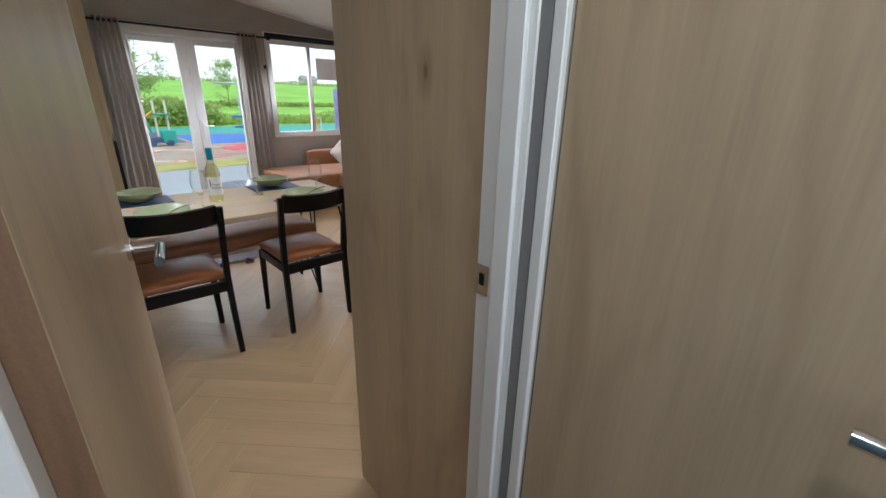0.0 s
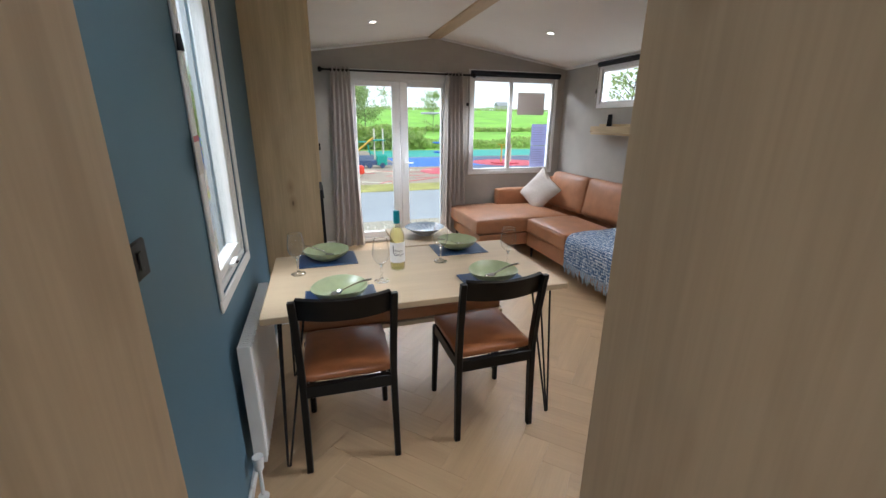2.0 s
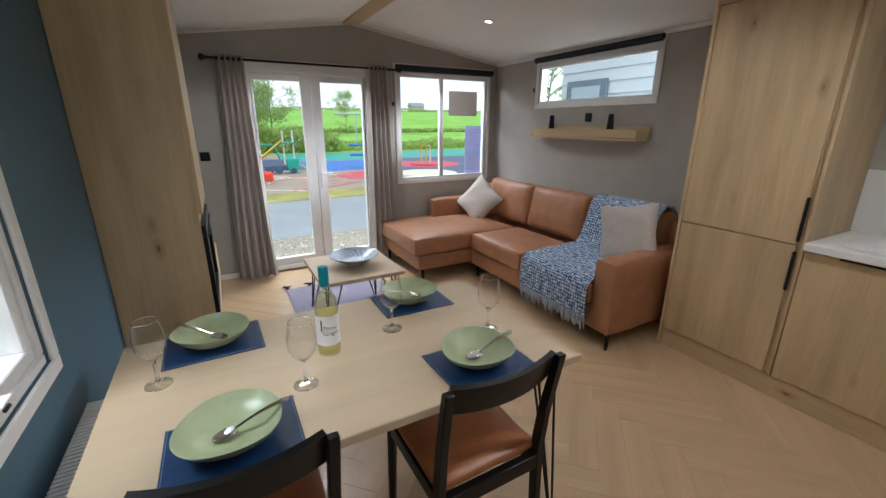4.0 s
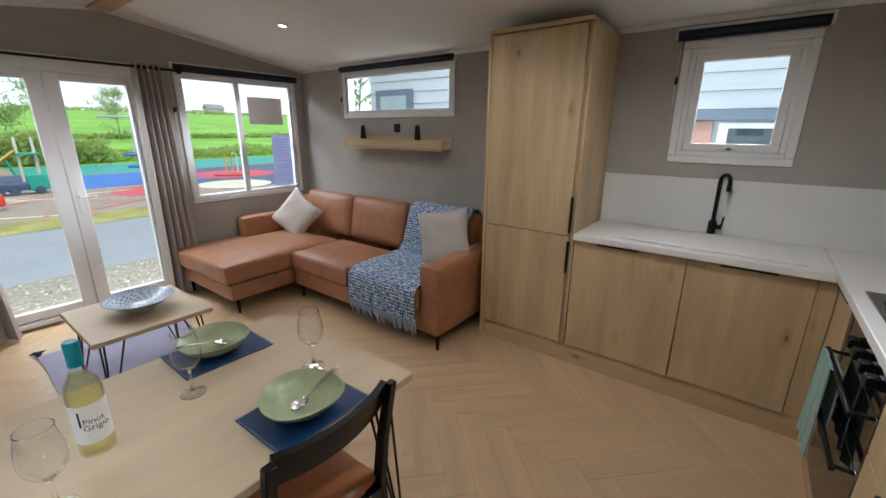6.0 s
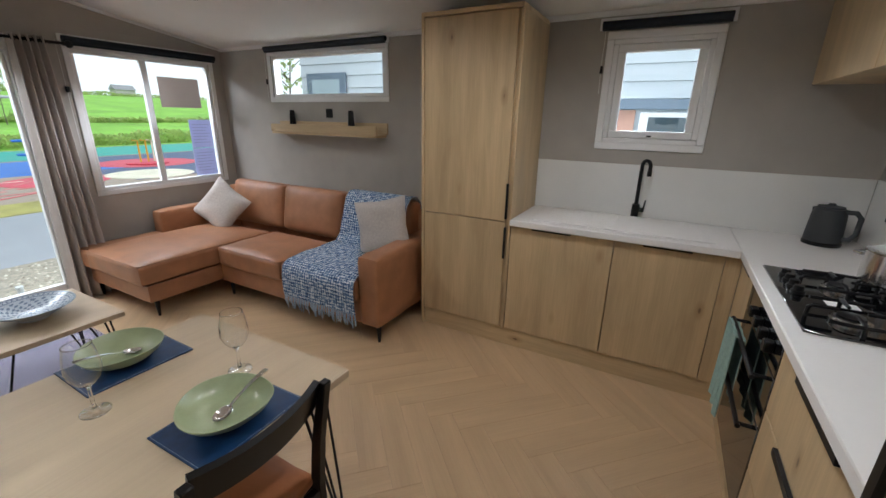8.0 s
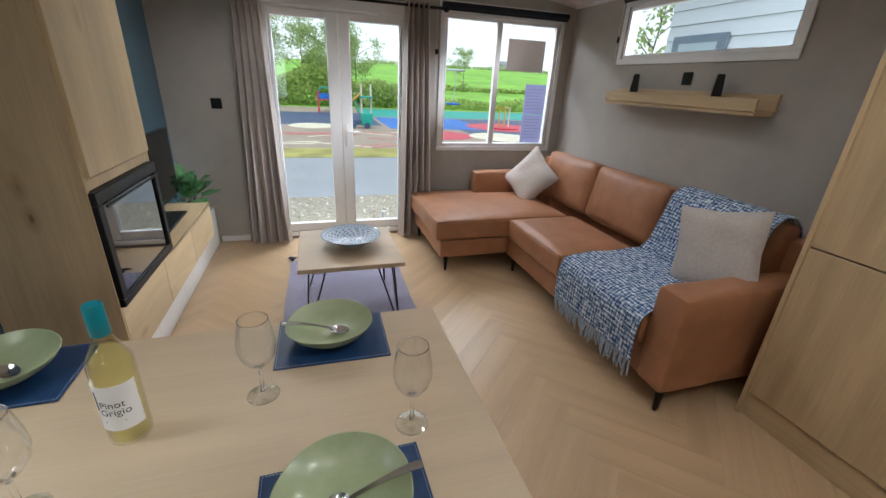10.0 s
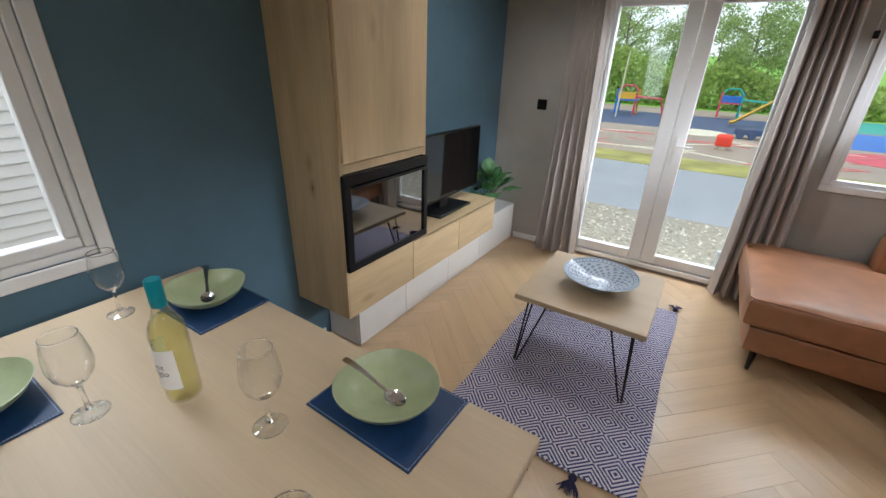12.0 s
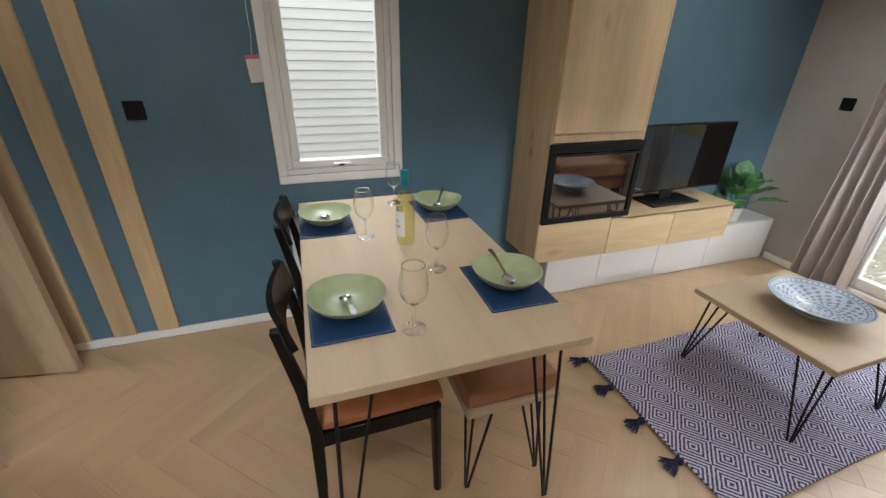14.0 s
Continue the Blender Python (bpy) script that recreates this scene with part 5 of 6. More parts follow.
def wine_glass():
    g = thing("wine_glass", (0, 0, 0), "clear empty stemmed wine glass on the table", "glass", "wine glasses on the table")
    for name, profile, glass in (
            ("foot", [(0.007, 0.0), (0.032, 0.0), (0.0355, 0.0008), (0.0362, 0.0022), (0.034, 0.0032), (0.02, 0.006), (0.0095, 0.013), (0.0068, 0.019)], FOOT_GLASS),
            ("foot_rim", [(0.0338, 0.0012), (0.0355, 0.0006), (0.0364, 0.0018), (0.0355, 0.003), (0.0338, 0.0028), (0.0338, 0.0012)], SOLID_GLASS),
            ("stem", [(0, 0.0135), (0.0066, 0.0135), (0.0046, 0.024), (0.0042, 0.068), (0.006, 0.082), (0.011, 0.0865), (0, 0.0868)], SOLID_GLASS),
            ("bowl", [(0.004, 0.0872), (0.012, 0.088), (0.022, 0.0945), (0.036, 0.114), (0.0415, 0.136), (0.0405, 0.160), (0.0365, 0.185), (0.0315, 0.208)], GLASS),
            ("rim", [(0.0306, 0.2070), (0.0324, 0.2070), (0.0327, 0.2083), (0.0315, 0.2096), (0.0303, 0.2083), (0.0306, 0.2070)], SOLID_GLASS)):
        o = part(name, lathe(profile, 36), glass, g, sharp=70)
        o.visible_shadow = False
    return g


wg = wine_glass()
wg.matrix_basis = pose(0.622, 0.266, TH + 0.0005)
for x, y in ((0.975, 0.468), (1.295, 0.298), (0.237, 0.473)):
    copy_thing(wg, pose(x, y, TH + 0.0005, 0, 0, 90 * x))


def on_cylinder(bm, c, r, face):
    """Bends a flat drawing in xz round an upright cylinder."""
    for v in bm.verts:
        a = face + v.co.x / r
        rr = r + v.co.y
        v.co = (c[0] + rr * math.cos(a), c[1] + rr * math.sin(a), c[2] + v.co.z)
    return bm


def lettering(text, size, x, z, align="CENTER"):
    cu = bpy.data.curves.new("lettering", "FONT")
    cu.body, cu.size, cu.align_x, cu.extrude = text, size, align, 0.0
    ob = bpy.data.objects.new("lettering", cu)
    scene.collection.objects.link(ob)
    bpy.context.view_layer.update()
    me = bpy.data.meshes.new_from_object(ob.evaluated_get(bpy.context.evaluated_depsgraph_get()))
    bm = bmesh.new()
    bm.from_mesh(me)
    bpy.data.objects.remove(ob)
    for v in bm.verts:
        v.co = (v.co.x + x, 0.0, v.co.y + z)
    return bm


def bottle():
    c = (0.728, 0.415, TH + 0.0005)
    b = thing("wine_bottle", c, "white wine bottle with pale label and teal capsule", "bottle")
    r = 0.0375
    o = part("glass", lathe([(0, 0.004), (0.03, 0.0), (0.036, 0.003), (r, 0.012), (r, 0.178), (0.034, 0.198), (0.022, 0.222), (0.0155, 0.238), (0.0145, 0.252), (0.0145, 0.302), (0, 0.303)], 40, c), thin_glass("pale_green_glass", (0.96, 0.97, 0.90), 3.0), b, sharp=70)
    o.visible_shadow = False
    o = part("wine", lathe([(0, 0.008), (0.033, 0.008), (0.0345, 0.014), (0.0345, 0.176), (0.031, 0.196), (0.018, 0.220), (0, 0.221)], 32, c), thin_glass("white_wine", (0.962, 0.945, 0.72), 4.0), b, "pale yellow wine", sharp=70)
    o.visible_shadow = False
    part("capsule", lathe([(0.0152, 0.244), (0.0162, 0.246), (0.0160, 0.304), (0.0145, 0.308), (0, 0.3085)], 28, c), mat("teal_foil", (0.0, 0.22, 0.27), 0.35, spread=0.1, bump=0.02), b, "teal screw capsule")
    face = radians(-100)
    lab = on_cylinder(sheet(lambda u, v: ((u - 0.5) * 0.105, 0.0006, 0.045 + v * 0.105), 30, 2, 0.0004), c, r, face)
    paper = part("label", lab, plain("white_label_paper", (0.78, 0.77, 0.74), 0.6), b, "white paper label with black lettering")
    ink = plain("black_ink", (0.02, 0.02, 0.02), 0.6)
    for txt, size, x, z in (("Pinot", 0.021, 0.006, 0.101), ("Grigio", 0.021, 0.009, 0.083)):
        part("lettering", on_cylinder(lettering(txt, size, x, z), c, r + 0.0014, face), ink, paper)
    bar = box(-0.024, -0.0195, 0, 0.0004, 0.095, 0.137, 0)
    part("lettering", on_cylinder(bar, c, r + 0.0012, face), ink, paper)
    part("small_print", on_cylinder(box(-0.012, 0.022, 0, 0.0003, 0.066, 0.0685, 0), c, r + 0.0012, face), ink, paper)


bottle()


def blue_pattern():
    """Pale glaze with painted rings, a wreath of leaves and a small drawing in the middle."""
    m = mat("blue_painted_ceramic", (0.42, 0.48, 0.55), 0.25, spread=0.06, grain=(20, 20, 20), bump=0.01, coat=0.15)
    n, l = m.node_tree.nodes, m.node_tree.links
    b = n["Principled BSDF"]
    src = b.inputs["Base Color"].links[0].from_socket
    tc, sep, no = n.new("ShaderNodeTexCoord"), n.new("ShaderNodeSeparateXYZ"), n.new("ShaderNodeTexNoise")
    no.inputs["Scale"].default_value, no.inputs["Detail"].default_value = 75, 3
    l.new(tc.outputs["Object"], sep.inputs[0])
    l.new(tc.outputs["Object"], no.inputs["Vector"])

    def op(kind, *args):
        x = n.new("ShaderNodeMath")
        x.operation = kind
        for i, v in enumerate(args):
            if isinstance(v, (int, float)):
                x.inputs[i].default_value = v
            else:
                l.new(v, x.inputs[i])
        return x.outputs[0]

    def band(value, lo, hi):
        return op("MULTIPLY", op("GREATER_THAN", value, lo), op("LESS_THAN", value, hi))

    x, y = sep.outputs[0], sep.outputs[1]
    r = op("SQRT", op("ADD", op("MULTIPLY", x, x), op("MULTIPLY", y, y)))
    turn = op("ARCTAN2", y, x)
    petals = op("MULTIPLY", op("SINE", op("ADD", op("MULTIPLY", turn, 19.0), op("MULTIPLY", r, 90.0))), op("SINE", op("MULTIPLY", r, 210.0)))
    petals = op("GREATER_THAN", op("ADD", petals, op("MULTIPLY", no.outputs["Fac"], 2.6)), 1.55)
    wreath = op("MULTIPLY", petals, band(r, 0.072, 0.152))
    middle = op("MULTIPLY", op("GREATER_THAN", no.outputs["Fac"], 0.53), band(r, 0.0, 0.056))
    rings = op("MAXIMUM", band(r, 0.058, 0.064), op("MAXIMUM", band(r, 0.158, 0.163), band(r, 0.178, 0.184)))
    dots = op("MULTIPLY", band(r, 0.166, 0.175), op("GREATER_THAN", op("SINE", op("MULTIPLY", turn, 48.0)), 0.3))
    ink = op("MAXIMUM", op("MAXIMUM", wreath, middle), op("MAXIMUM", rings, dots))
    mx = n.new("ShaderNodeMix")
    mx.data_type = "RGBA"
    l.new(op("MULTIPLY", ink, 0.8), mx.inputs["Factor"])
    l.new(src, mx.inputs["A"])
    mx.inputs["B"].default_value = (0.10, 0.14, 0.22, 1)
    l.new(mx.outputs["Result"], b.inputs["Base Color"])
    return m


d = thing("serving_bowl", (1.315, 2.145, 0.4375), "large blue and white painted ceramic bowl on the coffee table", "bowl")
c = (1.315, 2.145, 0.4375)
part("outside", lathe([(0, 0.004), (0.055, 0.004), (0.060, 0.0), (0.066, 0.002), (0.066, 0.014), (0.10, 0.028), (0.155, 0.060), (0.185, 0.079), (0.190, 0.0815)], 56, c), mat("grey_white_glaze", (0.55, 0.60, 0.64), 0.25, spread=0.08, bump=0.02), d)
part("inside", lathe([(0.190, 0.0816), (0.187, 0.084), (0.150, 0.066), (0.10, 0.036), (0.05, 0.022), (0, 0.020)], 56, c), blue_pattern(), d, "blue painted inside")


# ---- rug ----


def rug_material():
    m = bpy.data.materials.new("woven_diamond_rug")
    m.use_nodes = True
    n, l = m.node_tree.nodes, m.node_tree.links
    b = n["Principled BSDF"]
    b.inputs["Roughness"].default_value = 0.95
    tc, sep = n.new("ShaderNodeTexCoord"), n.new("ShaderNodeSeparateXYZ")
    no = n.new("ShaderNodeTexNoise")
    no.inputs["Scale"].default_value = 60
    l.new(tc.outputs["Object"], no.inputs["Vector"])
    l.new(tc.outputs["Object"], sep.inputs[0])

    def op(kind, a, bb=None, c=None):
        x = n.new("ShaderNodeMath")
        x.operation = kind
        for i, v in enumerate((a, bb, c)):
            if v is None:
                continue
            if isinstance(v, (int, float)):
                x.inputs[i].default_value = v
            else:
                l.new(v, x.inputs[i])
        return x.outputs[0]

    d = []
    for ch, p in ((0, 0.172), (1, 0.172)):
        w = op("MULTIPLY_ADD", no.outputs["Fac"], 0.004, sep.outputs[ch])
        d.append(op("ABSOLUTE", op("SUBTRACT", op("FRACT", op("DIVIDE", w, p)), 0.5)))
    r = op("ADD", d[0], d[1])
    k = op("SINE", op("MULTIPLY", r, 2 * math.pi * 8.0))
    mr = n.new("ShaderNodeMapRange")
    mr.inputs["From Min"].default_value, mr.inputs["From Max"].default_value = -0.25, 0.25
    l.new(k, mr.inputs["Value"])
    mx = n.new("ShaderNodeMix")
    mx.data_type = "RGBA"
    l.new(mr.outputs[0], mx.inputs["Factor"])
    mx.inputs["A"].default_value, mx.inputs["B"].default_value = (0.045, 0.04, 0.15, 1), (0.56, 0.53, 0.58, 1)
    l.new(mx.outputs["Result"], b.inputs["Base Color"])
    bp = n.new("ShaderNodeBump")
    bp.inputs["Strength"].default_value, bp.inputs["Distance"].default_value = 0.5, 0.003
    wv = n.new("ShaderNodeTexNoise")
    wv.inputs["Scale"].default_value = 450
    l.new(tc.outputs["Object"], wv.inputs["Vector"])
    l.new(wv.outputs["Fac"], bp.inputs["Height"])
    l.new(bp.outputs[0], b.inputs["Normal"])
    return m


rug = thing("rug", (1.295, 2.13, 0.004), "navy and white diamond woven rug with tassels", "rug")
part("weave", sheet(lambda u, v: (0.868 + u * 0.855 + 0.006 * math.sin(v * 9), 1.352 + v * 1.565 + 0.006 * math.sin(u * 7), 0.0105 + 0.0015 * noise.noise(Vector((u * 5, v * 8, 0)))), 30, 50, -0.0065), rug_material(), rug)
navy_wool = mat("navy_wool", (0.018, 0.016, 0.055), 0.95, spread=0.3, grain=(200, 200, 200), bump=0.6)
rnd = random.Random(9)
for y, s in ((1.352, -1), (2.917, 1)):
    for i in range(5):
        x = 0.885 + i * 0.205
        bm = bmesh.new()
        bmesh.ops.create_icosphere(bm, subdivisions=2, radius=0.017, matrix=Matrix.Translation((x, y + s * 0.028, 0.021)))
        for k in range(26):
            a = rnd.uniform(-0.75, 0.75)
            L = rnd.uniform(0.05, 0.075)
            p = Vector((x, y + s * 0.035, 0.02 + rnd.uniform(-0.006, 0.012)))
            q = p + Vector((math.sin(a) * L, s * math.cos(a) * L, 0))
            q.z = 0.008 + rnd.uniform(0, 0.01)
            tube([p, (p + q) / 2 + Vector((0, 0, 0.004)), q], [0.004, 0.004, 0.002], 4, bm)
        tube([(x, y, 0.008), (x, y + s * 0.025, 0.016)], 0.004, 5, bm)
        part("tassel", bm, navy_wool, rug, "navy wool tassel")

# ---- plant, papers, tag ----


def plant():
    c = Vector((0.15, 3.13, 0.3345))
    p = thing("potted_plant", c, "green leafy plant in a pale pot on the plinth", "plant")
    part("pot", lathe([(0, 0.0), (0.045, 0.0), (0.050, 0.004), (0.062, 0.105), (0.064, 0.11), (0.058, 0.11), (0.054, 0.09), (0, 0.088)], 28, c), mat("pale_pot", (0.62, 0.60, 0.55), 0.6, spread=0.05), p)
    green = mat("plant_leaf", (0.075, 0.21, 0.07), 0.4, spread=0.45, grain=(25, 25, 25), bump=0.08)
    stem = mat("plant_stem", (0.07, 0.12, 0.04), 0.6)
    r = random.Random(21)
    for i in range(24):
        a = i * 2.4 + r.uniform(-0.3, 0.3)
        el = r.uniform(0.15, 1.5)
        d = Vector((math.cos(a) * math.cos(el), math.sin(a) * math.cos(el), math.sin(el)))
        L = r.uniform(0.10, 0.24) + 0.10 * max(0, el - 0.9)
        s0 = c + Vector((math.cos(a) * 0.015, math.sin(a) * 0.015, 0.085))
        s1 = s0 + d * L * 0.62 + Vector((0, 0, 0.05))
        s1.x = max(s1.x, 0.05)
        part("stem", tube([s0, (s0 + s1) / 2 + Vector((0, 0, 0.012)), s1], [0.003, 0.0025, 0.002], 5), stem, p)
        side = d.cross(Vector((0, 0, 1))).normalized()
        fall = r.uniform(0.02, 0.09)
        def leaf(u, v, s1=s1, d=d, side=side, fall=fall, L=L):
            w = 0.060 * math.sin(math.pi * min(1, u ** 0.85 * 0.94 + 0.06)) ** 1.1
            q = s1 + d * (u * 0.195) + Vector((0, 0, -fall * u * u)) + side * ((v - 0.5) * 2 * w)
            q.z += 0.008 * abs(v - 0.5) * 2 + 0.004 * math.sin(u * 12 + v * 3)
            q.x, q.y = max(q.x, 0.006), min(q.y, G - 0.006)
            return q
        part("leaf", sheet(leaf, 9, 4, 0.0008), green, p)


plant()
card = thing("window_card", (3.14, G + 0.026, 1.58), "plain grey card stuck on the wide window", "card")
part("card", box(2.945, 3.335, G + 0.029, G + 0.032, 1.585, 1.86, 0), paper("grey_card", (0.48, 0.43, 0.40)), card)
for z0, z1 in ((0.905, 1.185), (1.19, 1.47)):
    n_ = thing("window_notice", (3.29, G + 0.026, z0), "pale lilac printed notice stuck on the window glass", "notice", "notices on the window")
    sh = part("sheet", box(3.175, 3.405, G + 0.029, G + 0.0315, z0, z1, 0), paper("lilac_paper", (0.62, 0.64, 0.84)), n_)
    for i in range(7):
        part("print_line", box(3.20, 3.38 - 0.02 * (i % 3), G + 0.0280, G + 0.0287, z1 - 0.05 - i * 0.03, z1 - 0.044 - i * 0.03, 0), plain("faint_print", (0.42, 0.43, 0.58), 0.7), sh)
t = thing("paper_tag", (0.02, -0.10, 1.32), "small white and pink tag hanging beside the window", "tag")
part("tag", turned(box(-0.001, 0.001, -0.03, 0.03, 0.0, 0.115, 0), Matrix.Translation((0.022, -0.10, 1.32)) @ Matrix.Rotation(radians(4), 4, "X")), plain("tag_paper", (0.70, 0.66, 0.62), 0.7), t)
part("stripe", turned(box(0.0012, 0.0018, -0.03, 0.03, 0.098, 0.115, 0), Matrix.Translation((0.022, -0.10, 1.32)) @ Matrix.Rotation(radians(4), 4, "X")), plain("tag_pink", (0.50, 0.16, 0.20), 0.7), t, "pink band")
part("string", tube([(0.022, -0.108, 1.432), (0.02, -0.098, 1.52), (0.018, -0.10, 1.60)], 0.001, 5), WHITE, t)

# ---- outdoors ----
GRASS = mat("field_grass", (0.22, 0.46, 0.05), 0.9, spread=0.25, grain=(0.15, 0.15, 0.15), fine=(3, 3, 3), bump=0.3)
VERGE = mat("verge_grass", (0.33, 0.31, 0.09), 0.9, spread=0.35, grain=(1.2, 1.2, 1.2), fine=(12, 12, 12), bump=0.5)
ROAD = mat("pale_asphalt", (0.30, 0.32, 0.34), 0.9, spread=0.06, grain=(1.5, 1.5, 1.5), fine=(90, 90, 90), bump=0.2)
GRAVEL = mat("gravel_bed", (0.30, 0.27, 0.21), 0.9, spread=0.3, grain=(14, 14, 14), fine=(70, 70, 70), bump=1.0)
TAN = mat("play_surface_tan", (0.34, 0.28, 0.22), 0.9, spread=0.12, grain=(0.8, 0.8, 0.8), fine=(30, 30, 30), bump=0.2)


def paint(name, c, rough=0.6):
    return mat(name, c, rough, spread=0.12, grain=(2, 2, 2), fine=(30, 30, 30), bump=0.05)


P_BLUE, P_DARK, P_RED, P_WHITE = paint("blue_surface", (0.02, 0.15, 0.52)), paint("navy_surface", (0.05, 0.08, 0.16)), paint("red_surface", (0.55, 0.06, 0.09)), paint("cream_surface", (0.70, 0.66, 0.50))
P_TEAL, P_YELLOW, P_PINK = paint("teal_paint", (0.02, 0.34, 0.27)), paint("yellow_paint", (0.65, 0.38, 0.03)), paint("pink_line_paint", (0.55, 0.16, 0.15))
P_STEEL = paint("grey_steel", (0.45, 0.50, 0.52))
paint_grey = paint("pale_grey_plastic", (0.5, 0.52, 0.52))


def ground_z(y):
    pts = ((-3000, GROUND), (32, GROUND), (60, 0.0), (110, 3.2), (165, 6.4), (200, 6.6), (3000, 6.6))
    for (a, za), (b, zb) in zip(pts, pts[1:]):
        if y <= b:
            return za + (zb - za) * (y - a) / (b - a)
    return 6.6


xs = [-3000, -400, -120, -40, -10, 20, 60, 120, 240, 500, 3000]
ys = [-3000, -300, -40, 0, 32, 40, 50, 60, 75, 90, 110, 130, 150, 165, 180, 200, 400, 3000]
bm = bmesh.new()
grid = [[bm.verts.new((x, y, ground_z(y) + (0.5 * noise.noise(Vector((x * 0.01, y * 0.02, 0))) if y > 60 else 0))) for y in ys] for x in xs]
for i in range(len(xs) - 1):
    for j in range(len(ys) - 1):
        bm.faces.new((grid[i][j], grid[i + 1][j], grid[i + 1][j + 1], grid[i][j + 1]))
setting("ground", bm, GRASS, "bright green grass field rising to the horizon", "ground")


def flat(name, x0, x1, y0, y1, lift, material, label, category):
    return setting(name, box(x0, x1, y0, y1, GROUND - 0.02, GROUND + lift, 0), material, label, category)


flat("pavement_gravel", -12, 20, -8, 7.15, 0.004, GRAVEL, "pale gravel strip around the caravan", "gravel")
flat("road", -60, 60, 7.15, 11.1, 0.006, ROAD, "pale grey asphalt site road", "road")
flat("ground_verge", -60, 60, 11.1, 12.6, 0.02, VERGE, "thin dry grass verge beside the road", "grass")
flat("pavement_play", -25, 24, 12.6, 30.5, 0.008, TAN, "tan play area surface", "play area")
flat("pavement_navy", -22, 4.2, 19.3, 26.0, 0.012, P_DARK, "dark navy soft play surface", "play area")
flat("pavement_blue", 4.4, 9.2, 18.2, 23.5, 0.016, P_BLUE, "bright blue soft play surface", "play area")
flat("pavement_grey", 7.6, 24, 14.4, 23.6, 0.012, P_DARK, "dark soft play surface by the roundabout", "play area")
flat("pavement_teal", 4, 24, 24.0, 30.0, 0.016, P_TEAL, "teal green soft play surface", "play area")


def disc(x, y, r, material, label, lift):
    bm = lathe([(0, GROUND + lift), (r, GROUND + lift), (r, GROUND)], 40, (x, y, 0))
    tagged(part("painted_circle", bm, material, None, kind="structure"), label, "play area")


disc(6.1, 16.1, 1.35, P_RED, "red painted circle on the play area", 0.020)
disc(10.4, 19.4, 1.9, P_RED, "red painted circle on the play area", 0.020)
disc(8.6, 15.6, 1.35, P_WHITE, "cream painted circle on the play area", 0.024)
disc(1.1, 18.8, 1.0, P_WHITE, "cream painted circle on the play area", 0.024)
rnd = random.Random(5)
lines = new("painted_lines")
tagged(lines, "pink and white lines painted on the tan surface", "painted lines", kind="structure")
for i in range(34):
    x, y, a, L = rnd.uniform(-4, 5.5), rnd.uniform(12.9, 17.0), rnd.uniform(-0.5, 0.9), rnd.uniform(0.6, 2.6)
    part("painted_line", turned(box(-L / 2, L / 2, -0.05, 0.05, GROUND + 0.006, GROUND + 0.014 + i * 0.0004, 0), Matrix.Translation((x, y, 0)) @ Matrix.Rotation(a, 4, "Z")), P_PINK if i % 3 else P_WHITE, lines)
rnd = random.Random(6)
bm = bmesh.new()
verts, faces = [], []
for i in range(5200):
    x, y, s = rnd.uniform(-3, 7), rnd.uniform(3.7, 7.1), rnd.uniform(0.012, 0.03)
    k = len(verts)
    a = rnd.uniform(0, 3)
    ca, sa = math.cos(a) * s, math.sin(a) * s
    verts += [(x + ca, y + sa, GROUND + 0.004), (x - sa, y + ca * 0.8, GROUND + 0.004), (x - ca * 0.9, y - sa, GROUND + 0.004), (x + sa, y - ca, GROUND + 0.004), (x, y, GROUND + 0.004 + s * rnd.uniform(0.6, 1.0))]
    faces += [(k, k + 1, k + 4), (k + 1, k + 2, k + 4), (k + 2, k + 3, k + 4), (k + 3, k, k + 4)]
me = bpy.data.meshes.new("gravel_stones")
me.from_pydata(verts, [], faces)
stone = bpy.data.materials.new("gravel_stone")
stone.use_nodes = True
geo, rmp = stone.node_tree.nodes.new("ShaderNodeNewGeometry"), stone.node_tree.nodes.new("ShaderNodeValToRGB")
rmp.color_ramp.elements[0].color, rmp.color_ramp.elements[1].color = (0.20, 0.17, 0.13, 1), (0.62, 0.58, 0.48, 1)
stone.node_tree.links.new(geo.outputs["Random Per Island"], rmp.inputs[0])
stone.node_tree.links.new(rmp.outputs[0], stone.node_tree.nodes["Principled BSDF"].inputs["Base Color"])
stone.node_tree.nodes["Principled BSDF"].inputs["Roughness"].default_value = 0.9
me.materials.append(stone)
tagged(new("gravel_stones", me), "loose pale gravel stones outside the doors", "gravel", kind="stuff")

p_ = thing("service_post", (2.02, 5.3, GROUND), "short pale service post standing in the gravel", "post")
part("post", tube([(2.02, 5.3, GROUND), (2.02, 5.3, GROUND + 0.26)], [0.03, 0.028], 10), paint_grey, p_)
part("cap", lathe([(0, 0.27), (0.034, 0.268), (0.036, 0.25), (0.03, 0.248)], 14, (2.02, 5.3, GROUND)), paint_grey, p_)

# play equipment
Z0 = GROUND + 0.012
m = thing("play_mast", (7.0, 19.0, Z0), "grey steel play mast with blue hanging discs", "play equipment")
part("mast", tube([(7.0, 19.0, Z0), (7.0, 19.0, 1.95)], 0.06, 12), P_STEEL, m)
part("crossbar", tube([(5.5, 19.0, 1.93), (8.0, 19.0, 1.97)], 0.045, 10), P_STEEL, m)
for x, z in ((6.45, 0.52), (6.5, 0.05), (7.5, 0.5)):
    part("seat_disc", lathe([(0, -0.04), (0.32, -0.04), (0.36, 0), (0.32, 0.03), (0, 0.03)], 20, (x, 19.0, z)), P_BLUE, m)
    part("hanger", tube([(x, 19.0, z), (x + 0.1, 19.0, 1.94)], 0.02, 6), P_STEEL, m)
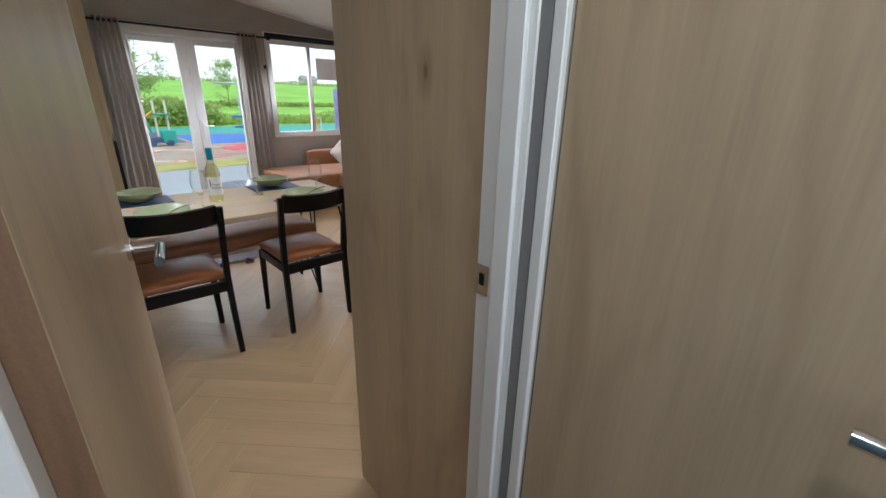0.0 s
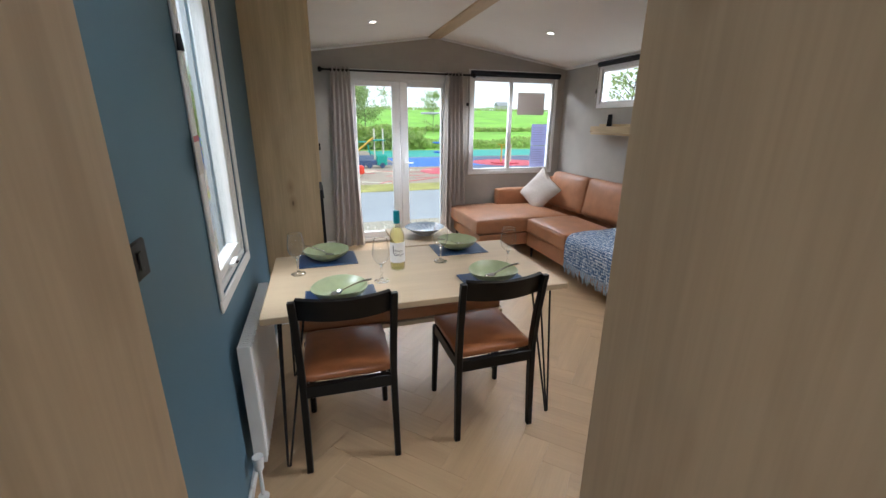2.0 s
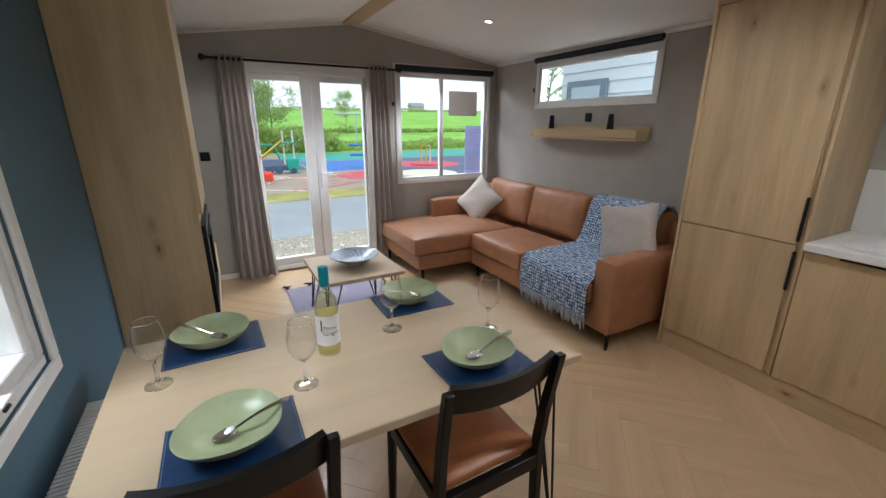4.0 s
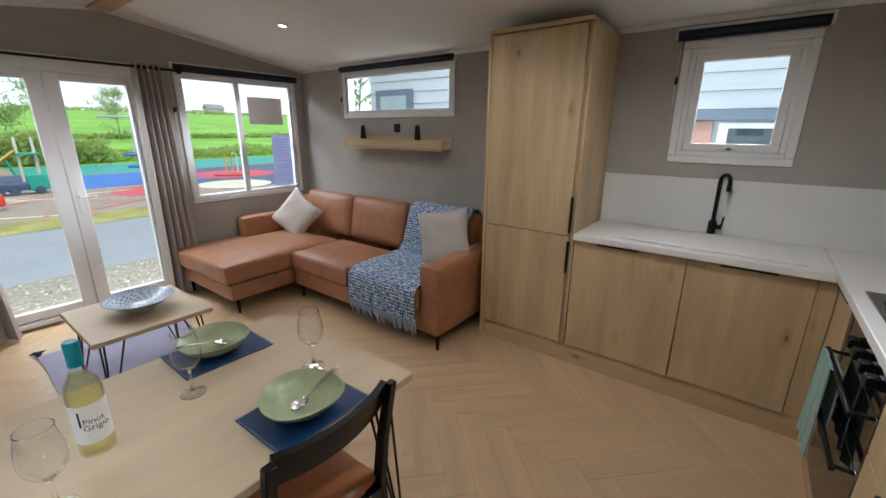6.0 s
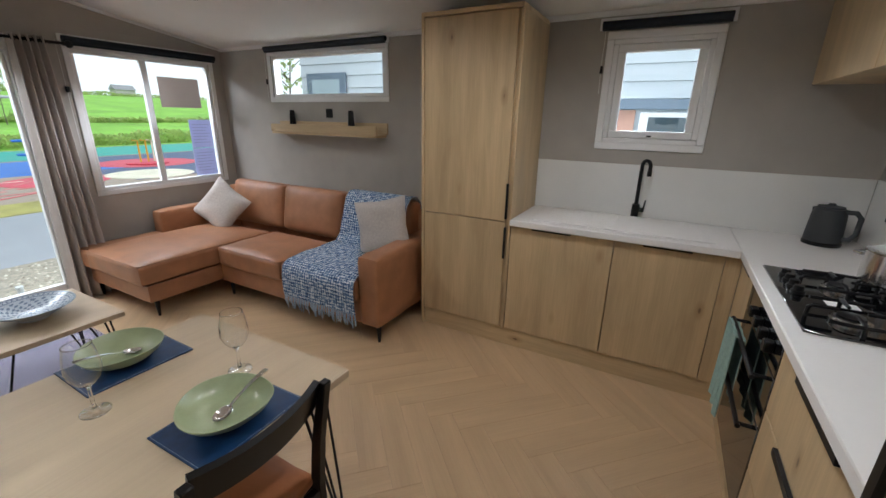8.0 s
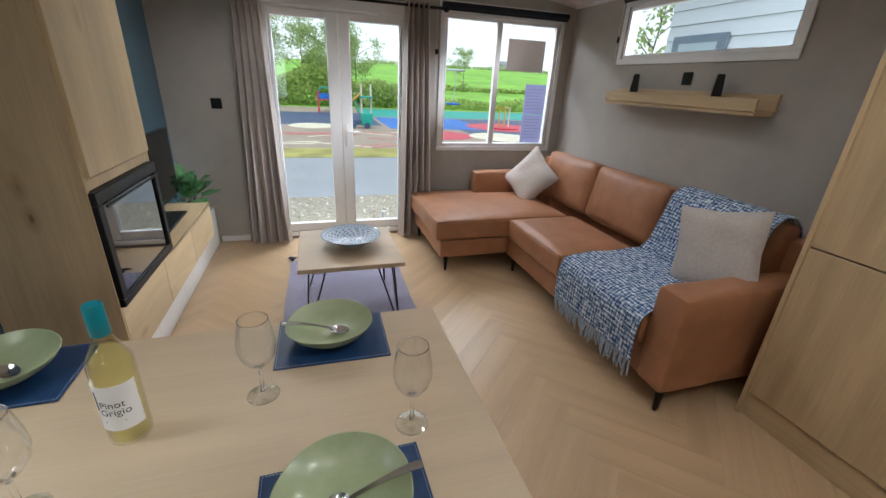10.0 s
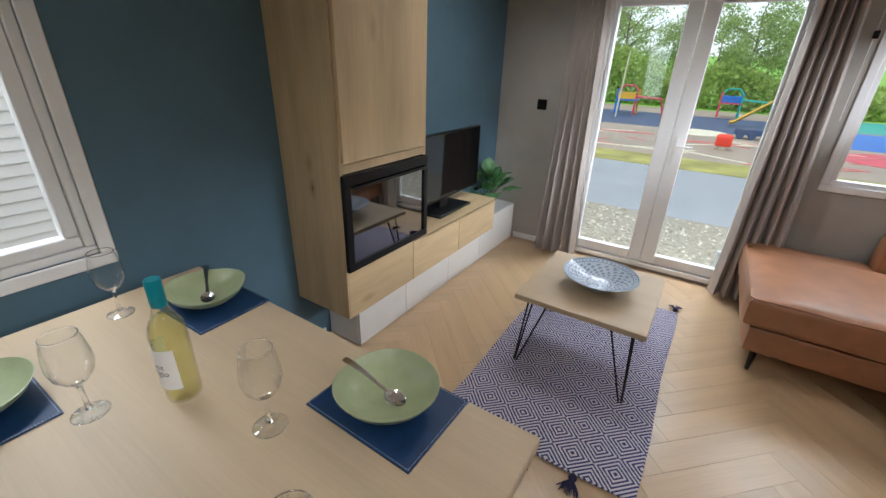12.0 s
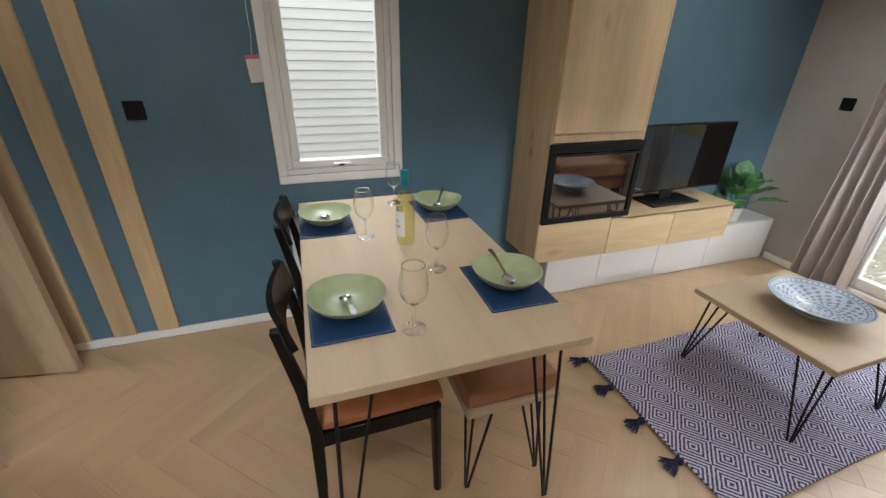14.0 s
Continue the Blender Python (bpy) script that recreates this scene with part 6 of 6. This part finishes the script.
m = thing("play_roundabout", (10.2, 19.0, Z0), "small play roundabout with yellow handrails", "play equipment")
part("turntable", lathe([(0, 0), (0.75, 0), (0.78, 0.05), (0.7, 0.08), (0, 0.08)], 28, (10.2, 19.0, Z0)), P_RED, m)
for dx in (-0.25, 0.05, 0.3):
    part("handrail", tube([(10.2 + dx, 19.0, Z0 + 0.08), (10.2 + dx, 19.0, 0.38), (10.2 + dx - 0.2, 19.0, 0.40)], 0.035, 8), P_YELLOW if dx < 0.2 else P_WHITE, m)
m = thing("play_slide", (3.0, 22.5, Z0), "yellow play slide beside a steel climbing frame", "slide")
part("chute", sheet(lambda u, v: (3.55 - 1.5 * u, 22.3 + 0.45 * v, 0.55 - 1.1 * min(1, u * 1.08) + 0.10 * (2 * v - 1) ** 2 + 0.03 * (u > 0.9)), 14, 6, 0.03), P_YELLOW, m)
for x in (3.6, 4.1):
    part("post", tube([(x, 22.5, Z0), (x, 22.5, 1.15)], 0.05, 8), P_WHITE, m)
part("platform", box(3.5, 4.2, 22.2, 22.9, 0.48, 0.54, 0.01), P_TEAL, m)
m = thing("toy_truck", (2.8, 18.3, Z0), "teal playground truck with dark wheels", "play equipment")
part("cab", pad(3.1, 3.6, 18.0, 18.5, Z0 + 0.10, Z0 + 0.62, 0.05, 0.0, 4), P_TEAL, m)
part("bed", pad(2.2, 3.1, 18.0, 18.5, Z0 + 0.14, Z0 + 0.36, 0.04, 0.0, 4), P_DARK, m)
for x in (2.4, 2.75, 3.35):
    part("wheel", tube([(x, 17.97, Z0 + 0.12), (x, 18.53, Z0 + 0.12)], 0.12, 16), P_DARK, m)
m = thing("red_play_box", (1.93, 15.0, Z0), "small red play seat on a white foot", "play equipment")
part("seat", pad(1.72, 2.14, 14.8, 15.2, Z0 + 0.10, Z0 + 0.42, 0.06, 0.02, 5), paint("bright_red", (0.75, 0.05, 0.02)), m)
part("foot", tube([(1.93, 15.0, Z0), (1.93, 15.0, Z0 + 0.1)], 0.12, 12), P_WHITE, m)
for bx, by, cols in ((-3.0, 23.6, (P_BLUE, P_RED, P_YELLOW)), (1.5, 26.2, (P_RED, P_TEAL, P_BLUE)), (-6.2, 22.6, (P_RED, P_BLUE, P_TEAL))):
    m = thing("climbing_frame", (bx, by, Z0), "brightly painted climbing frame on the play area", "play equipment", "climbing frames")
    for i, (dx, dy) in enumerate(((0, 0), (0.9, 0), (0.9, 0.9), (0, 0.9))):
        part("post", tube([(bx + dx, by + dy, Z0), (bx + dx, by + dy, 0.62 - 0.14 * (i % 2))], 0.05, 8), cols[i % 3], m)
    part("deck", box(bx - 0.05, bx + 0.95, by - 0.05, by + 0.95, 0.08, 0.14, 0.01), cols[0], m)
    part("arch", tube([(bx, by + 0.45, 0.5), (bx + 0.2, by + 0.45, 0.78), (bx + 0.7, by + 0.45, 0.78), (bx + 0.9, by + 0.45, 0.5)], 0.05, 8), cols[1], m)
    part("panel", box(bx, bx + 0.9, by - 0.03, by, 0.15, 0.48, 0.01), cols[2], m)
    part("bench_rail", tube([(bx + 0.9, by, 0.3), (bx + 2.1, by - 0.2, 0.25), (bx + 2.3, by - 0.2, Z0)], 0.05, 8), cols[1], m)
m = thing("flag_pole", (-2.6, 22.0, Z0), "thin white pole in the play area", "pole")
part("pole", tube([(-2.6, 22.0, Z0), (-2.5, 22.0, 2.3)], [0.035, 0.025], 8), P_WHITE, m)

# trees and hedges


def leaf_material(name, a, b):
    m = bpy.data.materials.new(name)
    m.use_nodes = True
    n, l = m.node_tree.nodes, m.node_tree.links
    g, r = n.new("ShaderNodeNewGeometry"), n.new("ShaderNodeValToRGB")
    r.color_ramp.elements[0].color, r.color_ramp.elements[1].color = (*a, 1), (*b, 1)
    l.new(g.outputs["Random Per Island"], r.inputs[0])
    p = n["Principled BSDF"]
    l.new(r.outputs[0], p.inputs["Base Color"])
    p.inputs["Roughness"].default_value = 0.6
    tl, mx = n.new("ShaderNodeBsdfTranslucent"), n.new("ShaderNodeMixShader")
    l.new(r.outputs[0], tl.inputs["Color"])
    mx.inputs[0].default_value = 0.6
    l.new(p.outputs[0], mx.inputs[1])
    l.new(tl.outputs[0], mx.inputs[2])
    l.new(mx.outputs[0], n["Material Output"].inputs["Surface"])
    return m


LEAF = leaf_material("tree_leaves", (0.28, 0.38, 0.14), (0.52, 0.62, 0.26))
HEDGE = leaf_material("hedge_leaves", (0.30, 0.42, 0.12), (0.56, 0.68, 0.22))
BARK = mat("bark", (0.16, 0.14, 0.11), 0.9, spread=0.3, grain=(8, 8, 2), bump=0.6)


def leaves(points, size, rnd):
    verts, faces = [], []
    for p in points:
        s = size * rnd.uniform(0.6, 1.3)
        a = Vector((rnd.gauss(0, 1), rnd.gauss(0, 1), rnd.gauss(0, 1))).normalized()
        b = a.orthogonal().normalized()
        b.rotate(Matrix.Rotation(rnd.uniform(0, 6.3), 3, a))
        c = a.cross(b)
        k = len(verts)
        p = Vector(p)
        verts += [p + b * s, p + c * s * 0.5 + a * s * 0.15, p - b * s, p - c * s * 0.5 + a * s * 0.15]
        faces.append((k, k + 1, k + 2, k + 3))
    return verts, faces


def leaf_part(name, points, size, rnd, material, parent, label=""):
    v, f = leaves(points, size, rnd)
    me = bpy.data.meshes.new(name)
    me.from_pydata(v, [], f)
    me.materials.append(material)
    ob = new(name, me)
    ob.parent = parent
    return tagged(ob, label)


def tree(seed, h, spread, dense):
    r = random.Random(seed)
    t = thing("tree", (0, 0, 0), "tall airy broadleaf tree behind the play area", "tree", "trees behind the play area")
    bm = bmesh.new()
    trunk = [Vector((0.02 * h * r.uniform(-1, 1) * k, 0.02 * h * r.uniform(-1, 1) * k, h * k * 0.88)) for k in (0, 0.2, 0.4, 0.6, 0.8, 1.0)]
    tube(trunk, [0.010 * h, 0.008 * h, 0.006 * h, 0.005 * h, 0.004 * h, 0.0015 * h], 8, bm)
    pts = []
    for i in range(20):
        k = r.uniform(0.10, 0.97)
        j = min(4, int(k * 5))
        base = trunk[j].lerp(trunk[j + 1], k * 5 - j)
        a = r.uniform(0, 6.3)
        L = spread * (1.05 - 0.65 * abs(k - 0.45) * 1.6) * r.uniform(0.6, 1.1)
        tip = base + Vector((math.cos(a) * L, math.sin(a) * L, L * r.uniform(0.3, 0.8)))
        mid = base.lerp(tip, 0.5) + Vector((0, 0, 0.08 * L))
        tube([base, mid, tip], [0.004 * h, 0.0025 * h, 0.001 * h], 5, bm)
        for c in range(dense):
            q = base.lerp(tip, r.uniform(0.4, 1.1)) + Vector((r.gauss(0, 0.22), r.gauss(0, 0.22), r.gauss(0, 0.2))) * L * 0.7
            for s in range(26):
                pts.append(q + Vector((r.gauss(0, 0.22), r.gauss(0, 0.22), r.gauss(0, 0.16))))
    part("trunk", bm, BARK, t)
    leaf_part("crown", pts, 0.085, r, LEAF, t, "airy green crown")
    return t


t1, t2, t3 = tree(1, 7.5, 2.2, 11), tree(2, 6.0, 2.2, 6), tree(3, 8.5, 2.8, 10)
t1.matrix_basis, t2.matrix_basis, t3.matrix_basis = pose(2.4, 33.5, GROUND), pose(17.6, 60, ground_z(60)), pose(-5.2, 34.5, GROUND)
for o, x, y, a, s in ((t1, 0.6, 36, 70, 1.0), (t1, 4.6, 35, 160, 0.9), (t2, 22.8, 61, 50, 1.0), (t3, -9.5, 36, 90, 1.0), (t3, -14, 38, 200, 1.1), (t1, -2.2, 37, 300, 0.95),
                      (t3, -19, 40, 40, 1.2), (t1, -7.2, 39, 20, 1.1), (t3, -27, 30, 120, 1.2), (t1, -24, 18, 60, 1.0), (t3, -22, 6, 10, 1.0), (t1, -14, 12, 140, 0.8)):
    c = copy_thing(o, pose(x, y, ground_z(y), 0, 0, a))
    c.scale = (s, s, s)
t4 = tree(5, 4.6, 1.0, 1)
t4.matrix_basis = pose(9.25, 8.8, GROUND)
tagged(t4, "small thinly leaved tree beyond the neighbouring caravan", "tree")
r = random.Random(12)
pts = []
for i in range(17000):
    x = r.uniform(-26, 9)
    top = 1.7 + 1.0 * noise.noise(Vector((x * 0.35, 0, 0))) - max(0, x - 4) * 0.22 + max(0, -1 - x) * 0.28
    pts.append((x, 31.2 + r.random() * 3.5, GROUND + (top - GROUND) * r.random() ** 0.8))
tagged(leaf_part("hedge", pts, 0.20, r, HEDGE, None), "overgrown green hedge behind the play area", "hedge", kind="stuff")
pts = []
for i in range(9000):
    x = r.uniform(8, 60)
    top = 0.15 + 0.35 * noise.noise(Vector((x * 0.3, 4, 0)))
    pts.append((x, 31.5 + r.random() * 2.5, GROUND + (top - GROUND) * r.random()))
tagged(leaf_part("hedge", pts, 0.16, r, HEDGE, None), "low rough hedge along the field edge", "hedge", kind="stuff")
for yy, x0, x1, h, n_ in ((62, -20, 130, 0.9, 6500), (164, 20, 260, 1.6, 6000)):
    pts = []
    for i in range(n_):
        x = r.uniform(x0, x1)
        top = h * (0.6 + 0.9 * max(0, noise.noise(Vector((x * 0.12, yy, 0)))))
        pts.append((x, yy + r.random() * 2, ground_z(yy) + top * r.random()))
    tagged(leaf_part("hedge", pts, 0.4, r, HEDGE, None), "far hedgerow across the green field", "hedge", kind="stuff")
hs = thing("farmhouse", (79, 168, 6.3), "far off farmhouse on the horizon", "house")
part("wall", box(76, 82, 166, 170, 6.0, 8.6, 0.02), paint("render_wall", (0.5, 0.47, 0.43)), hs)
bm = bmesh.new()
vv = [bm.verts.new(p) for p in ((75.7, 165.7, 8.6), (82.3, 165.7, 8.6), (82.3, 170.3, 8.6), (75.7, 170.3, 8.6), (75.7, 168, 10.2), (82.3, 168, 10.2))]
for f in ((0, 1, 5, 4), (2, 3, 4, 5), (0, 4, 3), (1, 2, 5), (0, 3, 2, 1)):
    bm.faces.new([vv[i] for i in f])
part("roof", bm, paint("slate_roof", (0.27, 0.27, 0.28)), hs)

# neighbouring caravans
CLAD = mat("cream_cladding", (0.50, 0.54, 0.57), 0.5, spread=0.03, grain=(1, 1, 1), fine=(40, 40, 40), bump=0.05)
CLAD_WARM = mat("warm_cream_cladding", (0.80, 0.735, 0.685), 0.5, spread=0.05, grain=(1, 1, 1), fine=(40, 40, 40), bump=0.05)
FASCIA = paint("grey_blue_fascia", (0.13, 0.17, 0.22), 0.4)
nb = thing("neighbour_caravan", (7.6, -1.0, GROUND), "cream clad neighbouring caravan with grey trim", "caravan")
part("wall", box(6.64, 10.0, -9.0, 5.55, GROUND, 3.0, 0), CLAD, nb)


def board(z, pitch, x0, y0, y1, s):
    bm = bmesh.new()
    a = [bm.verts.new((x0 + s * dx, y, z + dz)) for y in (y0, y1) for dx, dz in ((0, 0), (-0.030, 0.004), (-0.008, pitch - 0.004), (0, pitch - 0.004))]
    for f in ((0, 1, 5, 4), (1, 2, 6, 5), (2, 3, 7, 6), (3, 0, 4, 7), (0, 3, 2, 1), (4, 5, 6, 7)):
        bm.faces.new([a[i] for i in f])
    return bm


for i in range(6):
    part("cladding_board", board(1.80 + i * 0.205, 0.205, 6.638, -9.0, 5.55, 1), CLAD, nb)
for i in range(11):
    part("cladding_board", board(GROUND + i * 0.205, 0.205, 6.638, -9.0, -1.4, 1), CLAD, nb)
part("fascia", box(6.56, 6.637, -9.0, 2.2, 1.672, 1.795, 0.004), FASCIA, nb)
part("brick_panel", box(6.60, 6.637, -0.34, 1.4, 0.2, 1.665, 0.002), paint("brick_red", (0.45, 0.26, 0.20), 0.9), nb)
w = part("window_frame", box(6.59, 6.636, -1.30, -0.40, 1.0, 1.64, 0.004), UPVC, nb)
part("pane", box(6.58, 6.589, -1.24, -0.50, 1.06, 1.58, 0), plain("dark_pane", (0.05, 0.07, 0.08), 0.05), w)
dr = part("door", box(6.56, 6.60, 4.42, 5.36, 0.0, 2.26, 0.006), FASCIA, nb, "grey framed glazed door")
part("pane", box(6.553, 6.559, 4.56, 5.22, 0.3, 2.15, 0), plain("pale_pane", (0.35, 0.42, 0.46), 0.05), dr)
part("roof", box(6.45, 10.1, -9.1, 5.65, 3.03, 3.12, 0.01), FASCIA, nb)
nb = thing("neighbour_caravan", (-4.6, -1.0, GROUND), "cream clad neighbouring caravan close to the dining window", "caravan")
part("wall", box(-7.0, -3.64, -8.0, 3.2, GROUND, 2.9, 0), CLAD, nb)
for i in range(31):
    part("cladding_board", board(GROUND + i * 0.113, 0.113, -3.638, -8.0, 3.2, -1), CLAD_WARM, nb)
part("roof", box(-7.1, -3.5, -8.1, 3.3, 2.93, 3.02, 0.01), FASCIA, nb)

# outer skin and skirt of this caravan
X0, X1o, Y0, Y1o = -T, W + T, HALL - 0.06, G + T
wall_x("wall_skin_left", X0 - 0.022, X0 - 0.002, Y0, Y1o, -0.12, 2.14, [LWIN], CLAD, "cream outer cladding of the caravan's side")
wall_x("wall_skin_right", X1o + 0.002, X1o + 0.022, Y0, Y1o, -0.12, 2.14, [RWIN, KWIN], CLAD, "cream outer cladding of the caravan's side")
wall_y("wall_skin_gable", Y1o + 0.002, Y1o + 0.022, X0, X1o, -0.12, 2.14, [GWIN, (FDOOR[0], FDOOR[1], -0.02, FDOOR[3])], CLAD, "cream outer cladding of the glazed gable")
for nm, c in (("wall_skirt_left", (X0, X0 + 0.05, Y0, Y1o)), ("wall_skirt_right", (X1o - 0.05, X1o, Y0, Y1o)), ("wall_skirt_gable", (X0 + 0.051, X1o - 0.051, Y1o - 0.05, Y1o)), ("wall_skirt_end", (X0 + 0.051, X1o - 0.051, Y0, Y0 + 0.05))):
    setting(nm, box(c[0], c[1], c[2], c[3], GROUND, -0.122, 0.004), FASCIA, "dark skirt below the caravan floor", "skirt")

# ---- floor planks ----


def clip(poly, x0, x1, y0, y1):
    for axis, lim, sgn in ((0, x0, 1), (0, x1, -1), (1, y0, 1), (1, y1, -1)):
        out = []
        for i, p in enumerate(poly):
            q = poly[(i + 1) % len(poly)]
            dp, dq = sgn * (p[axis] - lim), sgn * (q[axis] - lim)
            if dp >= 0:
                out.append(p)
            if (dp >= 0) != (dq >= 0):
                k = dp / (dp - dq)
                out.append((p[0] + k * (q[0] - p[0]), p[1] + k * (q[1] - p[1])))
        poly = out
        if len(poly) < 3:
            return []
    return poly


def plank_mesh(poly, a):
    """A thin plank from its outline, in its own turned frame, edges eased."""
    bm = bmesh.new()
    c, s = math.cos(-a), math.sin(-a)
    loc = [(x * c - y * s, x * s + y * c) for x, y in poly]
    lo = [bm.verts.new((x, y, -0.0018)) for x, y in loc]
    cx, cy = sum(p[0] for p in loc) / len(loc), sum(p[1] for p in loc) / len(loc)
    hi = [bm.verts.new((x - 0.0007 * (1 if x > cx else -1), y - 0.0007 * (1 if y > cy else -1), 0.0)) for x, y in loc]
    mi = [bm.verts.new((x, y, -0.0009)) for x, y in loc]
    n = len(loc)
    bm.faces.new(hi)
    for r0, r1 in ((lo, mi), (mi, hi)):
        for i in range(n):
            bm.faces.new((r0[i], r0[(i + 1) % n], r1[(i + 1) % n], r1[i]))
    bmesh.ops.recalc_face_normals(bm, faces=bm.faces)
    me = bpy.data.meshes.new("plank")
    bm.to_mesh(me)
    bm.free()
    me.materials.append(PLANK)
    return me


PL, PW, GAP = 0.65, 0.13, 0.0002
whole = {}
hall_bits = bmesh.new()
for k in range(-60, 90):
    for q in range(-6, 8):
        for up in (0, 1):
            u0, v0 = (k * PW + 2 * PL * q, k * PW) if not up else (k * PW + PL + 2 * PL * q, k * PW + PW - PL)
            du, dv = (PL, PW) if not up else (PW, PL)
            rect = [(u0 + GAP, v0 + GAP), (u0 + du - GAP, v0 + GAP), (u0 + du - GAP, v0 + dv - GAP), (u0 + GAP, v0 + dv - GAP)]
            r2 = math.sqrt(0.5)
            poly = [((u - v) * r2 + 1.8, (u + v) * r2 - 1.0) for u, v in rect]
            a = math.pi / 4 + (math.pi / 2 if up else 0)
            full = clip(poly, 0.0, W, BACK, G)
            bit = clip(poly, 0.0, HALLX, HALL, BACK)
            if bit:
                me = plank_mesh(bit, 0.0)
                hall_bits.from_mesh(me)
                bpy.data.meshes.remove(me)
            if len(full) < 3:
                continue
            cx, cy = sum(p[0] for p in full) / len(full), sum(p[1] for p in full) / len(full)
            if len(full) == 4 and abs(math.dist(full[0], full[2]) - math.dist(poly[0], poly[2])) < 1e-6:
                me = whole.get(up)
                if me is None:
                    me = whole[up] = plank_mesh([(x - cx, y - cy) for x, y in full], a)
            else:
                me = plank_mesh([(x - cx, y - cy) for x, y in full], a)
            ob = new("plank", me)
            ob.parent = floor
            ob.matrix_basis = Matrix.Translation((cx, cy, 0)) @ Matrix.Rotation(a, 4, "Z")
tagged(part("hall_planks", hall_bits, PLANK, floor, sharp=80), kind="stuff")
